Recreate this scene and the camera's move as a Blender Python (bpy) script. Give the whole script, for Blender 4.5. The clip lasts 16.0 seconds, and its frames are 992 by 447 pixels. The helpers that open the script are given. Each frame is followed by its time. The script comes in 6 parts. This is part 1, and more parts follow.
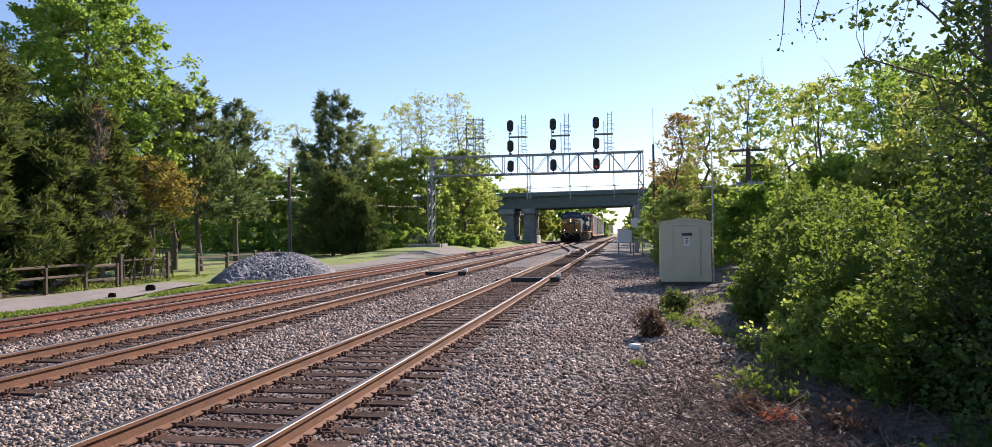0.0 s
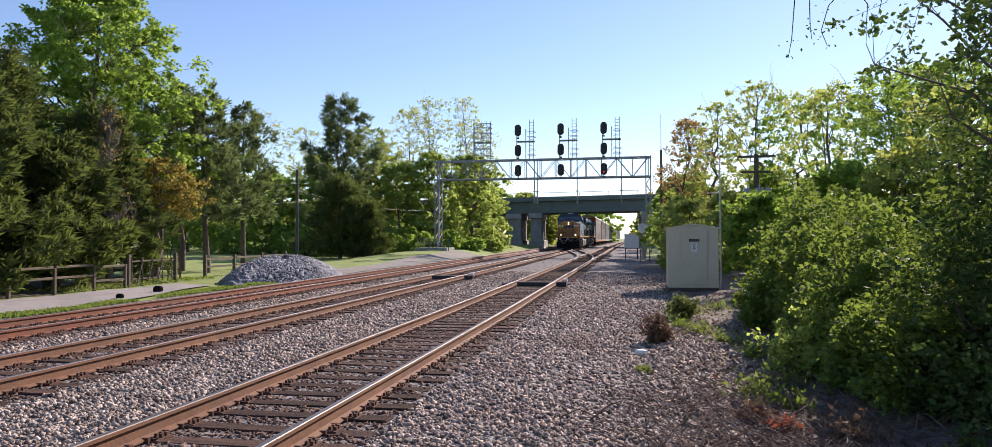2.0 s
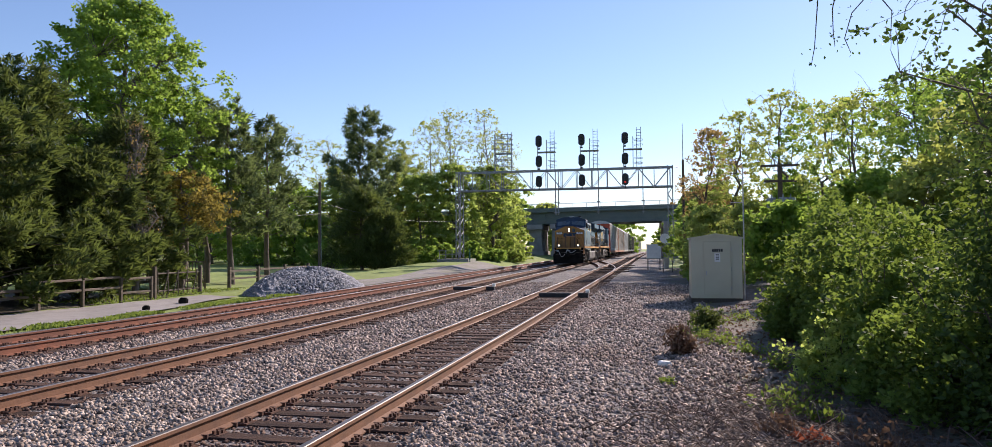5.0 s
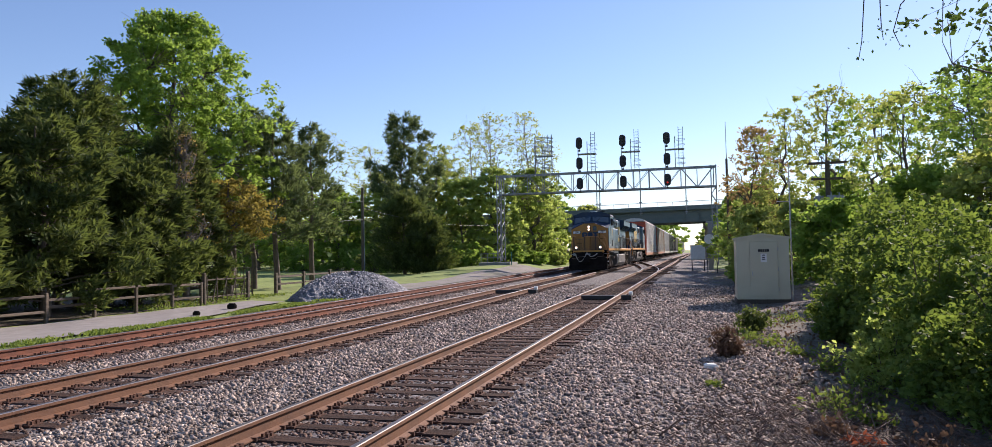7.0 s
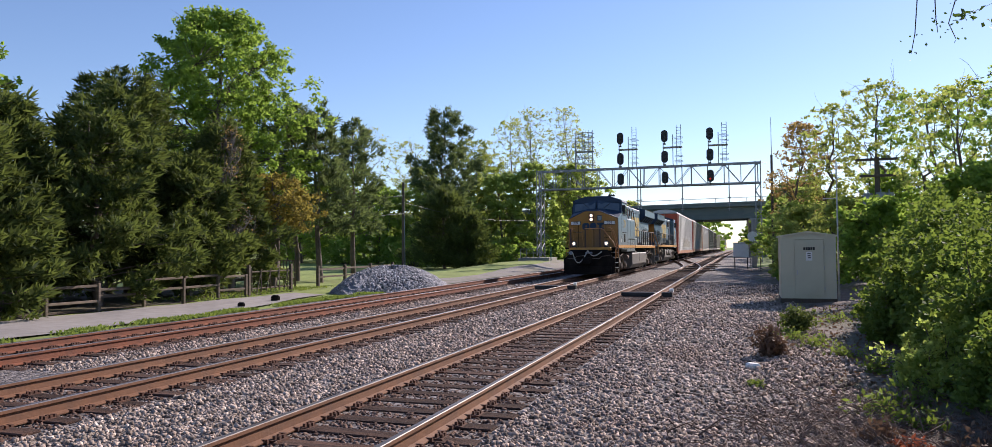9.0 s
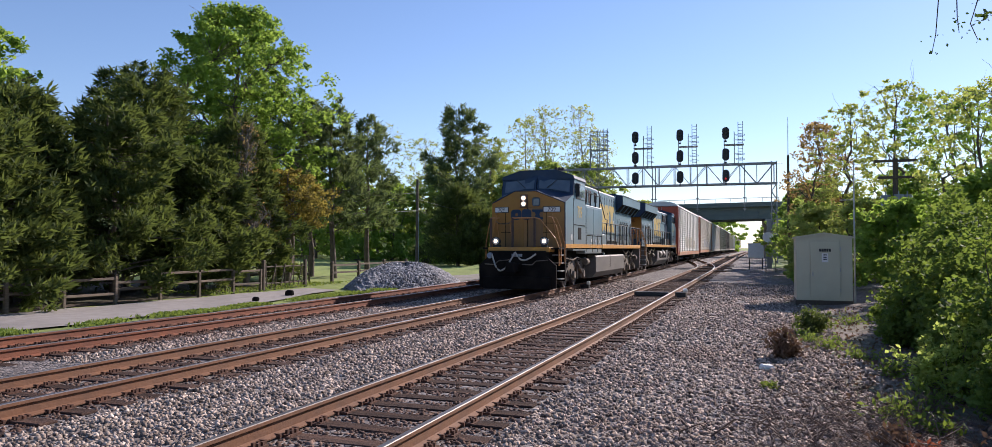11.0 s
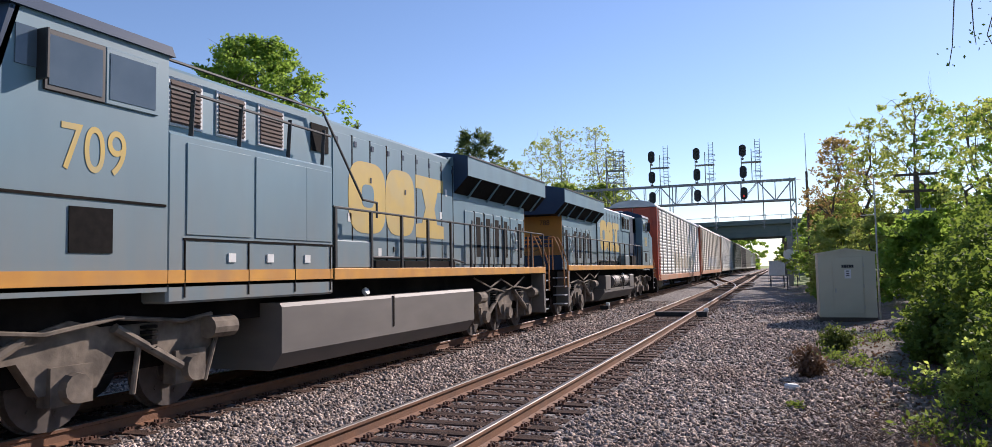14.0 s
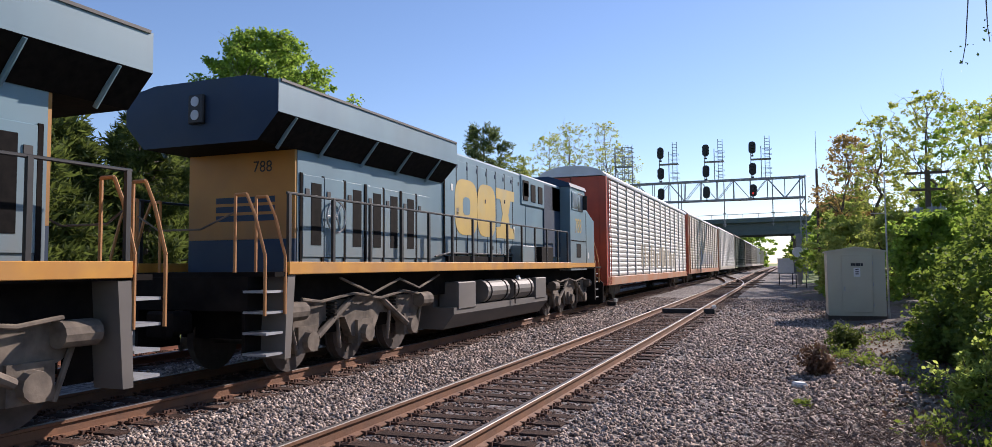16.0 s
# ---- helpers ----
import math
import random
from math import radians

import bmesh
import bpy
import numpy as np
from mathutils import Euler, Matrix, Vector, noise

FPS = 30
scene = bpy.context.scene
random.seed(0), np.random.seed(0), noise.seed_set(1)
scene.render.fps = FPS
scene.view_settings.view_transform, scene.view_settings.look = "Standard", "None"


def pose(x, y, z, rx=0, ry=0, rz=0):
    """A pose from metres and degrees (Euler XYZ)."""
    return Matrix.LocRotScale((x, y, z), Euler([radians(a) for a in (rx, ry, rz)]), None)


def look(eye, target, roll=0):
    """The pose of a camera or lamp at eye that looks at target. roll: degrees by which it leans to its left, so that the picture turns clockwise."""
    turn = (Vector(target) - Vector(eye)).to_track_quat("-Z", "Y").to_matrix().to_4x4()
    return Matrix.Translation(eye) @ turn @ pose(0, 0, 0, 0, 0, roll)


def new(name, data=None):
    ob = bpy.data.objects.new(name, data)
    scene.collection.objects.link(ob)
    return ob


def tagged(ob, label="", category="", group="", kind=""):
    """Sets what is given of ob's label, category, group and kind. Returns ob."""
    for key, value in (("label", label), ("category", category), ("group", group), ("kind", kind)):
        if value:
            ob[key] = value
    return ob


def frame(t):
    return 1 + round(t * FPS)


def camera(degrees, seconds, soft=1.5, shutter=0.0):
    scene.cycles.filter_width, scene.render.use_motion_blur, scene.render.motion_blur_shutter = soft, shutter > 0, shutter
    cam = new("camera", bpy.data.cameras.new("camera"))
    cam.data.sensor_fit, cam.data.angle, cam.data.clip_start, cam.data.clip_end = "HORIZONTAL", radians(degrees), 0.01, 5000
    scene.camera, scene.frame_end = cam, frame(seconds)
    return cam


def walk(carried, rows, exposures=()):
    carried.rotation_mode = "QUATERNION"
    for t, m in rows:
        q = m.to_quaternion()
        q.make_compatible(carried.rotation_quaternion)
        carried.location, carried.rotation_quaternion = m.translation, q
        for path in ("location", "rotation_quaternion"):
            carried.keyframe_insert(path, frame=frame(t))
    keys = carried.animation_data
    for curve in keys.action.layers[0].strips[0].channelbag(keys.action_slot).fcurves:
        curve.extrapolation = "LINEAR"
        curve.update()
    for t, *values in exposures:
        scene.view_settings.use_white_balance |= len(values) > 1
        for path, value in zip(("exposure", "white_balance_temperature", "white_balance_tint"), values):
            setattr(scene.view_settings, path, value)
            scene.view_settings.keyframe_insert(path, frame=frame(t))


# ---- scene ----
cam = camera(68.11, 16.0, soft=0.45)
EYE = 1.687
PATH = [
    (0.0, pose(0, 0, EYE, 90.87, 0.68, 10.02)),
    (0.5, pose(0, 0, EYE, 90.54, 0.52, 10.14)),
    (1.0, pose(0, 0, EYE, 90.87, 0.23, 10.12)),
    (1.5, pose(0, 0, EYE, 91.00, 0.36, 10.39)),
    (2.0, pose(0, 0, EYE, 91.21, 0.18, 10.55)),
    (2.5, pose(0, 0, EYE, 91.30, 0.43, 10.86)),
    (3.0, pose(0, 0, EYE, 91.81, 0.79, 11.71)),
    (5.3, pose(0, 0, EYE, 92.07, 0.39, 12.31)),
    (5.5, pose(0, 0, EYE, 91.84, 0.64, 12.71)),
    (6.0, pose(0, 0, EYE, 91.83, 0.76, 14.00)),
    (6.5, pose(0, 0, EYE, 92.07, 1.06, 14.78)),
    (7.0, pose(0, 0, EYE, 92.36, 1.11, 15.46)),
    (7.5, pose(0, 0, EYE, 92.28, 0.99, 16.46)),
    (8.0, pose(0, 0, EYE, 92.24, 0.75, 17.27)),
    (8.5, pose(0, 0, EYE, 92.04, 0.71, 17.90)),
    (8.7, pose(0, 0, EYE, 92.05, 0.68, 18.22)),
    (11.0, pose(0, 0, EYE, 91.86, -0.15, 19.58)),
    (11.5, pose(0, 0, EYE, 92.50, 0.07, 20.26)),
    (12.0, pose(0, 0, EYE, 92.64, 0.20, 20.56)),
    (12.5, pose(0, 0, EYE, 92.57, 0.53, 20.79)),
    (13.0, pose(0, 0, EYE, 93.10, 0.86, 20.75)),
    (13.5, pose(0, 0, EYE, 93.34, 0.91, 20.99)),
    (14.0, pose(0, 0, EYE, 93.66, 1.01, 21.00)),
    (14.5, pose(0, 0, EYE, 93.81, 0.86, 21.40)),
    (15.0, pose(0, 0, EYE, 93.58, 0.72, 21.24)),
    (15.5, pose(0, 0, EYE, 93.66, 0.68, 21.30)),
    (16.0, pose(0, 0, EYE, 93.28, 0.48, 21.59)),
]
walk(cam, PATH, exposures=[(0.0, 0.66, 6400, 23), (3.0, 0.58, 6350, 23), (7.0, 0.48, 6250, 23), (11.0, 0.44, 6130, 22), (16.0, 0.40, 6130, 22)])

# ---- light ----
SUN = Vector((0.36, 0.79, 0.50)).normalized()
world = bpy.data.worlds.new("world")
scene.world = world
world.use_nodes = True
wn, wl = world.node_tree.nodes, world.node_tree.links
sky = wn.new("ShaderNodeTexSky")
sky.sky_type, sky.sun_disc = "NISHITA", False
sky.sun_elevation, sky.sun_rotation = math.asin(SUN.z), math.atan2(SUN.x, SUN.y)
sky.air_density, sky.dust_density, sky.ozone_density = 1.0, 0.1, 3.2
wn["Background"].inputs["Strength"].default_value = 0.105
wl.new(sky.outputs[0], wn["Background"].inputs["Color"])
lamp = bpy.data.lights.new("sun", "SUN")
lamp.energy, lamp.angle, lamp.color = 5.0, radians(0.55), (1.0, 0.90, 0.75)
sun = new("sun", lamp)
sun.matrix_world = look(SUN * 50, (0, 0, 0))


# ---- materials ----
def mat(name, a, b=None, scale=6.0, rough=0.8, metal=0.0, bump=0.0, bscale=None, detail=6.0, c=None, cscale=0.6, cmix=0.5, spread=0.0, stretch=(1, 1, 1), island=False, spec=0.5):
    """Two-tone noise (a to b) with a larger blotch tone c, bump, and a brightness spread by object or by island."""
    m = bpy.data.materials.new(name)
    m.use_nodes = True
    n, l = m.node_tree.nodes, m.node_tree.links
    p = n["Principled BSDF"]
    p.inputs["Roughness"].default_value, p.inputs["Metallic"].default_value = rough, metal
    p.inputs["Specular IOR Level"].default_value = spec
    tc, mp = n.new("ShaderNodeTexCoord"), n.new("ShaderNodeMapping")
    mp.inputs["Scale"].default_value = stretch
    l.new(tc.outputs["Object"], mp.inputs["Vector"])
    b = b or tuple(v * 0.8 for v in a)
    no = n.new("ShaderNodeTexNoise")
    no.inputs["Scale"].default_value, no.inputs["Detail"].default_value = scale, detail
    l.new(mp.outputs[0], no.inputs["Vector"])
    ra = n.new("ShaderNodeMapRange")
    ra.inputs[1].default_value, ra.inputs[2].default_value = 0.32, 0.68
    l.new(no.outputs[0], ra.inputs[0])
    mx = n.new("ShaderNodeMix")
    mx.data_type = "RGBA"
    l.new(ra.outputs[0], mx.inputs[0])
    mx.inputs[6].default_value, mx.inputs[7].default_value = (*a, 1), (*b, 1)
    out = mx.outputs[2]
    if c:
        n2, r2, m2 = n.new("ShaderNodeTexNoise"), n.new("ShaderNodeMapRange"), n.new("ShaderNodeMix")
        n2.inputs["Scale"].default_value, n2.inputs["Detail"].default_value = cscale, 4
        r2.inputs[1].default_value, r2.inputs[2].default_value, r2.inputs[4].default_value = 0.45, 0.7, cmix
        l.new(mp.outputs[0], n2.inputs["Vector"])
        l.new(n2.outputs[0], r2.inputs[0])
        m2.data_type = "RGBA"
        l.new(r2.outputs[0], m2.inputs[0])
        l.new(out, m2.inputs[6])
        m2.inputs[7].default_value = (*c, 1)
        out = m2.outputs[2]
    if spread:
        src = n.new("ShaderNodeNewGeometry").outputs["Random Per Island"] if island else n.new("ShaderNodeObjectInfo").outputs["Random"]
        r3, hs = n.new("ShaderNodeMapRange"), n.new("ShaderNodeHueSaturation")
        r3.inputs[3].default_value, r3.inputs[4].default_value = 1 - spread, 1 + spread
        l.new(src, r3.inputs[0])
        l.new(r3.outputs[0], hs.inputs["Value"])
        l.new(out, hs.inputs["Color"])
        out = hs.outputs[0]
    l.new(out, p.inputs["Base Color"])
    if bump:
        nb, bu = n.new("ShaderNodeTexNoise"), n.new("ShaderNodeBump")
        nb.inputs["Scale"].default_value, nb.inputs["Detail"].default_value = bscale or scale * 3, 5
        l.new(mp.outputs[0], nb.inputs["Vector"])
        bu.inputs["Strength"].default_value, bu.inputs["Distance"].default_value = bump, 0.02
        l.new(nb.outputs[0], bu.inputs["Height"])
        l.new(bu.outputs[0], p.inputs["Normal"])
    return m


def leaf_mat(name, a, b, through_col, trans=0.45):
    """Leaves: two-tone by leaf, diffuse with light coming through."""
    m = bpy.data.materials.new(name)
    m.use_nodes = True
    n, l = m.node_tree.nodes, m.node_tree.links
    p, o = n["Principled BSDF"], n["Material Output"]
    p.inputs["Roughness"].default_value, p.inputs["Specular IOR Level"].default_value = 0.7, 0.2
    g = n.new("ShaderNodeNewGeometry")
    mx = n.new("ShaderNodeMix")
    mx.data_type = "RGBA"
    l.new(g.outputs["Random Per Island"], mx.inputs[0])
    mx.inputs[6].default_value, mx.inputs[7].default_value = (*a, 1), (*b, 1)
    l.new(mx.outputs[2], p.inputs["Base Color"])
    t, s = n.new("ShaderNodeBsdfTranslucent"), n.new("ShaderNodeMixShader")
    t.inputs["Color"].default_value = (*through_col, 1)
    s.inputs[0].default_value = trans
    l.new(p.outputs[0], s.inputs[1])
    l.new(t.outputs[0], s.inputs[2])
    l.new(s.outputs[0], o.inputs["Surface"])
    return m


def stone_mat(name, a, b, dark, scale):
    """Crushed stone: cells of different greys with deep gaps between."""
    m = bpy.data.materials.new(name)
    m.use_nodes = True
    n, l = m.node_tree.nodes, m.node_tree.links
    p = n["Principled BSDF"]
    p.inputs["Roughness"].default_value = 0.85
    tc, v, v2 = n.new("ShaderNodeTexCoord"), n.new("ShaderNodeTexVoronoi"), n.new("ShaderNodeTexVoronoi")
    v.inputs["Scale"].default_value = v2.inputs["Scale"].default_value = scale
    v2.feature = "DISTANCE_TO_EDGE"
    l.new(tc.outputs["Object"], v.inputs["Vector"])
    l.new(tc.outputs["Object"], v2.inputs["Vector"])
    sp = n.new("ShaderNodeSeparateColor")
    l.new(v.outputs["Color"], sp.inputs[0])
    mx = n.new("ShaderNodeMix")
    mx.data_type = "RGBA"
    l.new(sp.outputs[0], mx.inputs[0])
    mx.inputs[6].default_value, mx.inputs[7].default_value = (*a, 1), (*b, 1)
    big, rb, m2 = n.new("ShaderNodeTexNoise"), n.new("ShaderNodeMapRange"), n.new("ShaderNodeMix")
    big.inputs["Scale"].default_value = 0.5
    rb.inputs[1].default_value, rb.inputs[2].default_value, rb.inputs[4].default_value = 0.45, 0.75, 0.6
    l.new(tc.outputs["Object"], big.inputs["Vector"])
    l.new(big.outputs[0], rb.inputs[0])
    l.new(rb.outputs[0], m2.inputs[0])
    m2.data_type = "RGBA"
    l.new(mx.outputs[2], m2.inputs[6])
    m2.inputs[7].default_value = (*dark, 1)
    l.new(m2.outputs[2], p.inputs["Base Color"])
    r = n.new("ShaderNodeMapRange")
    r.inputs[2].default_value = 0.25
    l.new(v2.outputs["Distance"], r.inputs[0])
    ad = n.new("ShaderNodeMath")
    ad.operation = "MULTIPLY"
    l.new(r.outputs[0], ad.inputs[0])
    l.new(sp.outputs[1], ad.inputs[1])
    bu = n.new("ShaderNodeBump")
    bu.inputs["Strength"].default_value, bu.inputs["Distance"].default_value = 1.0, 0.05
    l.new(ad.outputs[0], bu.inputs["Height"])
    l.new(bu.outputs[0], p.inputs["Normal"])
    return m


def glow(name, col, strength):
    m = bpy.data.materials.new(name)
    m.use_nodes = True
    p = m.node_tree.nodes["Principled BSDF"]
    p.inputs["Base Color"].default_value = (*col, 1)
    p.inputs["Emission Color"].default_value, p.inputs["Emission Strength"].default_value = (*col, 1), strength
    return m


BROWNSTONE = mat("rusty_stone", (0.075, 0.045, 0.034), (0.20, 0.135, 0.105), scale=9, spec=0.15, rough=0.95, bump=0.4, spread=0.5, island=True, c=(0.12, 0.07, 0.05), cscale=0.6)
# bed under the loose stones, coloured dark to paint shade in their gaps
BALLAST = stone_mat("ballast", (0.06, 0.05, 0.045), (0.31, 0.27, 0.25), (0.11, 0.07, 0.055), 15.0)
STONE = mat("stone", (0.15, 0.114, 0.092), (0.52, 0.425, 0.355), scale=9, rough=0.9, spec=0.2, bump=0.4, spread=0.6, island=True, c=(0.20, 0.13, 0.10), cscale=0.5, cmix=0.5)
GREYSTONE = mat("grey_stone", (0.13, 0.135, 0.15), (0.38, 0.385, 0.40), scale=9, rough=0.9, spec=0.2, bump=0.4, spread=0.45, island=True, c=(0.2, 0.19, 0.185), cscale=0.5, cmix=0.4)
PILE = stone_mat("pile_stone", (0.13, 0.13, 0.15), (0.36, 0.36, 0.38), (0.2, 0.2, 0.21), 12.0)
RUST = mat("rail_rust", (0.20, 0.088, 0.040), (0.13, 0.062, 0.034), scale=3, rough=0.75, bump=0.25, bscale=30, c=(0.25, 0.12, 0.06), cscale=0.8)
RUST2 = mat("red_rust", (0.23, 0.075, 0.033), (0.15, 0.055, 0.03), scale=3, rough=0.8, bump=0.25, bscale=30, c=(0.12, 0.05, 0.03), cscale=0.8)
HEAD = mat("rail_head", (0.22, 0.195, 0.175), (0.14, 0.12, 0.105), scale=2, rough=0.5, metal=0.7, stretch=(8, 0.3, 1))
HEAD2 = mat("dull_rail_head", (0.34, 0.32, 0.31), (0.20, 0.17, 0.16), scale=2, rough=0.42, metal=0.9, stretch=(8, 0.3, 1))
TIE = mat("creosoted_wood", (0.042, 0.025, 0.019), (0.085, 0.052, 0.039), scale=5, spec=0.2, rough=0.95, bump=0.6, bscale=24, spread=0.45, stretch=(0.6, 6, 3), c=(0.14, 0.075, 0.05), cscale=1.5)
PLATE = mat("plate_rust", (0.13, 0.055, 0.03), (0.07, 0.034, 0.022), scale=12, rough=0.85, bump=0.3)
GROUND = mat("ground_soil", (0.17, 0.225, 0.045), (0.27, 0.33, 0.075), scale=2.2, rough=0.95, bump=0.6, bscale=12, c=(0.13, 0.15, 0.045), cscale=0.16, cmix=0.75)
DIRT = mat("dirt", (0.085, 0.058, 0.045), (0.24, 0.19, 0.165), scale=9, rough=0.95, bump=0.8, bscale=40, c=(0.09, 0.12, 0.035), cscale=0.5, cmix=0.65)
ROAD = mat("old_asphalt", (0.26, 0.235, 0.215), (0.33, 0.30, 0.275), scale=3, rough=0.9, bump=0.3, bscale=60, c=(0.18, 0.165, 0.15), cscale=0.5)
GRAVEL = mat("packed_gravel", (0.20, 0.175, 0.155), (0.31, 0.28, 0.255), scale=7, rough=0.95, bump=0.5, bscale=50, c=(0.15, 0.16, 0.07), cscale=0.45, cmix=0.6)
STEEL = mat("galvanised_steel", (0.46, 0.47, 0.48), (0.36, 0.37, 0.38), scale=4, rough=0.5, metal=0.4)
# darker copy of the galvanised steel, the truss's shadow side put into its colour
SHADED_STEEL = mat("shaded_galvanising", (0.27, 0.285, 0.30), (0.20, 0.215, 0.225), scale=4, rough=0.6, metal=0.3, c=(0.33, 0.33, 0.32), cscale=0.8)
BLACK = mat("black_paint", (0.012, 0.012, 0.014), (0.022, 0.021, 0.02), scale=8, rough=0.55)
GIRDER = mat("girder_paint", (0.10, 0.135, 0.125), (0.135, 0.165, 0.15), scale=0.6, rough=0.6, c=(0.15, 0.15, 0.13), cscale=0.15, stretch=(1, 1, 4))
CONCRETE = mat("concrete", (0.36, 0.35, 0.32), (0.27, 0.26, 0.24), scale=1.2, rough=0.9, bump=0.3, c=(0.19, 0.18, 0.16), cscale=0.35)
BEIGE = mat("beige_paint", (0.56, 0.53, 0.38), (0.52, 0.49, 0.35), scale=1.5, rough=0.5, c=(0.46, 0.43, 0.31), cscale=0.8, cmix=0.4)
WOOD = mat("weathered_wood", (0.17, 0.13, 0.095), (0.10, 0.078, 0.06), scale=4, rough=0.9, bump=0.4, stretch=(1, 1, 5), spread=0.25)
POLEWOOD = mat("pole_wood", (0.075, 0.058, 0.045), (0.11, 0.085, 0.065), scale=5, rough=0.9, stretch=(4, 4, 0.4))
BARK = mat("bark", (0.085, 0.066, 0.05), (0.15, 0.12, 0.095), scale=6, rough=0.95, bump=0.7, stretch=(3, 3, 0.7))
PALEBARK = mat("pale_bark", (0.17, 0.145, 0.12), (0.26, 0.23, 0.20), scale=6, rough=0.95, bump=0.5, stretch=(3, 3, 0.7))
TWIG = mat("dead_twig", (0.16, 0.105, 0.075), (0.10, 0.065, 0.05), scale=8, rough=0.9, spread=0.3, island=True)
GREYBOX = mat("grey_enamel", (0.27, 0.30, 0.33), (0.22, 0.25, 0.28), scale=3, rough=0.5)
WHITE = mat("white_paint", (0.75, 0.75, 0.72), (0.66, 0.66, 0.63), scale=4, rough=0.5)
WIRE = mat("cable", (0.16, 0.16, 0.16), (0.12, 0.12, 0.12), scale=5, rough=0.5)
L_CEDAR = leaf_mat("cedar_leaf", (0.028, 0.050, 0.018), (0.125, 0.155, 0.046), (0.19, 0.245, 0.05), 0.34)
L_PINE = leaf_mat("pine_needle", (0.050, 0.082, 0.044), (0.125, 0.165, 0.075), (0.20, 0.26, 0.08), 0.38)
L_MID = leaf_mat("summer_leaf", (0.06, 0.11, 0.027), (0.14, 0.21, 0.045), (0.27, 0.37, 0.055), 0.43)
L_SPRING = leaf_mat("spring_leaf", (0.075, 0.145, 0.030), (0.195, 0.295, 0.06), (0.36, 0.51, 0.08), 0.55)
L_YELLOW = leaf_mat("young_leaf", (0.16, 0.21, 0.05), (0.30, 0.34, 0.10), (0.50, 0.55, 0.12), 0.55)
L_PALE = leaf_mat("pale_spring_leaf", (0.16, 0.24, 0.055), (0.30, 0.37, 0.11), (0.52, 0.62, 0.14), 0.56)
L_OLIVE = leaf_mat("olive_leaf", (0.13, 0.115, 0.03), (0.22, 0.19, 0.05), (0.36, 0.29, 0.06), 0.5)
L_BROWN = leaf_mat("brown_bud", (0.27, 0.16, 0.075), (0.34, 0.26, 0.10), (0.48, 0.34, 0.12), 0.5)
L_DARK = leaf_mat("shade_leaf", (0.032, 0.066, 0.018), (0.075, 0.125, 0.03), (0.10, 0.19, 0.03), 0.28)
L_BUSH = leaf_mat("bush_leaf", (0.036, 0.074, 0.018), (0.11, 0.175, 0.034), (0.25, 0.34, 0.045), 0.36)
# darker copy of the bush leaf, with the shade put into its colour
L_SHADE = leaf_mat("near_shade_leaf", (0.036, 0.068, 0.020), (0.085, 0.135, 0.036), (0.13, 0.21, 0.035), 0.28)
L_GRASS = leaf_mat("grass_blade", (0.10, 0.17, 0.028), (0.20, 0.26, 0.06), (0.28, 0.36, 0.06), 0.4)


# ---- helpers ----
def mesh_of(bm, name, material):
    me = bpy.data.meshes.new(name)
    bm.to_mesh(me)
    bm.free()
    for m in (material if isinstance(material, (list, tuple)) else [material]):
        me.materials.append(m)
    return me


def part(name, bm, material, parent=None, label=""):
    ob = new(name, mesh_of(bm, name, material))
    ob.parent = parent
    return tagged(ob, label)


def thing(name, label, category, m=None, group="", kind=""):
    ob = new(name)
    if m:
        ob.matrix_world = m
    return tagged(ob, label, category, group, kind)


def raw(name, verts, faces, material, parent=None, smooth=False):
    me = bpy.data.meshes.new(name)
    me.from_pydata(verts, [], faces)
    for m in (material if isinstance(material, (list, tuple)) else [material]):
        me.materials.append(m)
    if smooth:
        me.polygons.foreach_set("use_smooth", [True] * len(me.polygons))
    ob = new(name, me)
    ob.parent = parent
    return ob


def box(bm, x0, y0, z0, x1, y1, z1, bevel=0.0, m=None):
    """A box between two corners, with chamfered edges."""
    c = Vector(((x0 + x1) / 2, (y0 + y1) / 2, (z0 + z1) / 2))
    t = Matrix.Translation(c) @ Matrix.Diagonal((abs(x1 - x0), abs(y1 - y0), abs(z1 - z0), 1))
    if m:
        t = m @ t
    r = bmesh.ops.create_cube(bm, size=1, matrix=t)
    if bevel:
        es = list({e for v in r["verts"] for e in v.link_edges})
        bmesh.ops.bevel(bm, geom=es, offset=bevel, segments=1, affect="EDGES")
    return bm


def bx(*a, bevel=0.0, m=None):
    return box(bmesh.new(), *a, bevel=bevel, m=m)


def rod(bm, a, b, r, r2=None, n=8):
    """A round bar from a to b."""
    a, b = Vector(a), Vector(b)
    d = b - a
    t = Matrix.Translation((a + b) / 2) @ d.to_track_quat("Z", "Y").to_matrix().to_4x4()
    bmesh.ops.create_cone(bm, cap_ends=True, segments=n, radius1=r, radius2=r if r2 is None else r2, depth=d.length, matrix=t)
    return bm


def rd(a, b, r, r2=None, n=8):
    return rod(bmesh.new(), a, b, r, r2, n)


def pipe(bm, pts, r, n=6):
    for a, b in zip(pts, pts[1:]):
        rod(bm, a, b, r, n=n)
    return bm


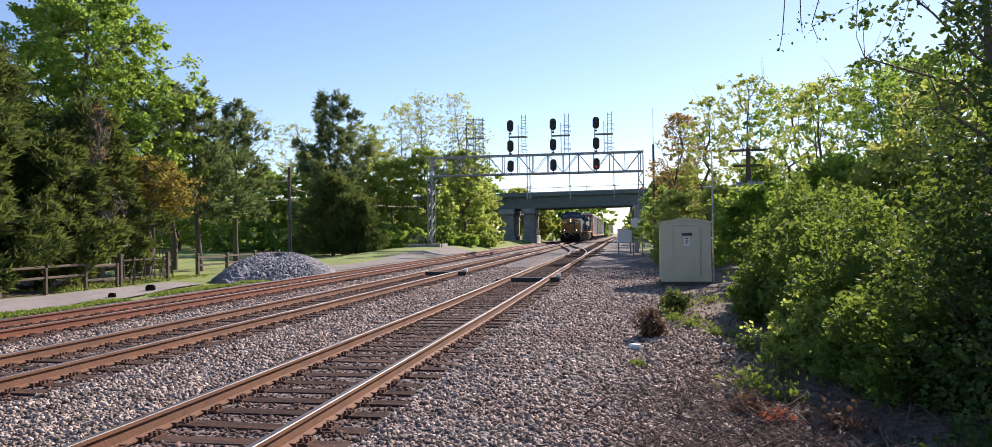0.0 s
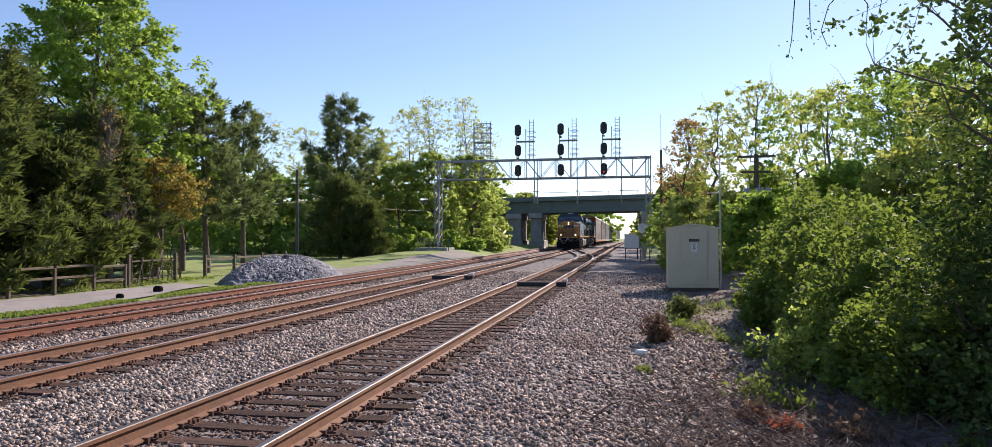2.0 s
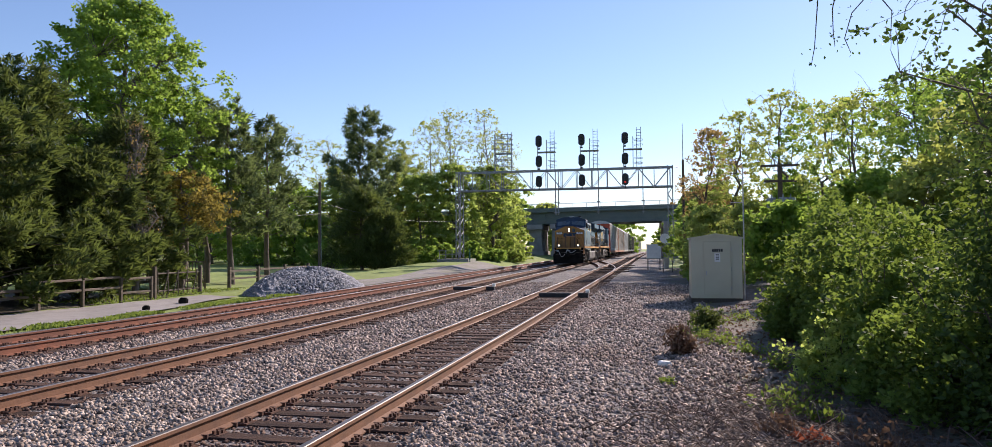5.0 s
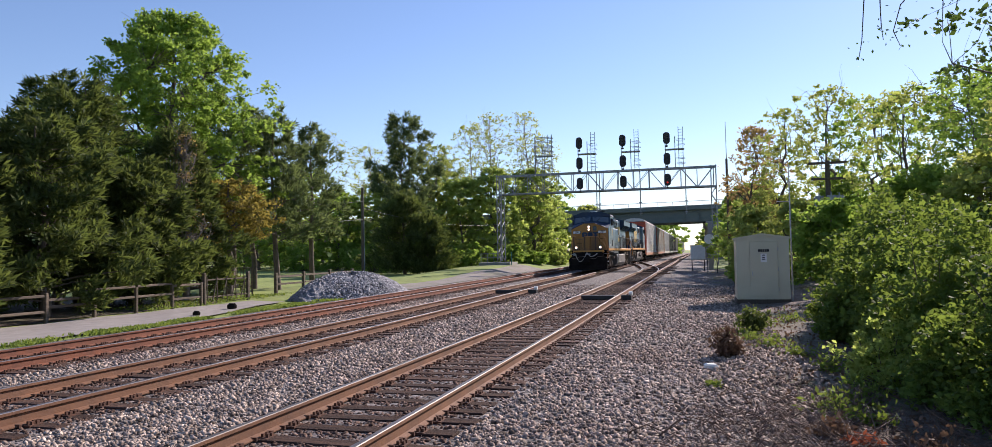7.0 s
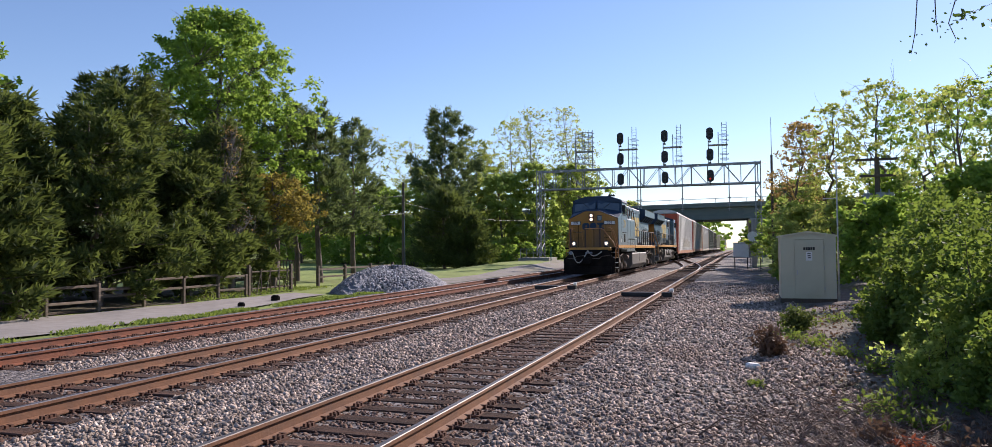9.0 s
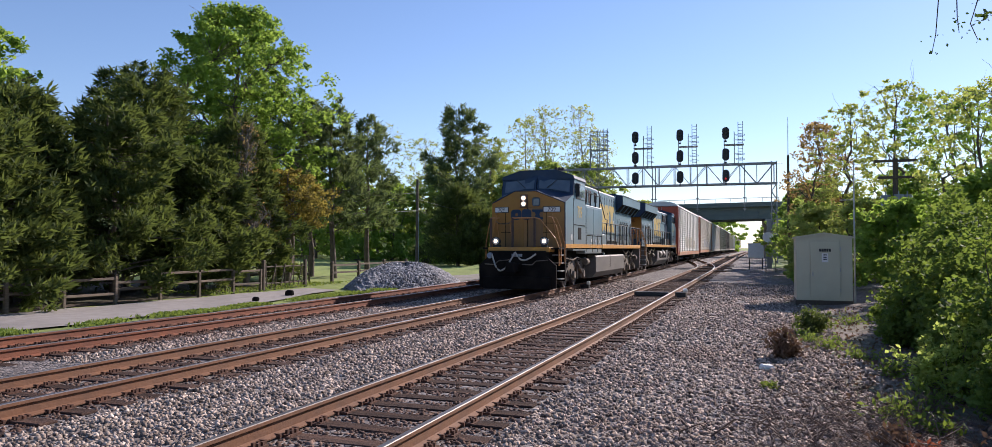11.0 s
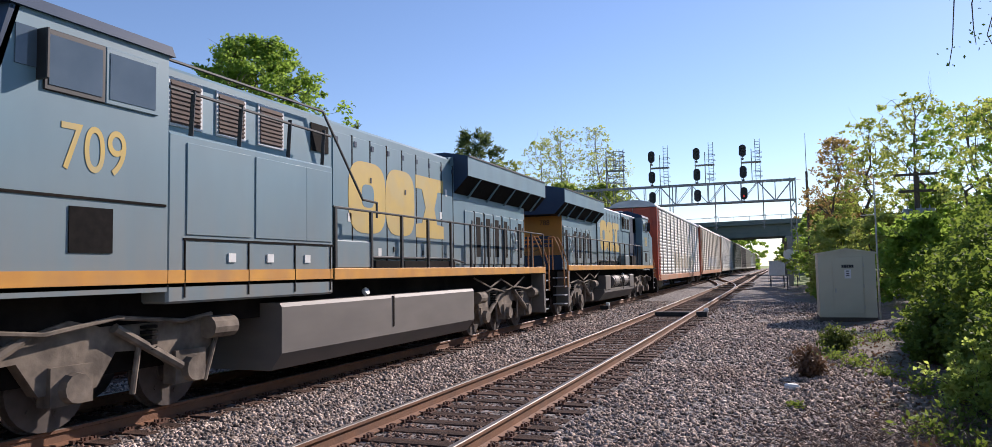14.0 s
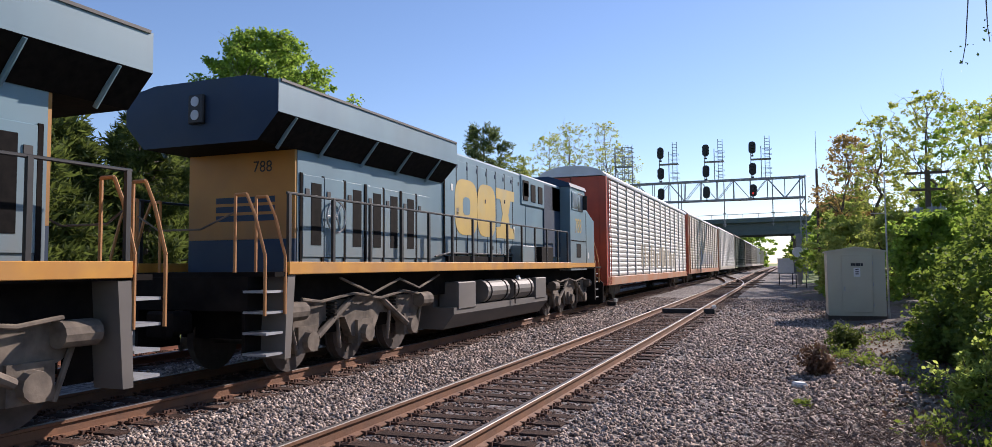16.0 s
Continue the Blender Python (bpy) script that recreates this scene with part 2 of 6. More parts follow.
def prism(bm, outline, x0, x1, axis="x"):
    """An outline of (u, v) pairs drawn out along an axis: x has (y, z), y has (x, z), z has (x, y)."""
    at = {"x": lambda s, u, v: (s, u, v), "y": lambda s, u, v: (u, s, v), "z": lambda s, u, v: (u, v, s)}[axis]
    a = [bm.verts.new(at(x0, u, v)) for u, v in outline]
    b = [bm.verts.new(at(x1, u, v)) for u, v in outline]
    bm.faces.new(a), bm.faces.new(b[::-1])
    for i in range(len(a)):
        j = (i + 1) % len(a)
        bm.faces.new((a[j], a[i], b[i], b[j]))
    bmesh.ops.recalc_face_normals(bm, faces=bm.faces)
    return bm


def smoothstep(a, b, v):
    t = np.clip((v - a) / (b - a), 0, 1)
    return t * t * (3 - 2 * t)


# ---- the lie of the land ----
TRACKS = (-3.777, -8.379, -12.406)
GAUGE = 1.52


def grade(y):
    """Height of the rail tops along the line, which climbs gently away."""
    return 0.0038 * np.clip(np.asarray(y, float) - 18, 0, 100)


def land(x, y):
    """Height of the ground."""
    x, y = np.asarray(x, float), np.asarray(y, float)
    bed = smoothstep(-16.0, -14.3, x) * (1 - smoothstep(-1.9, 0.2, x))
    low = -0.27 + 0.03 * np.sin(x * 1.7 + y * 0.9) * np.sin(y * 0.6)
    left = 0.6 * smoothstep(45, 75, y) * smoothstep(-15.5, -19, x) * smoothstep(-26, -22.5, x) + 0.5 * smoothstep(-26, -60, x)
    bank = 8.6 * smoothstep(112, 132, y) * (smoothstep(-26, -40, x) + smoothstep(4, 16, x)) * (1 - smoothstep(142, 160, y))
    right = 0.25 * smoothstep(2.0, 6.0, x)
    return grade(y) + bed * (-0.205) + (1 - bed) * low + left + bank + right


def sheet(name, xs, ys, height, material, lift=0.0):
    X, Y = np.meshgrid(xs, ys)
    Z = height(X, Y) + lift
    v = np.stack([X, Y, Z], -1).reshape(-1, 3)
    nx = len(xs)
    f = [(j * nx + i, j * nx + i + 1, (j + 1) * nx + i + 1, (j + 1) * nx + i) for j in range(len(ys) - 1) for i in range(nx - 1)]
    return raw(name, v.tolist(), f, material, smooth=True)


gx = np.unique(np.concatenate([-np.geomspace(60, 3000, 12), np.arange(-60, -30, 3.0), np.arange(-30, 14, 0.8), np.arange(14, 60, 4.0), np.geomspace(60, 3000, 12)]))
gy = np.unique(np.concatenate([-np.geomspace(20, 3000, 12), np.arange(-20, 60, 1.0), np.arange(60, 180, 2.5), np.geomspace(180, 4000, 16)]))
ground = sheet("ground", gx, gy, lambda x, y: land(x, y) - 0.05, GROUND)
tagged(ground, "green grass and soil ground reaching to the horizon", "ground", kind="structure")
bx_ = np.arange(-15.2, 1.3, 0.35)
by_ = np.concatenate([np.arange(-16, 40, 0.5), np.arange(40, 420, 3.0)])
ballast = sheet("ballast_bed", bx_, by_, lambda x, y: np.where(y < 180, land(x, y), grade(y) - 0.205 - 0.3 * smoothstep(-1.9, 0.9, x)), BALLAST, 0.0)
co = np.array([v.co for v in ballast.data.vertices])
edge = np.clip((co[:, 0] + 1.5) / 2.6, 0, 1)
co[:, 0] += edge * (0.45 * np.sin(co[:, 1] * 0.9) + 0.3 * np.sin(co[:, 1] * 2.3 + 1) + 0.15 * np.sin(co[:, 1] * 5.1)) * (co[:, 1] < 60)
near_ = co[:, 1] < 100
co[near_, 2] = land(co[near_, 0], co[near_, 1]) - 0.035 * edge[near_] ** 6
ballast.data.vertices.foreach_set("co", co.ravel())
tagged(ballast, "grey crushed stone ballast under three railway tracks", "ballast", kind="structure")
verge = sheet("dirt_verge", np.arange(0.4, 9.3, 0.4), np.arange(-14, 70, 0.7), lambda x, y: land(x, y) + 0.01 * np.sin(x * 5) * np.sin(y * 4), DIRT, -0.012)
tagged(verge, "brown dirt and leaf litter verge beside the ballast", "verge", kind="structure")
ry = np.concatenate([np.arange(-60, 30, 1.0)])
road_v, road_f = [], []
for i, y in enumerate(ry):
    w = float(smoothstep(19, 30, y))
    x0, x1 = -16.1 - 1.7 * w, -20.35 + 0.9 * w
    for k in range(7):
        x = x0 + (x1 - x0) * k / 6
        road_v.append((x, y, float(land(x, y)) + 0.012))
    if i:
        road_f += [((i - 1) * 7 + k, (i - 1) * 7 + k + 1, i * 7 + k + 1, i * 7 + k) for k in range(6)]
tagged(raw("road", road_v, road_f, ROAD), "narrow worn pale asphalt lane beside the railway", "road", kind="structure")

LITTER = mat("needle_litter", (0.075, 0.052, 0.038), (0.15, 0.11, 0.08), scale=5, rough=0.95, bump=0.8, bscale=30, c=(0.07, 0.085, 0.03), cscale=0.5, cmix=0.6)
litter = sheet("needle_floor", np.arange(-35, -20.3, 0.7), np.arange(-10, 31.5, 0.8), lambda x, y: land(x, y) - 0.03 + 0.02 * np.sin(x * 3.1) * np.sin(y * 2.3), LITTER)
tagged(litter, "brown needle litter on the shaded ground under cedars", "ground", kind="structure")
tv, tf = [], []
for i, y in enumerate(np.arange(36, 77, 1.0)):
    for k in range(6):
        x = -15.3 - 0.62 * k - 0.25 * math.sin(y * 0.35) * (k / 5)
        tv.append((x, y, float(land(x, y)) + 0.012))
    if i:
        tf += [((i - 1) * 6 + k, (i - 1) * 6 + k + 1, i * 6 + k + 1, i * 6 + k) for k in range(5)]
tagged(raw("gravel_track", tv, tf, GRAVEL), "grey gravel service track running on beside the rails", "road", kind="structure")

# ---- tracks ----
RAIL = ((-0.076, -0.185), (0.076, -0.185), (0.076, -0.172), (0.012, -0.150), (0.009, -0.052), (0.036, -0.040), (0.036, -0.006), (0.028, 0.0), (-0.028, 0.0), (-0.036, -0.006), (-0.036, -0.040), (-0.009, -0.052), (-0.012, -0.150), (-0.076, -0.172))


def rail_mesh(name, line, mats, parent):
    """A rail of T section swept along points (x, y); the running face is bright."""
    verts, faces, idx, n = [], [], [], len(RAIL)
    for i, (x, y) in enumerate(line):
        z = float(grade(y))
        verts += [(x + u, y, z + v) for u, v in RAIL]
        if i:
            for k in range(n):
                j = (k + 1) % n
                faces.append(((i - 1) * n + k, (i - 1) * n + j, i * n + j, i * n + k))
                idx.append(1 if k in (6, 7, 8) else 0)
    faces += [tuple(range(n))[::-1], tuple(range((len(line) - 1) * n, len(line) * n))]
    idx += [0, 0]
    ob = raw(name, verts, faces, mats, parent)
    ob.data.polygons.foreach_set("material_index", idx)
    return ob


def tie_mesh(length=2.6):
    bm = bx(-length / 2, -0.115, -0.17, length / 2, 0.115, 0.0, bevel=0.012)
    for v in bm.verts:
        v.co.z += 0.010 * math.sin(v.co.x * 9)
        v.co.y += 0.008 * math.sin(v.co.x * 7 + v.co.z * 9)
    return mesh_of(bm, "tie", TIE)


def plates_mesh(xc, ys, gauge):
    """Tie plates, spikes and rail anchors at every crossing of tie and rail."""
    v, f = [], []

    def cub(x0, y0, z0, x1, y1, z1):
        k = len(v)
        v.extend([(x0, y0, z0), (x1, y0, z0), (x1, y1, z0), (x0, y1, z0), (x0, y0, z1), (x1, y0, z1), (x1, y1, z1), (x0, y1, z1)])
        f.extend([(k, k + 1, k + 5, k + 4), (k + 1, k + 2, k + 6, k + 5), (k + 2, k + 3, k + 7, k + 6), (k + 3, k, k + 4, k + 7), (k + 4, k + 5, k + 6, k + 7)])

    for y in ys:
        g = float(grade(y))
        for s in (-1, 1):
            x = xc + s * gauge / 2
            cub(x - 0.18, y - 0.095, g - 0.198, x + 0.18, y + 0.095, g - 0.176)
            for sx in (-0.095, 0.095, -0.15, 0.15):
                cub(x + sx - 0.014, y - 0.05, g - 0.176, x + sx + 0.014, y - 0.015, g - 0.140)
                cub(x + sx - 0.014, y + 0.02, g - 0.176, x + sx + 0.014, y + 0.055, g - 0.140)
            for sy in (-0.16, 0.13):
                cub(x - 0.10, y + sy, g - 0.20, x + 0.10, y + sy + 0.03, g - 0.155)
    return v, f


SHARED_TIE = tie_mesh()
rng = np.random.default_rng(7)
for num, (xc, label) in enumerate(zip(TRACKS, ("straight railway track of polished rails on dark wooden ties", "railway track of rusty steel rails on dark wooden ties", "railway track of red rusty rails on wooden ties beside the lane"))):
    tr = thing(f"track_{num + 1}", label, "railway track", kind="structure")
    stations = np.concatenate([np.arange(-20, 130, 4.0), np.arange(130, 440, 20.0)])
    for s in (-1, 1):
        rail_mesh("rail", [(xc + s * GAUGE / 2, y) for y in stations], [RUST2 if num == 2 else RUST, HEAD if num == 0 else HEAD2], tr)
    ys = np.arange(-8, 100, 0.53)
    tv, tf = plates_mesh(xc, ys[ys < 60], GAUGE)
    tagged(raw("tie_plates", tv, tf, PLATE, tr), "rusty tie plates with spikes and anchors", kind="stuff")
    for y in ys:
        o = new("tie", SHARED_TIE)
        o.parent = tr
        o.matrix_basis = pose(xc + rng.normal(0, 0.03), y + rng.normal(0, 0.018), float(grade(y)) - 0.188 + rng.normal(0, 0.004), 0, 0, rng.normal(0, 0.6) + 180 * rng.integers(0, 2))
    v, f = [], []
    for y in np.arange(100.1, 300, 0.6):
        k, z = len(v), float(grade(y)) - 0.18
        v += [(xc - 1.3, y - 0.11, z), (xc + 1.3, y - 0.11, z), (xc + 1.3, y + 0.11, z), (xc - 1.3, y + 0.11, z), (xc - 1.3, y - 0.11, z - 0.1), (xc + 1.3, y - 0.11, z - 0.1)]
        f += [(k, k + 1, k + 2, k + 3), (k + 4, k + 5, k + 1, k)]
    tagged(raw("far_ties", v, f, TIE, tr), "distant wooden ties", kind="stuff")
# crossover between the two nearer tracks
cross = thing("crossover", "rusty crossover rails linking two railway tracks", "railway track", kind="structure")
for s in (-1, 1):
    pts = []
    for y in np.arange(56, 108.1, 2.0):
        u = float(smoothstep(56, 108, y))
        pts.append((TRACKS[0] + (TRACKS[1] - TRACKS[0]) * u + s * (GAUGE / 2 - 0.08), y))
    rail_mesh("rail", pts, [RUST, HEAD2], cross)


# ---- trees and bushes ----
def leaves(pts, size, rs, flat=0.0, long=1.5, along=None, stray=0.6, wide=0.45):
    """Small pointed leaves, one folded blade at each point, turned at random or near the directions in along; returns vertex and face arrays."""
    n = len(pts)
    a = rs.normal(size=(n, 3))
    if along is not None:
        a = along + a * stray
    a[:, 2] *= 1 - flat * 0.6
    a /= np.linalg.norm(a, axis=1)[:, None]
    b = np.cross(a, rs.normal(size=(n, 3)))
    b /= np.linalg.norm(b, axis=1)[:, None] + 1e-9
    c = np.cross(a, b)
    s = size * rs.uniform(0.6, 1.35, n)[:, None]
    q = np.stack([pts - a * s * long * 0.5, pts + b * s * wide + c * s * 0.12, pts + a * s * long * 0.5, pts - b * s * wide + c * s * 0.12], 1)
    return q.reshape(-1, 3), np.arange(4 * n).reshape(n, 4)


def ball(n, rs, power=0.4):
    """Points in a unit ball, thicker towards its skin."""
    d = rs.normal(size=(n, 3))
    return d / np.linalg.norm(d, axis=1)[:, None] * (rs.uniform(size=n) ** power)[:, None]


def quads(name, v, f, material, parent=None):
    me = bpy.data.meshes.new(name)
    me.vertices.add(len(v))
    me.vertices.foreach_set("co", np.ascontiguousarray(v, dtype=np.float32).ravel())
    k = f.shape[1]
    me.loops.add(f.size)
    me.loops.foreach_set("vertex_index", f.ravel().astype(np.int32))
    me.polygons.add(len(f))
    me.polygons.foreach_set("loop_start", np.arange(0, f.size, k, dtype=np.int32))
    me.materials.append(material)
    me.update(calc_edges=True)
    ob = new(name, me)
    ob.parent = parent
    return ob


class Wood:
    """Tapered limbs gathered into one mesh."""

    def __init__(self):
        self.v, self.f = [], []

    def limb(self, pts, r0, r1, n=6):
        base = len(self.v)
        pts = [Vector(p) for p in pts]
        for i, p in enumerate(pts):
            d = (pts[min(i + 1, len(pts) - 1)] - pts[max(i - 1, 0)]).normalized()
            u = d.orthogonal().normalized()
            w = d.cross(u)
            r = r0 + (r1 - r0) * i / (len(pts) - 1)
            self.v += [tuple(p + (u * math.cos(2 * math.pi * k / n) + w * math.sin(2 * math.pi * k / n)) * r) for k in range(n)]
            if i:
                for k in range(n):
                    j = (k + 1) % n
                    self.f.append((base + (i - 1) * n + k, base + (i - 1) * n + j, base + i * n + j, base + i * n + k))

    def bent(self, a, b, r0, r1, rs, wob=0.08, steps=4, n=5):
        a, b = np.array(a), np.array(b)
        length = np.linalg.norm(b - a)
        pts = [a + (b - a) * t + rs.normal(size=3) * wob * length * math.sin(math.pi * t) for t in np.linspace(0, 1, steps + 1)]
        self.limb(pts, r0, r1, n)
        return pts


def broadleaf(name, label, x, y, h, spread, leaf, wood, clumps=60, per=60, size=0.22, clump=1.0, low=0.35, seed=1, limbs=9, trunk=0.2, sparse=1.0, twigs=3, lean=(0, 0), wide_at=0.4):
    """A broad-leaved tree: trunk, rising limbs that fork towards the skin of a lumpy crown, and a spray of leaves at each twig end."""
    rs = np.random.default_rng(seed)
    z0 = float(land(x, y)) - 0.1
    t = thing(name, label, "tree", pose(x, y, z0))
    w = Wood()
    top = np.array([lean[0], lean[1], h * 0.95])
    stem = np.array(w.bent((0, 0, 0), top, trunk, trunk * 0.12, rs, 0.03, 8, 8))
    lump = rs.uniform(0, 6.28, 4)

    def reach(u, ang):
        k = (u - wide_at) / (1.02 - wide_at) if u > wide_at else (wide_at - u) / max(wide_at + 0.12, 0.2)
        return spread * math.sqrt(max(0.0, 1 - min(k, 1.0) ** 2)) * (1 + 0.22 * math.sin(2 * ang + lump[0] + 5 * u) + 0.16 * math.sin(5 * ang + lump[1] + 9 * u))

    def on_stem(u):
        k = min(max(u, 0.0), 0.999) * 8
        return stem[int(k)] + (stem[int(k) + 1] - stem[int(k)]) * (k % 1)

    forks = []
    for i in range(limbs):
        u = low * 0.8 + (0.86 - low * 0.8) * (i + rs.uniform(0, 0.8)) / limbs
        ang = i * 2.4 + rs.normal(0, 0.4)
        v = min(0.97, u + rs.uniform(0.08, 0.2))
        r = reach(max(low, v), ang) * rs.uniform(0.45, 0.8)
        e = on_stem(v) * np.array([1, 1, 0]) + np.array([math.cos(ang) * r, math.sin(ang) * r, h * v])
        pts = w.bent(on_stem(u), e, trunk * 0.45 * (1.15 - u), trunk * 0.1, rs, 0.06, 4, 5)
        forks += pts[1:]
        for k in range(twigs):
            p = pts[rs.integers(1, 5)]
            q = p + rs.normal(size=3) * np.array([0.2, 0.2, 0.16]) * spread + np.array([0, 0, h * 0.04])
            w.bent(p, q, trunk * 0.07, trunk * 0.02, rs, 0.1, 2, 4)
    clumps, per, clump = int(clumps * 2.1), per / 2.0, clump * 0.72
    forks = np.array(forks + [on_stem(k) for k in (0.6, 0.75, 0.9, 0.97)])
    C = []
    for i in range(clumps):
        u = low + (1 - low) * rs.uniform() ** 0.9
        ang = rs.uniform(0, 6.2832)
        r = reach(u, ang) * rs.uniform() ** 0.42 * rs.uniform(0.86, 1.06)
        c = on_stem(u) * np.array([1, 1, 0]) + np.array([math.cos(ang) * r, math.sin(ang) * r, h * (u - 0.03)])
        C.append(c)
        near = forks[np.argmin(np.sum((forks - c) ** 2 * np.array([1, 1, 1.6]), 1) + rs.uniform(0, 0.4, len(forks)))]
        w.bent(near, c, trunk * 0.075, trunk * 0.02, rs, 0.09, 2, 3)
    raw("trunk", w.v, w.f, wood, t, True)
    C = np.array(C)
    m = max(4, int(per * sparse * 1.15))
    rad = np.repeat(rs.uniform(0.45, 1.05, clumps) * clump * 0.78, m)[:, None]
    d = ball(clumps * m, rs, 0.5)
    p = np.repeat(C, m, 0) + d * rad * np.array([1, 1, 0.62])
    ok = p[:, 2] > 0.15
    v, f = leaves(p[ok], size, rs, 0.3, 1.4, d[ok] * np.array([1, 1, 0.4]), 0.8)
    quads("crown", v, f, leaf, t)
    return t


def conifer(name, label, x, y, h, spread, leaf, n=34, per=170, size=0.26, low=0.12, seed=1, trunk=0.2, droop=0.1, ragged=0.25, power=0.8, dense=0.6, tuft_r=0.42, rise=0.5):
    """A pine or cedar: straight trunk, whorls of boughs, and tufts of long thin blades that fan out and up along each bough."""
    rs = np.random.default_rng(seed)
    t = thing(name, label, "tree", pose(x, y, float(land(x, y)) - 0.1))
    w = Wood()
    w.bent((0, 0, 0), (rs.normal(0, 0.2), rs.normal(0, 0.2), h * 0.97), trunk, trunk * 0.1, rs, 0.01, 6, 8)
    P, A = [], []
    for i in range(n):
        u = low + (0.98 - low) * (i + rs.uniform()) / n
        ang = i * 2.4 + rs.normal(0, 0.3)
        reach = spread * ((1 - (u - low) / (1 - low)) ** power + 0.05) * rs.uniform(1 - ragged, 1 + ragged)
        s = np.array([0, 0, h * u])
        e = s + np.array([math.cos(ang) * reach, math.sin(ang) * reach, reach * (0.25 - droop)])
        w.bent(s, e, trunk * 0.22 * (1.1 - u), 0.012, rs, 0.04, 3, 4)
        out = (e - s) / (np.linalg.norm(e - s) + 1e-6)
        side = np.array([-math.sin(ang), math.cos(ang), 0])
        k = max(4, int(per / 20 * (0.4 + reach / spread)))
        ts = rs.uniform(0.12, 1.04, k) ** dense
        c = s + (e - s) * ts[:, None] + side * (rs.uniform(-1, 1, k) * (reach * 0.36 * (1.12 - ts) + 0.12))[:, None] + rs.normal(size=(k, 3)) * np.array([0.1, 0.1, 0.14 + 0.012 * h])
        m = 20
        d = ball(k * m, rs, 0.6)
        r = np.repeat(rs.uniform(0.6, 1.25, k) * tuft_r, m)[:, None]
        P.append(np.repeat(c, m, 0) + d * r * np.array([1, 1, 0.7]))
        A.append(d * 0.9 + out * 0.6 + np.array([0, 0, rise]))
    raw("trunk", w.v, w.f, BARK, t, True)
    v, f = leaves(np.concatenate(P), size, rs, 0.0, 3.2, np.concatenate(A), 0.35, 0.3)
    quads("crown", v, f, leaf, t)
    return t


def bush(name, label, x, y, rx, ry_, h, leaf, n=2600, size=0.075, seed=1, stems=14, shoots=0.25):
    """A leafy bush: many stems from the ground, sprays of leaves over a lumpy dome and within it, and shoots that stand out of it."""
    rs = np.random.default_rng(seed)
    t = thing(name, label, "bush", pose(x, y, float(land(x, y)) - 0.06))
    w = Wood()
    R = np.array([rx, ry_, h])
    mean = float(R.mean())
    lump = rs.uniform(0, 6.28, 3)
    k = max(14, n // 55)
    d = ball(k, rs, 0.28)
    d[:, 2] = np.abs(d[:, 2])
    ang = np.arctan2(d[:, 1], d[:, 0])
    c = d * R * (1 + 0.16 * np.sin(3 * ang + lump[0] + 4 * d[:, 2]) + 0.12 * np.sin(7 * ang + lump[1] + 7 * d[:, 2]))[:, None]
    out = rs.uniform(size=k) < shoots
    c[out] *= rs.uniform(1.0, 1.16, (out.sum(), 1))
    c[:, 2] = np.maximum(c[:, 2], 0.08)
    for i in range(0, k, max(1, k // (stems * 5))):
        root = np.array([c[i, 0] * 0.25 + rs.normal(0, 0.08 * rx), c[i, 1] * 0.25 + rs.normal(0, 0.08 * ry_), 0])
        w.bent(root, c[i], 0.02, 0.004, rs, 0.08, 4, 4)
    raw("branchwork", w.v, w.f, BARK, t, True)
    m = 55
    q = ball(k * m, rs, 0.5)
    r = np.repeat(np.where(out, 0.12, rs.uniform(0.13, 0.24, k)) * mean, m)[:, None]
    p = np.repeat(c, m, 0) + q * r * np.array([1, 1, 0.75])
    ok = p[:, 2] > 0.01
    v, f = leaves(p[ok], size, rs, 0.35, 1.3, q[ok] * np.array([1, 1, 0.3]), 0.7, 0.42)
    quads("foliage", v, f, leaf, t)
    return t


cedar = "dense dark green cedar tree behind the rail fence"
for i, (x, y, h, s) in enumerate(((-24.0, 29.5, 8.2, 2.7), (-25.6, 25.5, 9.8, 3.2), (-22.9, 21.4, 7.4, 3.0), (-24.6, 18.4, 7.4, 3.0), (-22.9, 15.8, 6.2, 2.9), (-24.2, 12.4, 6.4, 3.0), (-29.5, 22.0, 8.8, 3.2), (-28.8, 27.5, 10.6, 3.3), (-23.0, 9.0, 5.8, 2.8), (-30.0, 14.0, 6.6, 3.2), (-23.2, 26.2, 6.0, 2.6))):
    conifer("cedar_tree", cedar, x, y, h, s, L_CEDAR, n=64, per=280, size=0.125, low=0.05, seed=20 + i, power=0.45, ragged=0.35, dense=0.42, tuft_r=0.34, rise=0.25)
broadleaf("maple_tree", "tall maple tree in bright spring green leaf", -28.6, 34.8, 16.1, 4.8, L_SPRING, BARK, clumps=330, per=120, size=0.15, clump=1.15, low=0.36, seed=3, limbs=18, trunk=0.3, twigs=4, wide_at=0.6)
broadleaf("maple_tree", "bright green maple tree beyond the cedars", -31.5, 22.6, 11.9, 2.6, L_SPRING, BARK, clumps=70, per=80, size=0.18, clump=1.1, seed=4, limbs=11, trunk=0.26, wide_at=0.65)
broadleaf("maple_tree", "bright green maple tree beside the lane", -26.5, 9.6, 10.2, 2.6, L_SPRING, BARK, clumps=100, per=80, size=0.14, clump=0.95, seed=54, limbs=11, trunk=0.22, wide_at=0.65)
broadleaf("vine_tree", "bare vine-covered trunk with grey brown twigs", -22.9, 28.9, 8.2, 1.0, L_BROWN, PALEBARK, clumps=150, per=5, size=0.07, clump=0.5, low=0.15, seed=5, limbs=44, trunk=0.15, twigs=16)
broadleaf("oak_tree", "small oak with yellow brown young leaves", -23.2, 32.6, 6.2, 2.1, L_OLIVE, BARK, clumps=64, per=70, size=0.12, clump=0.8, low=0.5, seed=6, wide_at=0.72)
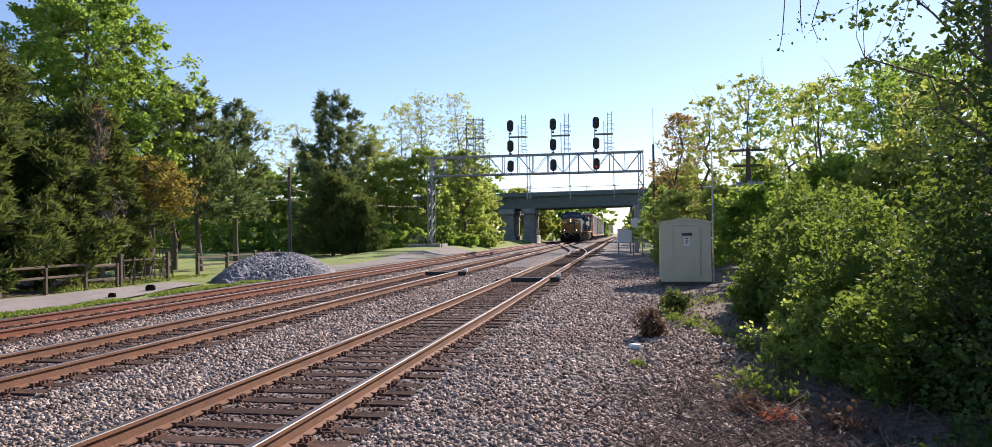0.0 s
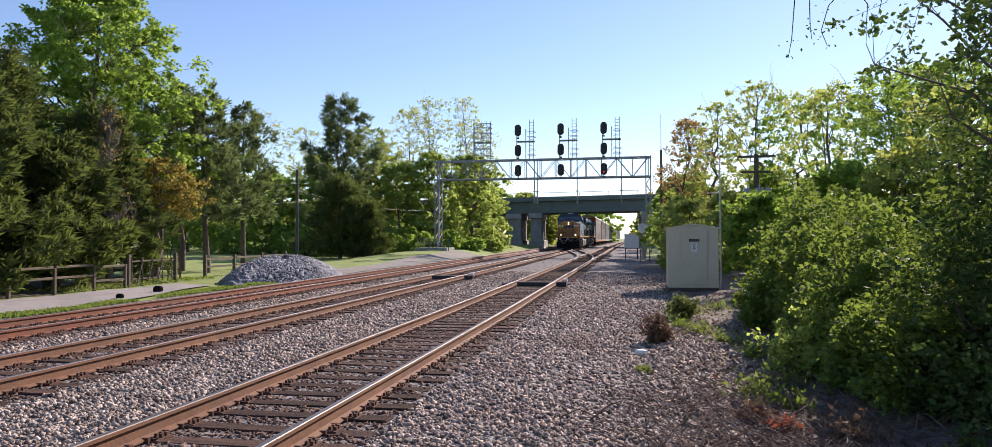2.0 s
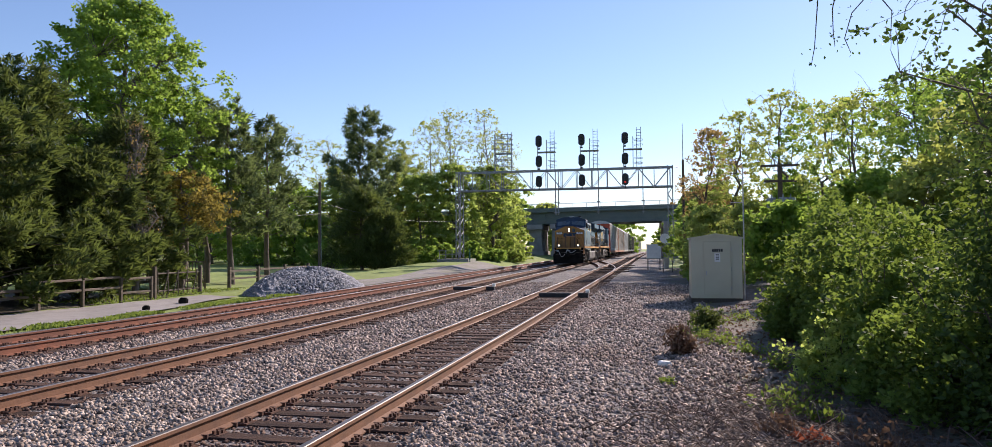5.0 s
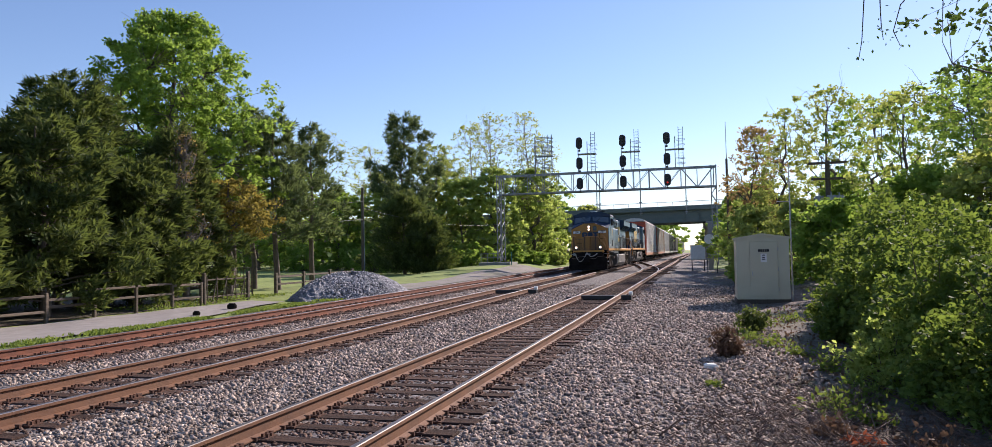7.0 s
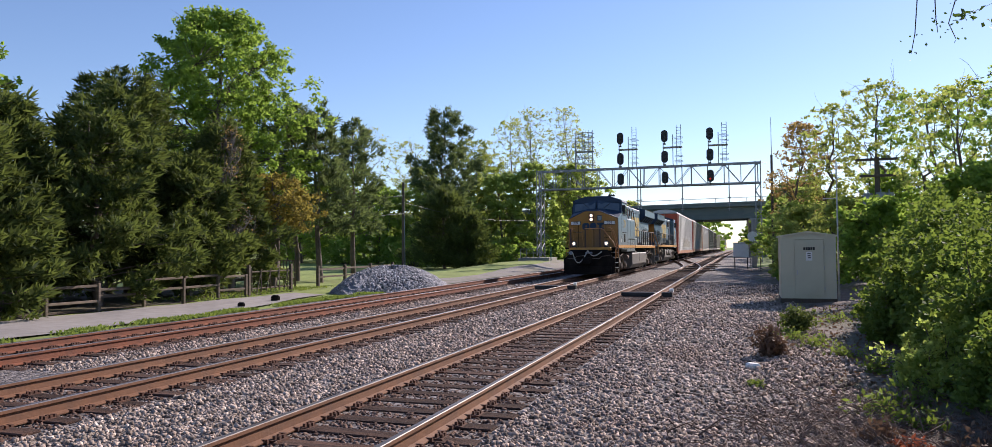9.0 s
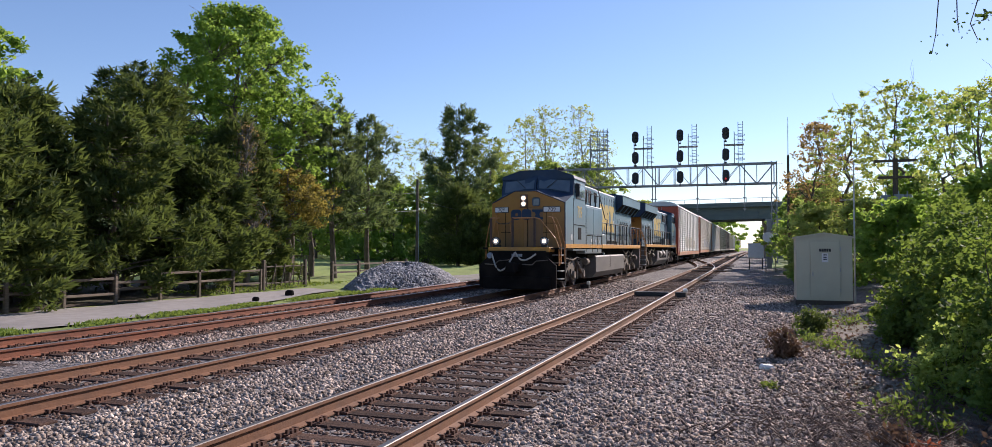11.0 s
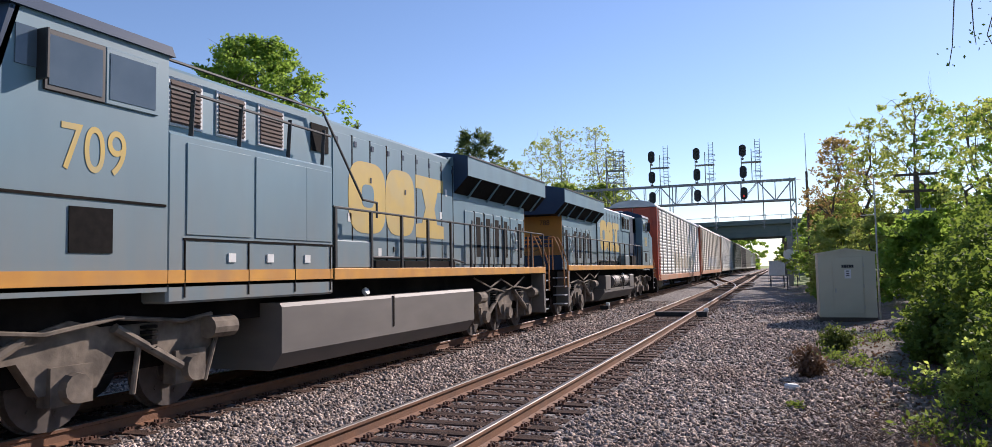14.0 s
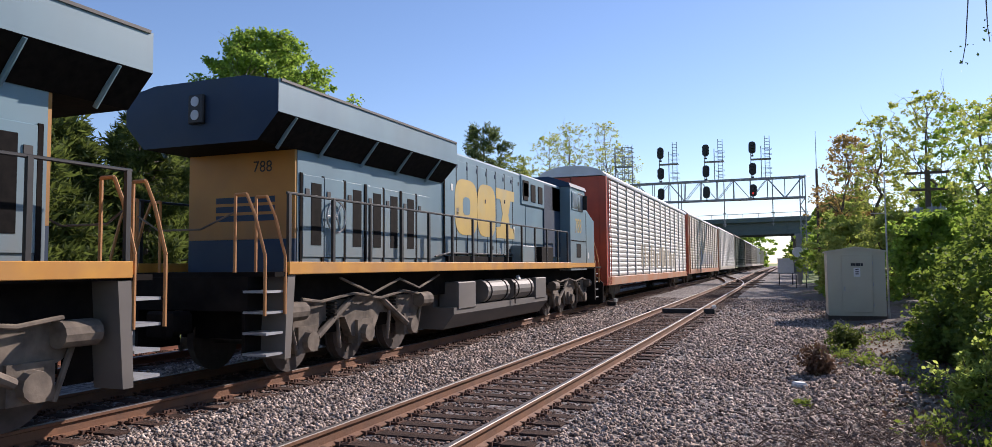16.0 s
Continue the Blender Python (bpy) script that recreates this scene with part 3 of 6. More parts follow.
broadleaf("oak_tree", "small tree with a tangle of bare grey twigs and few leaves", -23.4, 31.0, 3.9, 1.5, L_OLIVE, PALEBARK, clumps=60, per=9, size=0.09, clump=0.7, low=0.3, seed=7, limbs=22, trunk=0.08, twigs=12)
for i, (x, y, h, s) in enumerate(((-24.6, 39.4, 10.6, 2.9), (-27.2, 40.8, 11.6, 3.0), (-24.9, 44.0, 10.6, 2.8), (-29.6, 42.0, 11.8, 3.0))):
    conifer("pine_tree", "dark green pine with a bare lower trunk on the lawn", x, y, h, s, L_PINE, n=40, per=190, size=0.135, low=0.27, seed=40 + i, power=0.55, ragged=0.45, droop=-0.02, dense=0.45, tuft_r=0.36, rise=0.25)
conifer("tall_pine", "tall dark pine with an open pointed crown", -31.5, 76, 17.3, 3.9, L_PINE, n=40, per=330, size=0.17, low=0.30, seed=50, power=0.55, ragged=0.5, trunk=0.28, droop=-0.15, dense=0.42, tuft_r=0.55, rise=0.2)
conifer("cedar_tree", "broad dark cedar below the tall pine", -27.6, 66.5, 7.8, 3.6, L_CEDAR, n=60, per=300, size=0.15, low=0.03, seed=51, power=0.55, tuft_r=0.6)
conifer("cedar_tree", "broad dark cedar below the tall pine", -25.2, 66.5, 5.6, 2.6, L_CEDAR, n=46, per=240, size=0.15, low=0.03, seed=52, power=0.5, tuft_r=0.6)
thin = "tall thin tree with sparse young leaves"
for i, (x, y, h, s, lf, sp) in enumerate(((-47, 86, 18.5, 5.0, L_YELLOW, 0.30), (-43, 92, 17.0, 5.0, L_YELLOW, 0.35), (-30, 96, 20.0, 4.4, L_YELLOW, 0.45), (-26.0, 92, 20.6, 4.0, L_YELLOW, 0.32), (-22.4, 97, 21.0, 4.0, L_YELLOW, 0.28), (-34.0, 93, 17.0, 4.6, L_YELLOW, 0.9), (-21.8, 101, 18.0, 3.6, L_YELLOW, 0.3))):
    broadleaf("thin_tree", thin, x, y, h, s, lf, PALEBARK, clumps=130, per=46, size=0.2, clump=1.15, low=0.25, seed=60 + i, limbs=18, trunk=0.2, sparse=sp, twigs=6, wide_at=0.62)
green = "leafy green tree along the railway"
for i, (x, y, h, s, lf) in enumerate(((-37, 84, 10.5, 4.5, L_PALE), (-42, 80, 9.6, 4.5, L_SPRING), (-50, 76, 9.6, 5.0, L_SPRING), (-56, 82, 11.5, 5.0, L_PALE), (-24.5, 88, 12.5, 4.4, L_PALE), (-28.0, 86, 11.5, 4.2, L_PALE), (-21.0, 95, 12.5, 4.2, L_PALE), (-22.0, 104, 13.0, 4.6, L_PALE), (-23.2, 108, 10.5, 4.0, L_YELLOW), (-25, 112, 12, 5, L_SPRING), (-63, 74, 11, 5.5, L_SPRING), (-70, 82, 12, 6, L_PALE), (-45, 100, 14, 6, L_PALE), (-36, 104, 14.5, 6, L_PALE), (-55, 95, 14, 6, L_SPRING), (-32.5, 86, 10.0, 4.0, L_YELLOW))):
    broadleaf("green_tree", green, x, y, h, s, lf, BARK, clumps=110, per=76, size=0.27, clump=1.35, low=0.06, seed=80 + i, limbs=13, trunk=0.2, wide_at=0.45)
for i, (x, y, h, s, lf) in enumerate(((-24, 168, 12, 6, L_YELLOW), (-16, 172, 11, 6, L_SPRING), (-30, 160, 13, 6, L_SPRING), (-18.5, 150, 8, 4, L_YELLOW), (7, 160, 9, 5, L_YELLOW), (12, 175, 10, 6, L_SPRING), (4.5, 190, 8, 5, L_MID), (-14, 215, 12, 7, L_SPRING), (6, 230, 10, 6, L_SPRING), (-10, 260, 12, 8, L_SPRING))):
    broadleaf("far_tree", "distant green tree beyond the road bridge", x, y, h, s, lf, BARK, clumps=60, per=50, size=0.6, clump=1.9, low=0.1, seed=110 + i, limbs=11, trunk=0.2)
# right-hand wood
broadleaf("redbud_tree", "small tree with orange brown buds", 4.3, 58, 11.2, 2.4, L_BROWN, BARK, clumps=130, per=34, size=0.14, clump=0.85, low=0.2, seed=130, limbs=17, trunk=0.16, twigs=5, wide_at=0.55)
for i, (x, y, h, s, lf, sp) in enumerate(((5.8, 52, 11.4, 2.4, L_YELLOW, 0.6), (7.9, 50, 12.4, 3.0, L_YELLOW, 0.65), (9.9, 46, 10.6, 2.8, L_SPRING, 0.75), (9.0, 37, 9.2, 2.6, L_YELLOW, 0.8), (10.3, 32, 8.8, 2.7, L_SPRING, 0.75), (10.9, 27.5, 8.0, 2.5, L_SPRING, 0.75), (9.2, 22.5, 6.2, 2.0, L_YELLOW, 0.7), (11.6, 22.0, 7.6, 2.4, L_SPRING, 0.9), (13, 37, 10, 3.4, L_SPRING, 1.0), (10.0, 18, 7.4, 2.2, L_MID, 0.9))):
    broadleaf("young_tree", "slender young tree with light green leaves", x, y, h, s, lf, BARK, clumps=84, per=58, size=0.12 if y < 40 else 0.15, clump=0.8, low=0.28, seed=140 + i, limbs=14, trunk=0.15, sparse=sp, twigs=5, wide_at=0.62)
for i, (x, y, h, s, lf) in enumerate(((4.2, 62, 6.4, 2.4, L_PALE), (3.4, 52, 5.0, 2.2, L_PALE), (3.3, 45, 4.2, 1.7, L_YELLOW), (4.9, 40, 4.2, 2.0, L_YELLOW), (5.4, 34, 3.8, 1.8, L_SPRING), (4.4, 68, 7.5, 3.0, L_SPRING), (5.5, 80, 8.0, 3.5, L_SPRING), (5.0, 95, 8.0, 3.5, L_PALE), (5, 110, 8, 4, L_SPRING), (8.2, 47, 6.0, 2.5, L_SPRING), (9.0, 55, 7, 3, L_SPRING), (7.6, 29, 4.6, 2.0, L_SPRING), (8.4, 25, 4.6, 2.0, L_YELLOW))):
    broadleaf("shrub_tree", "low leafy shrub at the edge of the wood", x, y, h, s, lf, BARK, clumps=90, per=58, size=0.16 if y < 60 else 0.28, clump=0.8, low=0.04, seed=160 + i, limbs=13, trunk=0.08)
hedge = "dense green bush with young leaves beside the verge"
# L_SHADE paints the nearest bushes as shaded; the L_PALE one paints the sunlit edge
for i, (x, y, a, b, h, lf, n, sz) in enumerate(((5.2, 23.0, 1.5, 1.6, 3.0, L_MID, 9000, 0.10), (4.4, 19.0, 1.5, 1.7, 2.7, L_MID, 13000, 0.095), (4.25, 15.2, 1.6, 1.6, 2.3, L_MID, 14000, 0.085), (3.2, 16.6, 0.9, 1.2, 1.7, L_BUSH, 8000, 0.085), (3.7, 12.2, 1.4, 1.5, 2.0, L_MID, 15000, 0.075), (6.9, 16.0, 1.8, 1.8, 2.9, L_BUSH, 10000, 0.10), (6.4, 11.5, 1.8, 1.8, 3.3, L_BUSH, 13000, 0.09), (7.2, 20.5, 1.6, 1.6, 2.8, L_BUSH, 9000, 0.10), (3.5, 9.6, 1.2, 1.2, 1.6, L_MID, 15000, 0.06), (2.7, 11.3, 0.8, 0.9, 0.95, L_PALE, 6000, 0.06), (4.6, 8.6, 1.6, 1.4, 2.8, L_SHADE, 16000, 0.065), (4.0, 6.2, 1.2, 1.2, 2.3, L_SHADE, 14000, 0.055), (3.0, 5.0, 0.7, 0.7, 0.8, L_SHADE, 5000, 0.05))):
    bush("bush", hedge, x, y, a, b, h, lf, int(n * 1.5), sz * 0.95, seed=180 + i, stems=20)
broadleaf("near_tree", "small-leaved tree leaning over the verge, leaves coloured as in shade", 4.75, 9.9, 8.2, 1.7, L_SHADE, BARK, clumps=120, per=46, size=0.06, clump=0.55, low=0.30, seed=210, limbs=22, trunk=0.09, twigs=7, wide_at=0.6)
broadleaf("near_tree", "small-leaved tree leaning over the verge, leaves coloured as in shade", 4.4, 7.7, 7.0, 1.25, L_SHADE, BARK, clumps=120, per=60, size=0.06, clump=0.55, low=0.1, seed=211, limbs=22, trunk=0.1, twigs=7, wide_at=0.6)
for i, (x, y, a, h, lf) in enumerate(((-18.2, 83, 1.8, 1.7, L_SPRING), (-17.0, 88.5, 1.6, 1.5, L_PALE), (-20.8, 81, 1.8, 2.0, L_SPRING), (-24.0, 79, 2.4, 2.6, L_SPRING), (-18.0, 95, 2.2, 2.4, L_PALE), (-27.2, 78, 2.2, 3.0, L_SPRING), (-33.5, 72, 2.6, 2.6, L_SPRING), (-37.5, 76, 2.6, 3.0, L_SPRING), (-43, 74, 2.8, 2.8, L_SPRING), (2.6, 36.5, 1.0, 1.9, L_BUSH), (2.9, 41.5, 1.1, 2.2, L_SPRING), (3.0, 48.0, 1.2, 2.4, L_PALE))):
    bush("far_bush", "rounded green bush beside the railway", x, y, a, a, h, lf, 4000, 0.2 if y > 60 else 0.12, seed=230 + i, stems=14)
# a hanging branch over the verge
hb = thing("hanging_branch", "thin bare branch with drooping budding twigs", "branch", pose(0, 0, 0))
w, rs, tips = Wood(), np.random.default_rng(33), []
w.bent((5.5, 8.6, 4.9), (1.35, 6.3, 3.9), 0.03, 0.008, rs, 0.03, 8, 5)
for k in range(15):
    t_ = 0.35 + 0.65 * k / 14
    a = np.array((5.5, 8.6, 4.9)) * (1 - t_) + np.array((1.35, 6.3, 3.9)) * t_
    b = a + np.array((rs.normal(-0.1, 0.12), rs.normal(0, 0.15), -rs.uniform(0.25, 0.75)))
    pts = w.bent(a, b, 0.008, 0.003, rs, 0.08, 4, 4)
    tips += [p + rs.normal(size=3) * 0.04 for p in pts[1:] for q in range(5)]
raw("branchwork", w.v, w.f, BARK, hb, True)
v, f = leaves(np.array(tips), 0.018, rs)
tagged(quads("bud_spray", v, f, L_DARK, hb), kind="stuff")


# ---- signal bridge ----
GY = 76.0
gantry = thing("signal_bridge", "galvanised steel lattice signal bridge spanning the tracks", "signal bridge", pose(0, GY, float(grade(GY))))
GX0, GX1, TB, TT = -20.4, 1.6, 7.75, 9.72


for y in (-0.55, 0.55):
    for z in (TB, TT):
        part("chord", bx(GX0 - 0.3, y - 0.07, z - 0.07, GX1 + 0.3, y + 0.07, z + 0.07), SHADED_STEEL, gantry)
    wd = (GX1 - GX0) / 14
    for i in range(15):
        a = GX0 + i * wd
        part("upright", rd((a, y, TB), (a, y, TT), 0.04, n=4), SHADED_STEEL, gantry)
        if i < 14:
            part("diagonal_brace", rd((a, y, TB if i % 2 else TT), (a + wd, y, TT if i % 2 else TB), 0.03, n=4), SHADED_STEEL, gantry)
for i in range(15):
    x = GX0 + (GX1 - GX0) * i / 14
    part("cross_brace", rd((x, -0.55, TB), (x, 0.55, TB), 0.03, n=4), SHADED_STEEL, gantry)
    part("cross_brace", rd((x, -0.55, TT), (x + 0.8, 0.55, TT), 0.03, n=4), SHADED_STEEL, gantry)
part("walkway_grating", bx(GX0, -0.45, TB + 0.06, GX1, 0.45, TB + 0.1), SHADED_STEEL, gantry)
for gx_, base in ((GX0, 0.7), (GX1, 0.0)):
    bm = bmesh.new()
    for sx in (-0.24, 0.24):
        for sy in (-0.55, 0.55):
            rod(bm, (gx_ + sx, sy * 1.3, base), (gx_ + sx, sy, TT + 0.15), 0.05, n=6)
    for k in range(10):
        z0, z1 = base + (TB - base) * k / 10, base + (TB - base) * (k + 1) / 10
        for sy in (-0.6, 0.6):
            g = 0.24 if k % 2 else -0.24
            rod(bm, (gx_ - g, sy, z0), (gx_ + g, sy, z1), 0.03, n=4)
        for sx in (-0.24, 0.24):
            g = 0.6 if k % 2 else -0.6
            rod(bm, (gx_ + sx, -g, z0), (gx_ + sx, g, z1), 0.03, n=4)
    part("lattice_post", bm, SHADED_STEEL, gantry)
for hx in (-10.05, -9.75, -5.6, -1.1):
    bm = rd((hx, 0, TT), (hx, 0, 5.1), 0.055, n=6)
    for z in (5.3, 5.8, 6.4):
        rod(bm, (hx - 0.16, 0, z), (hx + 0.16, 0, z), 0.05, n=6)
    part("drop_pipe", bm, SHADED_STEEL, gantry)


def mast(x, ladder):
    """A signal mast frame on the bridge, with its ladder and cage hoops."""
    for sx in (0.0, 0.95):
        part("mast_post", rd((x - 0.15 + sx, -0.5, TT), (x - 0.15 + sx, -0.5, 12.9), 0.045, n=6), SHADED_STEEL, gantry)
    part("platform", bx(x - 0.2, -0.6, 11.6, x + 1.7, 0.3, 11.68), SHADED_STEEL, gantry)
    bm = bmesh.new()
    for sx in (1.15, 1.58):
        rod(bm, (x + sx, -0.3, TT - 0.2), (x + sx, -0.3, 13.9), 0.028, n=4)
    for z in np.arange(TT, 13.9, 0.3):
        rod(bm, (x + 1.15, -0.3, z), (x + 1.58, -0.3, z), 0.02, n=4)
    part("ladder", bm, SHADED_STEEL, gantry)
    for z in (TT + 0.5, TT + 1.0, 12.1, 12.6):
        bm = bmesh.new()
        pipe(bm, [(x + 0.9, 0.3, z), (x + 1.75, 0.3, z), (x + 1.75, -0.6, z), (x + 0.9, -0.6, z)], 0.018, 4)
        part("guard_rail", bm, SHADED_STEEL, gantry)


def signal_head(x, z, lit=False):
    t = part("signal_head", bx(-0.2, 0.05, -0.4, 0.2, 0.4, 0.4, bevel=0.05), BLACK, gantry, "black oval colour-light signal head")
    t.matrix_basis = pose(x, -0.75, z)
    bm = bmesh.new()
    out = [(0.34 * math.cos(a), (0.27 if abs(math.sin(a)) > 0 else 0) * math.copysign(1, math.sin(a)) + 0.34 * math.sin(a)) for a in np.linspace(0.01, 2 * math.pi + 0.01, 20, endpoint=False)]
    prism(bm, out, 0, 0.05, "y")
    part("backplate", bm, BLACK, t)
    for dz in (0.3, 0, -0.3):
        bm = rd((0, -0.25, dz), (0, 0.0, dz), 0.12, 0.12, 10)
        part("hood", bm, BLACK, t)
    part("bracket", rd((0, 0.2, -0.75), (0, 0.2, -0.4), 0.05, n=6), SHADED_STEEL, t)
    part("junction_knob", rd((0, 0.2, -0.86), (0, 0.2, -0.72), 0.11, n=8), BLACK, t)
    if lit:
        part("lens", rd((0, -0.262, -0.3), (0, -0.252, -0.3), 0.10, n=10), glow("signal_red", (0.9, 0.04, 0.02), 0.25), t, "dim red lens")


for sx in (-11.67, -7.22, -2.83):
    mast(sx, True)
    for z in (12.75, 10.65, 8.55):
        signal_head(sx, z, sx == -2.83 and z == 8.55)
mast(-16.2, True)
for z in (10.4, 11.0, 12.2, 12.7, 13.2, 13.6):
    bm = bmesh.new()
    pipe(bm, [(-16.4, -0.6, z), (-14.6, -0.6, z), (-14.6, 0.4, z), (-16.4, 0.4, z), (-16.4, -0.6, z)], 0.03, 4)
    part("cage_rail", bm, SHADED_STEEL, gantry)
for x in (-16.4, -15.6, -14.6):
    part("cage_post", rd((x, -0.6, TT), (x, -0.6, 13.7), 0.035, n=4), SHADED_STEEL, gantry)
slab = part("footing", bx(-22.4, GY - 1.9, 0.1, -19.0, GY + 1.4, 0.78, bevel=0.03), CONCRETE)
tagged(slab, "pale concrete footing slab under the signal bridge post", "concrete slab")
rail_t = thing("guard_fence", "small galvanised guard rail on the concrete footing", "railing", pose(-22.2, GY - 1.7, 0.78))
for k in range(4):
    part("post", rd((k * 0.7, 0, -0.01), (k * 0.7, 0, 0.95), 0.035, n=6), SHADED_STEEL, rail_t)
for z in (0.5, 0.93):
    part("bar", rd((0, 0, z), (2.1, 0, z), 0.03, n=6), SHADED_STEEL, rail_t)

post = thing("marker_post", "thin teal metal marker post beside the concrete footing", "post", pose(-18.7, GY - 2.4, float(land(-18.7, GY - 2.4)) - 0.05))
part("shaft", bx(-0.05, -0.03, 0, 0.05, 0.03, 1.35, bevel=0.01), mat("teal_paint", (0.02, 0.16, 0.13), scale=5, rough=0.6), post)

# ---- road bridge ----
BY = 130.0
bridge = thing("road_bridge", "road bridge of dark green steel girders on concrete piers", "bridge", pose(0, BY, float(grade(BY)), 0, -0.9, 2.2))
for k, y in enumerate((0, 2.6, 5.2, 7.8, 10.4)):
    bm = bx(-27, y - 0.03, 6.15, 19, y + 0.03, 8.15)
    box(bm, -27, y - 0.25, 6.12, 19, y + 0.25, 6.19)
    box(bm, -27, y - 0.25, 8.12, 19, y + 0.25, 8.19)
    if k == 0:
        for x in np.arange(-26, 19, 2.4):
            box(bm, x - 0.02, y - 0.2, 6.19, x + 0.02, y - 0.031, 8.12)
    part("girder", bm, GIRDER, bridge)
part("deck", bx(-40, -0.9, 8.193, 32, 11.4, 8.55), GIRDER, bridge)
for y in (-0.85, 11.1):
    part("parapet", bx(-40, y, 8.553, 32, y + 0.25, 8.95, bevel=0.02), GIRDER, bridge)
bm = bmesh.new()
for x in np.arange(-39, 32, 2.5):
    rod(bm, (x, -0.72, 8.94), (x, -0.72, 9.65), 0.04, n=5)
rod(bm, (-40, -0.72, 9.65), (32, -0.72, 9.65), 0.045, n=5)
part("railing", bm, STEEL, bridge)
for x0, x1 in ((-21.9, -19.6), (-17.8, -15.9), (1.6, 3.6)):
    for y in (0.2, 5.0, 9.6):
        bm = bx(x0, y, -1.2, x1, y + 1.1, 5.2, bevel=0.05)
        part("pier", bm, CONCRETE, bridge)
    part("pier_cap", bx(x0 - 0.25, -0.6, 5.203, x1 + 0.25, 11.0, 6.1, bevel=0.05), CONCRETE, bridge)
    part("crash_wall", bx(x0 - 0.3, -0.1, -1.2, x1 + 0.3, 10.9, 1.3, bevel=0.1), CONCRETE, bridge)
part("abutment", bx(-29, -0.5, -1, -26.6, 11, 8.19), CONCRETE, bridge)
part("abutment", bx(18.4, -0.5, -1, 21, 11, 8.19), CONCRETE, bridge)
bm = prism(bmesh.new(), [(-26.6, 5.6), (-26.6, 5.2), (-22.2, 0.0), (-21.9, 0.3)], 0.3, 10.6, "y")
part("slope_paving", bm, CONCRETE, bridge)

# ---- equipment shelter ----
shelter = thing("equipment_shelter", "beige metal equipment shelter with a closed door", "shelter", pose(1.27, 27.3, float(land(2.1, 27.6)) + 0.14))
W, D, HT = 1.74, 1.9, 2.16
part("skid", bx(-0.02, 0.04, -0.2, W + 0.02, D, 0.0), POLEWOOD, shelter, "dark timber skid base")
bm = prism(bmesh.new(), [(0, 0.0), (W, 0.0), (W, HT - 0.02), (W / 2, HT + 0.10), (0, HT - 0.02)], 0.0, D, "y")
part("body", bm, BEIGE, shelter)
bm = prism(bmesh.new(), [(-0.05, HT - 0.045), (-0.05, HT + 0.01), (W / 2, HT + 0.155), (W + 0.05, HT + 0.01), (W + 0.05, HT - 0.045), (W / 2, HT + 0.10)], -0.06, D + 0.06, "y")
part("roof", bm, BEIGE, shelter)
door = part("door", bx(0.44, -0.028, 0.12, 1.36, -0.003, 2.02, bevel=0.006), BEIGE, shelter)
part("handle", bx(0.50, -0.075, 0.82, 0.53, -0.03, 0.98, bevel=0.008), STEEL, door, "steel door handle")
for z in (0.35, 1.05, 1.75):
    part("hinge", rd((1.375, -0.03, z - 0.06), (1.375, -0.03, z + 0.06), 0.014), STEEL, door)
bm = bmesh.new()
for a in ((0.40, 0.08, 0.425, 2.06), (1.375, 0.08, 1.40, 2.06), (0.426, 2.035, 1.374, 2.06)):
    box(bm, a[0], -0.02, a[1], a[2], -0.002, a[3])
part("door_frame", bm, BEIGE, shelter)
part("notice", bx(0.80, -0.034, 1.30, 1.0, -0.03, 1.60), WHITE, door, "white notice with small print")
bm = bmesh.new()
for z in (1.53, 1.45, 1.38):
    box(bm, 0.85, -0.037, z, 0.95, -0.0345, z + 0.035)
for k in range(5):
    box(bm, 0.72 + 0.075 * k, -0.033, 1.66, 0.785 + 0.075 * k, -0.0285, 1.76)
part("lettering", bm, BLACK, door, "unreadable black lettering")["kind"] = "stuff"
for x in (0.03, W - 0.03):
    part("corner_trim", bx(x - 0.035, -0.008, 0.0, x + 0.035, -0.002, HT - 0.05), BEIGE, shelter)
ant = thing("antenna_pole", "slim grey antenna pole beside the equipment shelter", "pole", pose(3.12, 27.6, float(land(3.1, 27.6)) - 0.1))
part("shaft", rd((0, 0, 0), (0, 0, 4.9), 0.035, 0.02), STEEL, ant)
bm = rd((-0.45, 0, 3.6), (0, 0, 3.6), 0.015)
for k in range(4):
    rod(bm, (-0.42 + 0.11 * k, -0.2, 3.6), (-0.42 + 0.11 * k, 0.2, 3.6), 0.008)
part("aerial", bm, STEEL, ant)

# ---- poles, boxes and cables ----
pole = thing("utility_pole", "dark wooden utility pole on the lawn", "utility pole", pose(-28.9, 60, float(land(-28.9, 60)) - 0.1))
part("shaft", rd((0, 0, 0), (0, 0, 8.0), 0.15, 0.11, 10), POLEWOOD, pole)
part("insulator", rd((0.12, 0, 7.5), (0.2, 0, 7.6), 0.04), GREYBOX, pole)
part("riser", rd((0.18, -0.05, 0), (0.14, -0.05, 5), 0.03), GREYBOX, pole)
pole = thing("utility_pole", "thin dark wooden pole among the trees", "utility pole", pose(-22.6, 84, float(land(-22.6, 84)) - 0.1))
part("shaft", rd((0, 0, 0), (0, 0, 7.2), 0.13, 0.1, 8), POLEWOOD, pole)
pole = thing("transformer_pole", "dark wooden pole with crossarms and three grey transformers", "utility pole", pose(7.15, 45, float(land(7.1, 45)) - 0.1))
part("shaft", rd((0, 0, 0), (0, 0, 6.6), 0.17, 0.13, 10), POLEWOOD, pole)
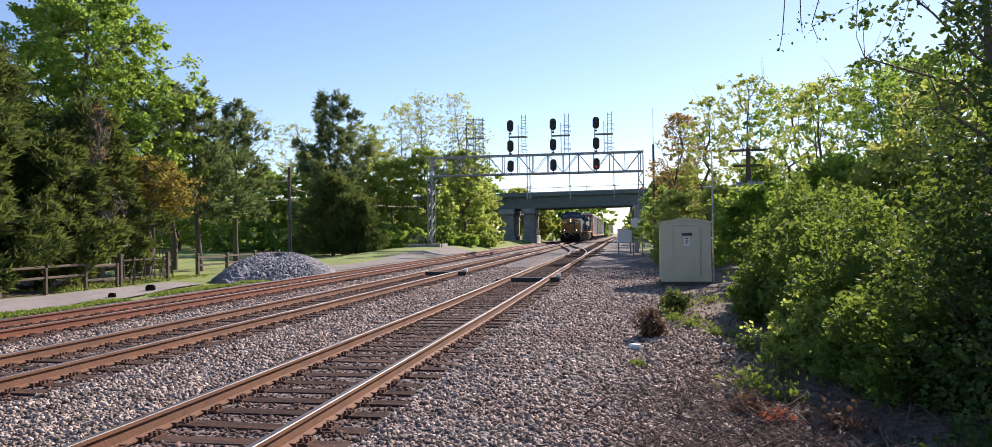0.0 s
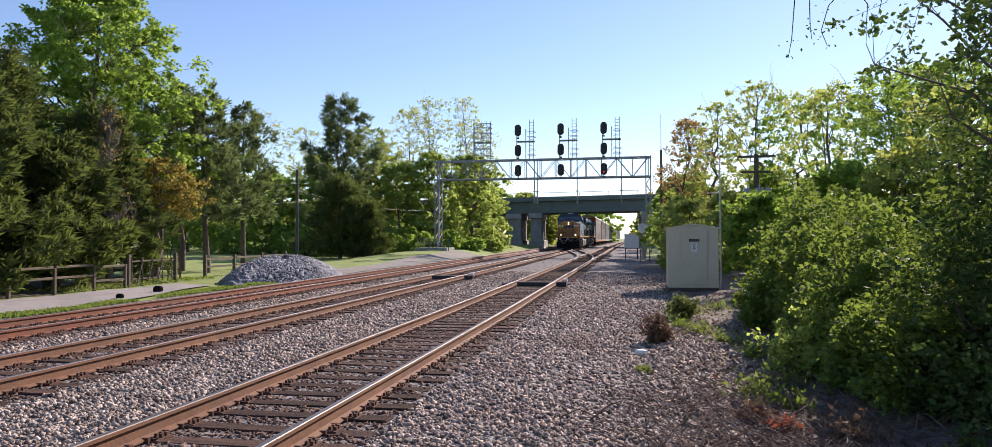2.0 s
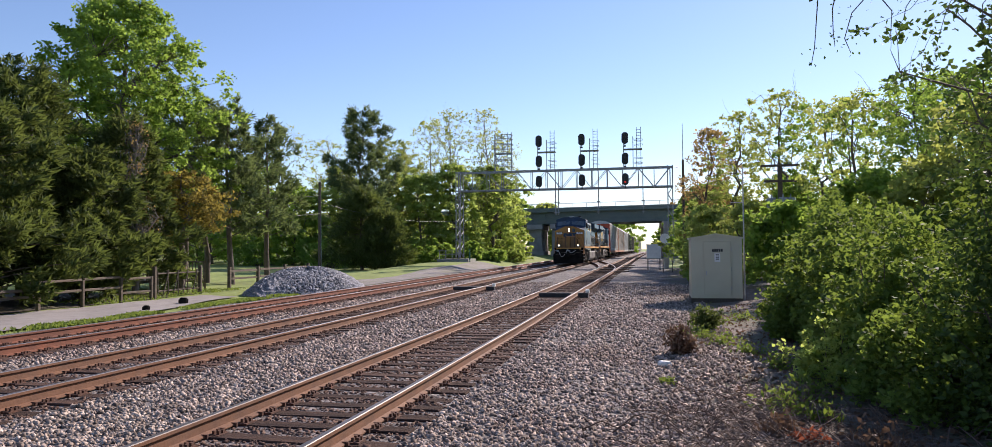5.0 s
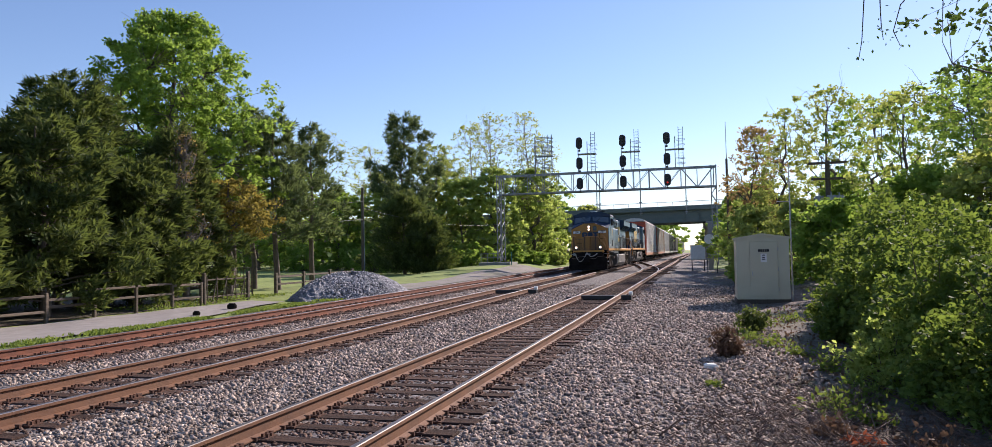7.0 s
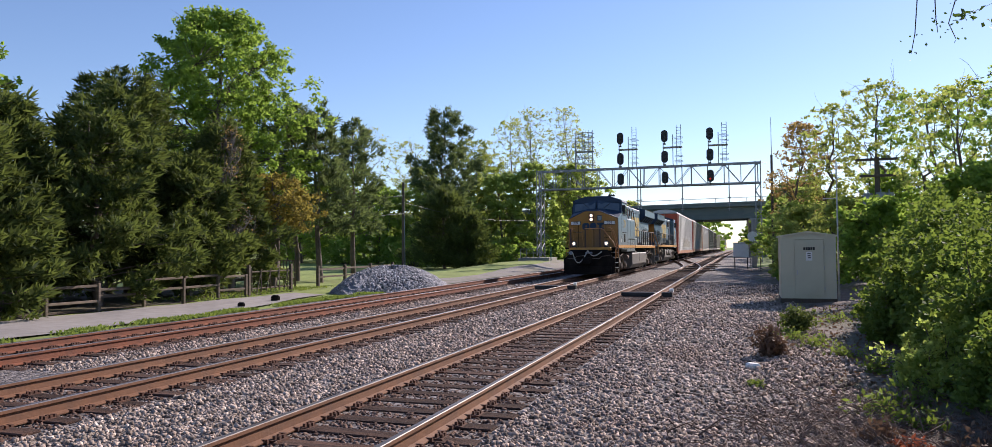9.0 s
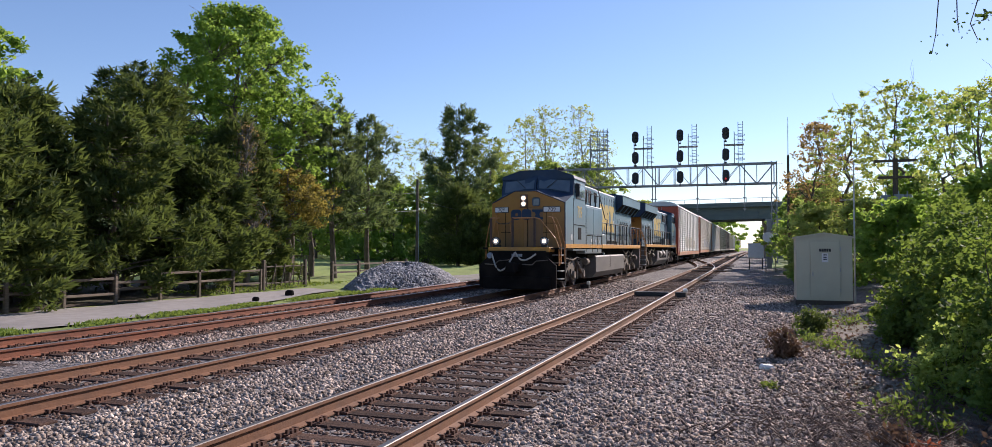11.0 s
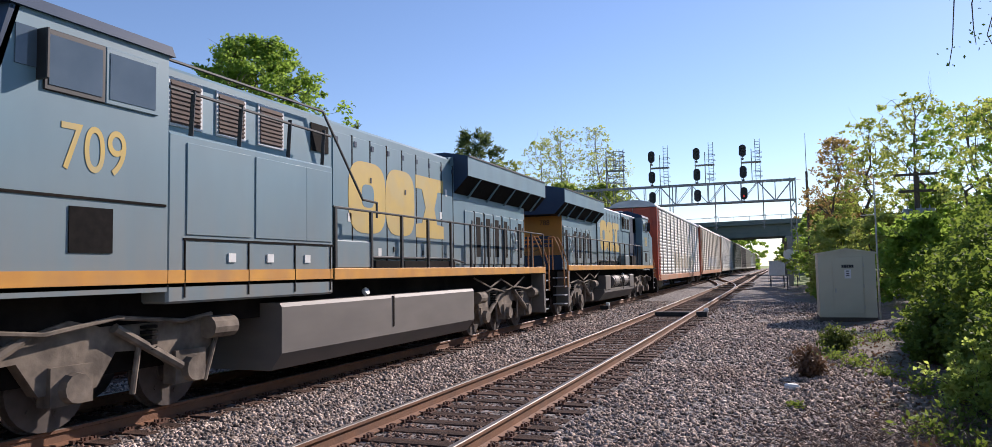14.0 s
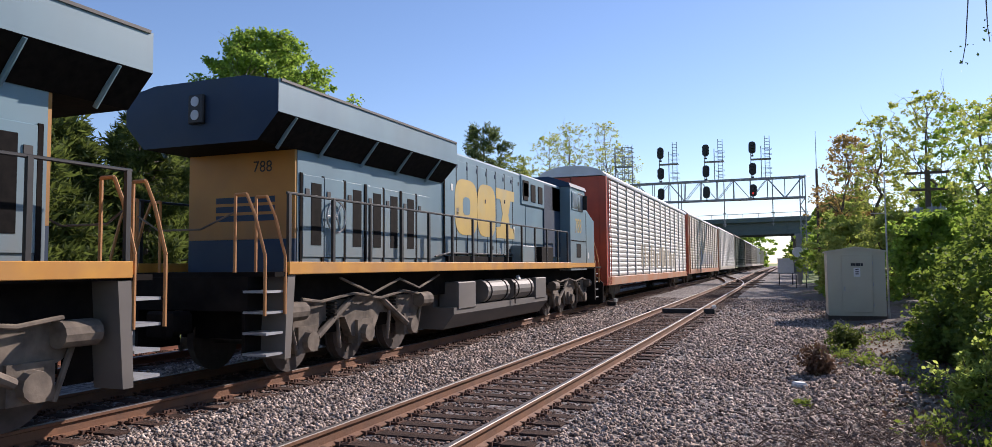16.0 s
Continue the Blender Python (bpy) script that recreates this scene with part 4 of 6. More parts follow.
for z, w in ((6.45, 1.05), (5.55, 0.9)):
    arm = part("crossarm", bx(-w, -0.22, z - 0.07, w, -0.12, z + 0.07, bevel=0.01), POLEWOOD, pole)
    for k in (-0.9, -0.45, 0.45, 0.9):
        part("insulator", rd((k * w, -0.17, z + 0.07), (k * w, -0.17, z + 0.2), 0.035, 0.02), GREYBOX, arm)
for dx, dy in ((-0.5, -0.1), (0.08, -0.42), (0.55, -0.1)):
    can = part("transformer", rd((dx, dy, 3.75), (dx, dy, 4.6), 0.24, 0.24, 12), GREYBOX, pole, "grey cylindrical transformer can")
    part("bushing", rd((dx, dy, 4.6), (dx, dy, 4.8), 0.04, 0.025), GREYBOX, can)
mastp = thing("radio_mast", "tall dark radio mast with a thin whip", "mast", pose(2.35, 62, float(land(2.3, 62)) - 0.1))
part("shaft", rd((0, 0, 0), (0, 0, 9.2), 0.11, 0.09, 8), POLEWOOD, mastp)
part("whip", rd((0, 0, 9.2), (0, 0, 12.2), 0.035, 0.015, 6), WIRE, mastp)


def cable(a, b, sag, r=0.018):
    a, b = Vector(a), Vector(b)
    pts = []
    for i in range(17):
        t = i / 16
        p = a.lerp(b, t)
        p.z -= sag * 4 * t * (1 - t)
        pts.append(p)
    w = Wood()
    w.limb(pts, r, r, 5)
    return tagged(raw("cable", w.v, w.f, WIRE, None, True), "thin overhead cable strung between poles", "cable")


cable((-28.8, 60, 5.0), (-32, 30, 4.2), 0.5)
cable((-28.8, 60, 6.6), (-36, 34, 5.4), 0.5)
cable((-28.8, 60, 6.0), (-22.6, 84, 5.2), 0.7)
cab2 = thing("relay_cabinet", "grey white relay cabinet on two legs by the track", "cabinet", pose(-0.1, 64, float(land(-0.1, 64))))
part("body", bx(-0.6, -0.3, 0.95, 0.6, 0.3, 2.1, bevel=0.02), WHITE, cab2)
part("roof", bx(-0.66, -0.36, 2.103, 0.66, 0.36, 2.16, bevel=0.01), WHITE, cab2)
for x in (-0.5, 0.5):
    part("leg", bx(x - 0.04, -0.04, -0.1, x + 0.04, 0.04, 0.947), BLACK, cab2)
cab3 = thing("relay_post", "pale round marker disc on a concrete post", "marker", pose(1.0, 68, float(land(1, 68))))
part("post", bx(-0.2, 0.05, -0.1, 0.2, 0.4, 4.2, bevel=0.03), CONCRETE, cab3)
part("disc", rd((-0.1, -0.03, 2.7), (-0.1, 0.047, 2.7), 0.45, n=20), WHITE, cab3)
for x, y in ((0.6, 58), (1.3, 58.5)):
    p = thing("marker_post", "thin dark metal marker post in the ballast", "post", pose(x, y, float(land(x, y)) - 0.1))
    part("shaft", bx(-0.03, -0.02, 0, 0.03, 0.02, 1.1), BLACK, p)

# ---- boxes on the tracks ----
for xc, y, lab in ((TRACKS[0], 28.4, "black steel cable box lying across the rails"), (TRACKS[1], 32.6, "black steel cable box lying across the rusty rails")):
    t = thing("track_box", lab, "track equipment", pose(xc, y, float(grade(y)) - 0.19))
    part("middle_box", bx(-0.66, -0.16, 0.0, 0.62, 0.16, 0.16, bevel=0.015), BLACK, t)
    part("outer_box", bx(0.86, -0.15, -0.02, 1.25, 0.15, 0.17, bevel=0.015), BLACK, t)
    part("outer_box", bx(-1.25, -0.12, -0.02, -0.86, 0.12, 0.10, bevel=0.015), BLACK, t)
    part("end_cap", rd((1.16, -0.1, 0.24), (1.3, -0.1, 0.24), 0.075, n=10), WHITE, t, "pale round cable cap")
for y in (55, 61, 66, 72):
    t = thing("switch_timber", "dark timber and switch rod across the rails", "switch timber", pose(TRACKS[0], y, float(grade(y)) - 0.16))
    part("timber", bx(-1.0, -0.14, 0.0, 1.7, 0.14, 0.05, bevel=0.01), TIE, t)
    part("rod", rd((-0.7, 0.2, 0.06), (1.9, 0.2, 0.06), 0.03), BLACK, t)

# ---- fence, gate, deck, stone pile ----
fence = thing("rail_fence", "weathered split rail wooden fence along the lane", "fence", pose(-20.75, 0, 0))
ys = [5.5, 7.5, 9.5, 11.5, 13.5, 15.5, 17.4, 19.4, 21.4, 23.4, 25.4, 27.2]
for i, y in enumerate(ys):
    z = float(land(-20.75, y))
    part("post", bx(-0.06, y - 0.06, z - 0.1, 0.06, y + 0.06, z + 0.95, bevel=0.015), WOOD, fence)
    if i:
        y0 = ys[i - 1]
        for zz in (0.42, 0.78):
            part("rail", bx(-0.035, y0 + 0.061, z + zz - 0.045, 0.035, y - 0.061, z + zz + 0.045, bevel=0.012, m=pose(0, 0, 0, random.uniform(-0.5, 0.5), 0, 0)), WOOD, fence)
gate = thing("stick_gate", "rustic wooden gate of crossed sticks", "gate", pose(-20.75, 27.4, float(land(-20.7, 29))))
for y in (0.0, 3.2):
    part("post", bx(-0.07, y - 0.07, -0.1, 0.07, y + 0.07, 1.3, bevel=0.015), WOOD, gate)
for z in (0.25, 1.0):
    part("rail", rd((0, 0.07, z), (0, 3.13, z), 0.035, n=6), WOOD, gate)
for k in range(9):
    a = 0.18 + 0.34 * k
    part("stick", rd((0.05, a, 0.1), (0.05, a + (0.35 if k % 2 else -0.05), 1.12), 0.024, n=5), WOOD, gate)
fence2 = thing("rail_fence", "short wooden fence behind the stone pile", "fence", pose(-21.5, 0, 0))
for i, y in enumerate((34.2, 37.0, 40.0, 43.0)):
    z = float(land(-21.5, y))
    part("post", bx(-0.08, y - 0.08, z - 0.1, 0.08, y + 0.08, z + 1.1, bevel=0.015), WOOD, fence2)
    if i:
        for zz in (0.5, 0.9):
            part("rail", bx(-0.03, y - 2.8, z + zz - 0.05, 0.03, y - 0.081, z + zz + 0.05), WOOD, fence2)
deck = thing("garden_deck", "low brown wooden deck with a slatted railing", "deck", pose(-25.6, 35.2, float(land(-25.6, 35)), 0, 0, 35))
part("platform", bx(-1.7, -1.2, 0.3, 1.7, 1.2, 0.42), WOOD, deck)
for x in (-1.65, 1.65):
    for y in (-1.15, 1.15):
        part("post", bx(x - 0.05, y - 0.05, -0.1, x + 0.05, y + 0.05, 1.35), WOOD, deck)
part("top_rail", bx(-1.7, -1.2, 1.353, 1.7, -1.1, 1.4), WOOD, deck)
for k in range(20):
    x = -1.5 + k * 0.158
    part("baluster", bx(x - 0.02, -1.17, 0.42, x + 0.02, -1.13, 1.353), WOOD, deck)
rs = np.random.default_rng(5)
pc = (-16.55, 33.0)
v, f, nr, na = [], [], 26, 60
for i in range(nr + 1):
    r = i / nr
    for k in range(na):
        a = 2 * math.pi * k / na
        wob = 1 + 0.10 * math.sin(3 * a + 1) + 0.06 * math.sin(7 * a)
        x, y = 2.35 * r * wob * math.cos(a), 3.9 * r * wob * math.sin(a)
        h = 1.0 * max(0.0, (1 - r ** 2.5)) * (1 + 0.12 * math.sin(2 * a + 0.6)) + rs.normal(0, 0.03) * (r < 0.97)
        v.append((pc[0] + x, pc[1] + y, float(land(pc[0] + x, pc[1] + y)) - 0.03 + h))
    if i:
        f += [((i - 1) * na + k, (i - 1) * na + (k + 1) % na, i * na + (k + 1) % na, i * na + k) for k in range(na)]
tagged(raw("stone_pile", v, f, PILE), "heap of loose grey crushed ballast stone beside the track", "stone pile", kind="stuff")
bh = thing("basketball_hoop", "basketball backboard on a post beneath the trees", "basketball hoop", pose(-22.3, 15.9, float(land(-22.3, 15.9)), 0, 0, 60))
part("post", rd((0, 0.3, -0.1), (0, 0.3, 2.2), 0.05), BLACK, bh)
part("backboard", bx(-0.5, 0, 1.75, 0.5, 0.03, 2.4, bevel=0.01), GREYBOX, bh)
part("hoop", rd((0, -0.25, 1.9), (0, -0.25, 1.93), 0.22, n=12), RUST2, bh)


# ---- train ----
def tinted_low(m, z0, z1, low_col, most):
    """Blends a second colour over a paint, full at the height z0 of the car, streaked, and gone at z1."""
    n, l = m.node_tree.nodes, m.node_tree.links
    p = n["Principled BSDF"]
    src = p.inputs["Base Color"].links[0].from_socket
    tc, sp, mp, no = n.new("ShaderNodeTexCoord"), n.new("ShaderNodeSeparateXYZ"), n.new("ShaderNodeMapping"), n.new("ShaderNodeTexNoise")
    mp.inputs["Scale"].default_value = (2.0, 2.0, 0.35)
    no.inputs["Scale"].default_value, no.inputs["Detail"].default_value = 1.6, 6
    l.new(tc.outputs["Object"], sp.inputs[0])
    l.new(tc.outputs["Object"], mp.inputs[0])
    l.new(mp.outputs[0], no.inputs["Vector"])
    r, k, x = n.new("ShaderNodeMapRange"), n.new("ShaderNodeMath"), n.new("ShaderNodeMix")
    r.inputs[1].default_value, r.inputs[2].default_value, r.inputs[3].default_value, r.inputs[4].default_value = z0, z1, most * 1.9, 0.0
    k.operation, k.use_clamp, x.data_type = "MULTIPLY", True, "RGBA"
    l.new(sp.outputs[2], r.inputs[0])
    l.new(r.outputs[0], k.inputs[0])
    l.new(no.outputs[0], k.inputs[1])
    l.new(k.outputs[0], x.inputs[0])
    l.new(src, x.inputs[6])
    x.inputs[7].default_value = (*low_col, 1)
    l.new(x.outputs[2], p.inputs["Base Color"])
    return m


# tan road dust lies over the lower part of the blue-grey body
LBODY = tinted_low(mat("loco_blue_grey", (0.150, 0.262, 0.318), (0.118, 0.212, 0.265), scale=1.2, rough=0.45, c=(0.17, 0.225, 0.24), cscale=0.45, cmix=0.45, bump=0.05, stretch=(1, 1, 0.35)), 1.5, 3.1, (0.25, 0.23, 0.195), 0.62)
LDARK = mat("loco_dark_blue", (0.020, 0.045, 0.09), (0.030, 0.055, 0.10), scale=2, rough=0.6, spec=0.25, c=(0.045, 0.055, 0.065), cscale=0.7)
# the yellow turns dark brown towards the bottom
LYEL = tinted_low(mat("loco_yellow", (0.44, 0.205, 0.030), (0.36, 0.165, 0.027), scale=1.5, rough=0.55, c=(0.30, 0.17, 0.06), cscale=0.9, bump=0.04), 1.6, 2.9, (0.10, 0.07, 0.045), 0.6)
LSTRIPE = mat("stripe_yellow", (0.64, 0.30, 0.035), (0.54, 0.24, 0.035), scale=3, rough=0.55, c=(0.35, 0.20, 0.09), cscale=1.2)
LLOGO = mat("faded_gold", (0.56, 0.39, 0.085), (0.48, 0.335, 0.09), scale=2, rough=0.55, c=(0.40, 0.36, 0.2), cscale=1.2, cmix=0.6)
LUNDER = mat("grimy_black", spec=0.06, a=(0.008, 0.007, 0.007), b=(0.014, 0.012, 0.011), scale=5, rough=0.85, c=(0.036, 0.029, 0.023), cscale=1.4, bump=0.2)
LTRUCK = mat("dusty_truck", spec=0.2, a=(0.25, 0.205, 0.16), b=(0.105, 0.087, 0.07), scale=4, rough=0.8, c=(0.045, 0.04, 0.036), cscale=1.6, bump=0.3)
LTANK = mat("dusty_tank", (0.172, 0.153, 0.134), (0.132, 0.118, 0.103), scale=1.2, rough=0.6, c=(0.10, 0.092, 0.085), cscale=0.5, cmix=0.8, stretch=(1, 0.6, 2))
# cab glass, with the sky's reflection put in as a grey-blue base
GLASS = mat("sky_tinted_glass", (0.11, 0.145, 0.18), (0.08, 0.11, 0.14), scale=2, rough=0.06)
GRILLE = mat("dark_grille", (0.006, 0.006, 0.006), (0.014, 0.012, 0.011), scale=10, rough=0.8, spec=0.08)
LOUVRE = mat("rusty_louvre", (0.10, 0.055, 0.04), (0.06, 0.035, 0.03), scale=6, rough=0.7)
HEADLAMP = glow("lit_headlamp", (1.0, 0.70, 0.40), 2.6)
RAILING = mat("handrail_black", (0.014, 0.015, 0.017), (0.026, 0.026, 0.026), scale=6, rough=0.5)
RAILY = mat("handrail_orange", (0.52, 0.24, 0.075), (0.40, 0.18, 0.06), scale=6, rough=0.55)
HOSE = mat("pale_hose", (0.5, 0.47, 0.4), (0.4, 0.37, 0.32), scale=6, rough=0.7)
WHEELSTEEL = mat("wheel_steel", (0.11, 0.09, 0.08), (0.07, 0.06, 0.055), scale=6, rough=0.6, metal=0.3)


def writing(name, text, size, m, material, parent, label=""):
    cu = bpy.data.curves.new(name, "FONT")
    cu.body, cu.size, cu.align_x, cu.align_y, cu.extrude = text, size, "CENTER", "CENTER", 0.002
    tmp = bpy.data.objects.new("tmp", cu)
    me = bpy.data.meshes.new_from_object(tmp)
    bpy.data.objects.remove(tmp)
    bpy.data.curves.remove(cu)
    me.materials.clear()
    me.materials.append(material)
    ob = new(name, me)
    ob.parent = parent
    ob.matrix_basis = m
    return tagged(ob, label)


def wheelset(parent, y, r=0.5):
    bm = bmesh.new()
    for s in (-1, 1):
        rod(bm, (s * 0.70, 0, 0), (s * 0.83, 0, 0), r, n=24)
        rod(bm, (s * 0.67, 0, 0), (s * 0.70, 0, 0), r + 0.03, n=24)
        rod(bm, (s * 0.83, 0, 0), (s * 0.87, 0, 0), r * 0.45, n=12)
        for k in range(6):
            a = k * math.pi / 3
            rod(bm, (s * 0.832, 0.33 * math.cos(a), 0.33 * math.sin(a)), (s * 0.842, 0.33 * math.cos(a), 0.33 * math.sin(a)), 0.035, n=5)
    rod(bm, (-0.9, 0, 0), (0.9, 0, 0), 0.09, n=8)
    w = part("wheelset", bm, WHEELSTEEL, parent)
    w.matrix_basis = pose(0, y, r)
    return w


def loco_truck(t, yc):
    """Three-axle truck side frames with journals, springs and rods."""
    out = [(-2.35, 0.95), (-2.2, 1.12), (-0.4, 1.12), (0.0, 1.22), (0.4, 1.12), (2.2, 1.12), (2.35, 0.95), (2.1, 0.72), (1.55, 0.52), (1.25, 0.78), (0.6, 0.82), (0.35, 0.45), (-0.35, 0.45), (-0.6, 0.82), (-1.25, 0.78), (-1.55, 0.52), (-2.1, 0.72)]
    for s in (-1, 1):
        fr = part("truck_frame", prism(bmesh.new(), [(yc + u, v) for u, v in out], s * 0.98, s * 1.14), LTRUCK, t)
        for k in (-1.72, 0.0, 1.72):
            bm = rd((s * 1.10, yc + k, 0.5), (s * 1.30, yc + k, 0.5), 0.19, 0.16, 12)
            box(bm, s * 1.0, yc + k - 0.26, 0.32, s * 1.2, yc + k + 0.26, 0.74)
            part("journal_box", bm, LTRUCK, fr)
        for k in (-1.05, 1.05):
            bm = bmesh.new()
            for q in range(5):
                rod(bm, (s * 1.16, yc + k, 0.80 + q * 0.065), (s * 1.16, yc + k, 0.835 + q * 0.065), 0.11, n=10)
            part("spring", bm, LUNDER, fr)
            part("strut", rd((s * 1.2, yc + k * 0.5, 1.1), (s * 1.22, yc + k * 1.45, 0.55), 0.06), LTRUCK, fr)
        part("brake_cylinder", rd((s * 1.25, yc + 1.95, 1.0), (s * 1.25, yc + 2.4, 1.0), 0.15, n=12), LTRUCK, fr)
        part("brake_cylinder", rd((s * 1.25, yc - 2.4, 1.0), (s * 1.25, yc - 1.95, 1.0), 0.15, n=12), LTRUCK, fr)
        bm = pipe(bmesh.new(), [(s * 1.27, yc - 2.0, 1.12), (s * 1.27, yc - 1.3, 1.2), (s * 1.27, yc - 0.4, 1.1), (s * 1.27, yc + 0.5, 1.22), (s * 1.27, yc + 1.5, 1.12), (s * 1.27, yc + 2.0, 1.18)], 0.028)
        part("brake_pipe", bm, LTRUCK, fr)
        for k in (-2.2, -0.9, 0.9, 2.2):
            part("brake_rod", rd((s * 1.18, yc + k, 0.9), (s * 1.18, yc + k * 0.9, 0.3), 0.035), LTRUCK, fr)
    part("truck_core", bx(-0.95, yc - 2.2, 0.55, 0.95, yc + 2.2, 1.05), LUNDER, t)


def locomotive(number, label, tanks=False):
    t = thing("locomotive", label, "locomotive", group="coupled locomotives")
    # frame and deck
    part("underframe", bx(-1.1, -0.9, 1.05, 1.1, 19.2, 1.55), LUNDER, t)
    part("deck", bx(-1.50, -0.95, 1.553, 1.50, 19.1, 1.62), LUNDER, t)
    for s in (-1, 1):
        part("side_sill", bx(s * 1.44, 7.0 if s > 0 else 3.46, 1.58, s * 1.53, 18.8, 1.77, bevel=0.008), LSTRIPE, t, "orange yellow striped walkway edge")
    # nose: five-sided front, peaked top sloping back to the cab
    bm = bmesh.new()
    P = [bm.verts.new(c) for c in ((-1.48, 0.05, 1.62), (0, -0.45, 1.62), (1.48, 0.05, 1.62), (1.48, 0.05, 3.34), (0.42, -0.32, 3.78), (-0.42, -0.32, 3.78), (-1.48, 0.05, 3.34))]
    Q = [bm.verts.new(c) for c in ((-1.5, 1.3, 1.62), (1.5, 1.3, 1.62), (1.5, 1.3, 3.72), (0.5, 1.3, 3.95), (-0.5, 1.3, 3.95), (-1.5, 1.3, 3.72))]
    mid = bm.verts.new((0, -0.45, 3.70))
    for fc in ((P[0], P[1], mid, P[5], P[6]), (P[1], P[2], P[3], P[4], mid), (mid, P[4], P[5])):
        bm.faces.new(fc).material_index = 0
    for fc in ((P[2], Q[1], Q[2], P[3]), (P[0], P[6], Q[5], Q[0])):
        bm.faces.new(fc).material_index = 1
    for fc in ((P[3], Q[2], Q[3], P[4]), (P[4], Q[3], Q[4], P[5]), (P[5], Q[4], Q[5], P[6])):
        bm.faces.new(fc).material_index = 2
    bmesh.ops.recalc_face_normals(bm, faces=bm.faces)
    nose = part("nose", bm, [LYEL, LBODY, LDARK], t, "yellow nose with blue grey flanks")
    for s in (-1, 1):
        part("stripe", bx(s * 1.485, 0.08, 1.60, s * 1.512, 1.3, 1.76), LSTRIPE, nose)
        skew = math.degrees(math.atan2(0.5, 1.48)) * s
        nm = pose(s * 1.0, -0.125, 3.08, 0, 0, skew)
        nb = part("number_board", bx(-0.34, -0.035, -0.115, 0.34, 0.0, 0.115, bevel=0.02), BLACK, nose)
        nb.matrix_basis = nm
        face = part("face", bx(-0.31, -0.042, -0.09, 0.31, -0.036, 0.09), WHITE, nb, "white number board face")
        writing("number", number, 0.21, pose(0, -0.045, 0, 90), BLACK, nb)
        for zz, q in ((2.55, 0.9), (2.2, 0.75)):
            d = part("nose_door_line", bx(-0.30, -0.012, -0.01, 0.30, -0.002, 0.01), LUNDER, nose)
            d.matrix_basis = pose(s * q, -0.45 + 0.5 * q / 1.48 - 0.005, zz, 0, 0, skew)
    hl = part("headlight_box", bx(-0.15, -0.52, 3.13, 0.15, -0.34, 3.64, bevel=0.02), RUST, nose, "rusty brown headlight housing")
    for z in (3.50, 3.28):
        part("lamp", rd((0, -0.548, z), (0, -0.525, z), 0.078, n=18), HEADLAMP, hl, "lit headlight")
        part("lamp_ring", rd((0, -0.54, z), (0, -0.515, z), 0.108, n=18), STEEL, hl)
    wn_ = part("nose_window", bx(-0.15, -0.03, -0.17, 0.15, 0.0, 0.17, bevel=0.05), GLASS, nose)
    wn_.matrix_basis = pose(0.44, -0.325, 3.36, 0, 0, 18.7)
    d = part("nose_door", bx(-0.28, -0.025, -0.75, 0.28, -0.002, 0.75, bevel=0.01), LYEL, nose)
    d.matrix_basis = pose(0.42, -0.32, 2.40, 0, 0, 18.7)
    # plain dark blue shapes where the nose emblem is
    def ring(cx, w, h):
        return [(cx + w * math.copysign(abs(math.cos(a)) ** 0.6, math.cos(a)), h * math.copysign(abs(math.sin(a)) ** 0.6, math.sin(a))) for a in np.linspace(0, 2 * math.pi, 24, endpoint=False)]

    for xm, out, y0 in ((-0.36, ring(0, 0.25, 0.20), -0.012), (0.10, ring(0, 0.19, 0.20), -0.054), (0.50, [(-0.21, -0.19), (0.21, -0.19), (0.21, -0.11), (0.10, -0.08), (0.07, 0.0), (0.10, 0.08), (0.21, 0.11), (0.21, 0.19), (-0.21, 0.19), (-0.21, 0.11), (-0.10, 0.08), (-0.07, 0.0), (-0.10, -0.08), (-0.21, -0.11)], -0.054)):
        sg = 1 if xm > 0 else -1
        e = part("emblem_shape", prism(bmesh.new(), out, 0.0, 0.006, "y"), LDARK, nose, "worn dark blue emblem shape")
        e.matrix_basis = pose(xm, -0.45 + 0.5 * abs(xm) / 1.48 + y0, 2.88, 0, 0, 18.7 * sg)
        if xm < 0:
            part("emblem_slot", prism(bmesh.new(), ring(0.03, 0.06, 0.06), -0.003, 0.0, "y"), LYEL, e)
    # grab irons, hinges and seams on the nose
    for q, z0, z1 in ((-1.25, 2.05, 2.95), (1.05, 2.2, 2.9), (-0.62, 1.75, 2.6)):
        yq = -0.45 + 0.5 * abs(q) / 1.48
        part("grab_iron", pipe(bmesh.new(), [(q, yq - 0.01, z1), (q, yq - 0.08, z1), (q + 0.10, yq - 0.06, z0), (q + 0.10, yq, z0)], 0.016), RAILY, nose, "yellow grab iron")
    for z in (1.85, 2.45, 3.0):
        hg = part("hinge", bx(-0.03, -0.05, -0.06, 0.03, -0.004, 0.06, bevel=0.01), RUST, nose)
        hg.matrix_basis = pose(0.74, -0.45 + 0.5 * 0.74 / 1.48, z, 0, 0, 18.7)
    for q in (-0.84, 0.12, 0.80):
        sm = part("door_seam", bx(-0.012, -0.008, -0.85, 0.012, -0.001, 0.70), LUNDER, nose)
        sm.matrix_basis = pose(q, -0.45 + 0.5 * abs(q) / 1.48 - 0.001, 2.5, 0, 0, 18.7 * (1 if q > 0 else -1))
    part("nose_rim", pipe(bmesh.new(), [(-1.48, 0.04, 3.35), (-0.42, -0.33, 3.79), (0.42, -0.33, 3.79), (1.48, 0.04, 3.35), (1.485, 0.04, 1.63)], 0.022), LDARK, nose)
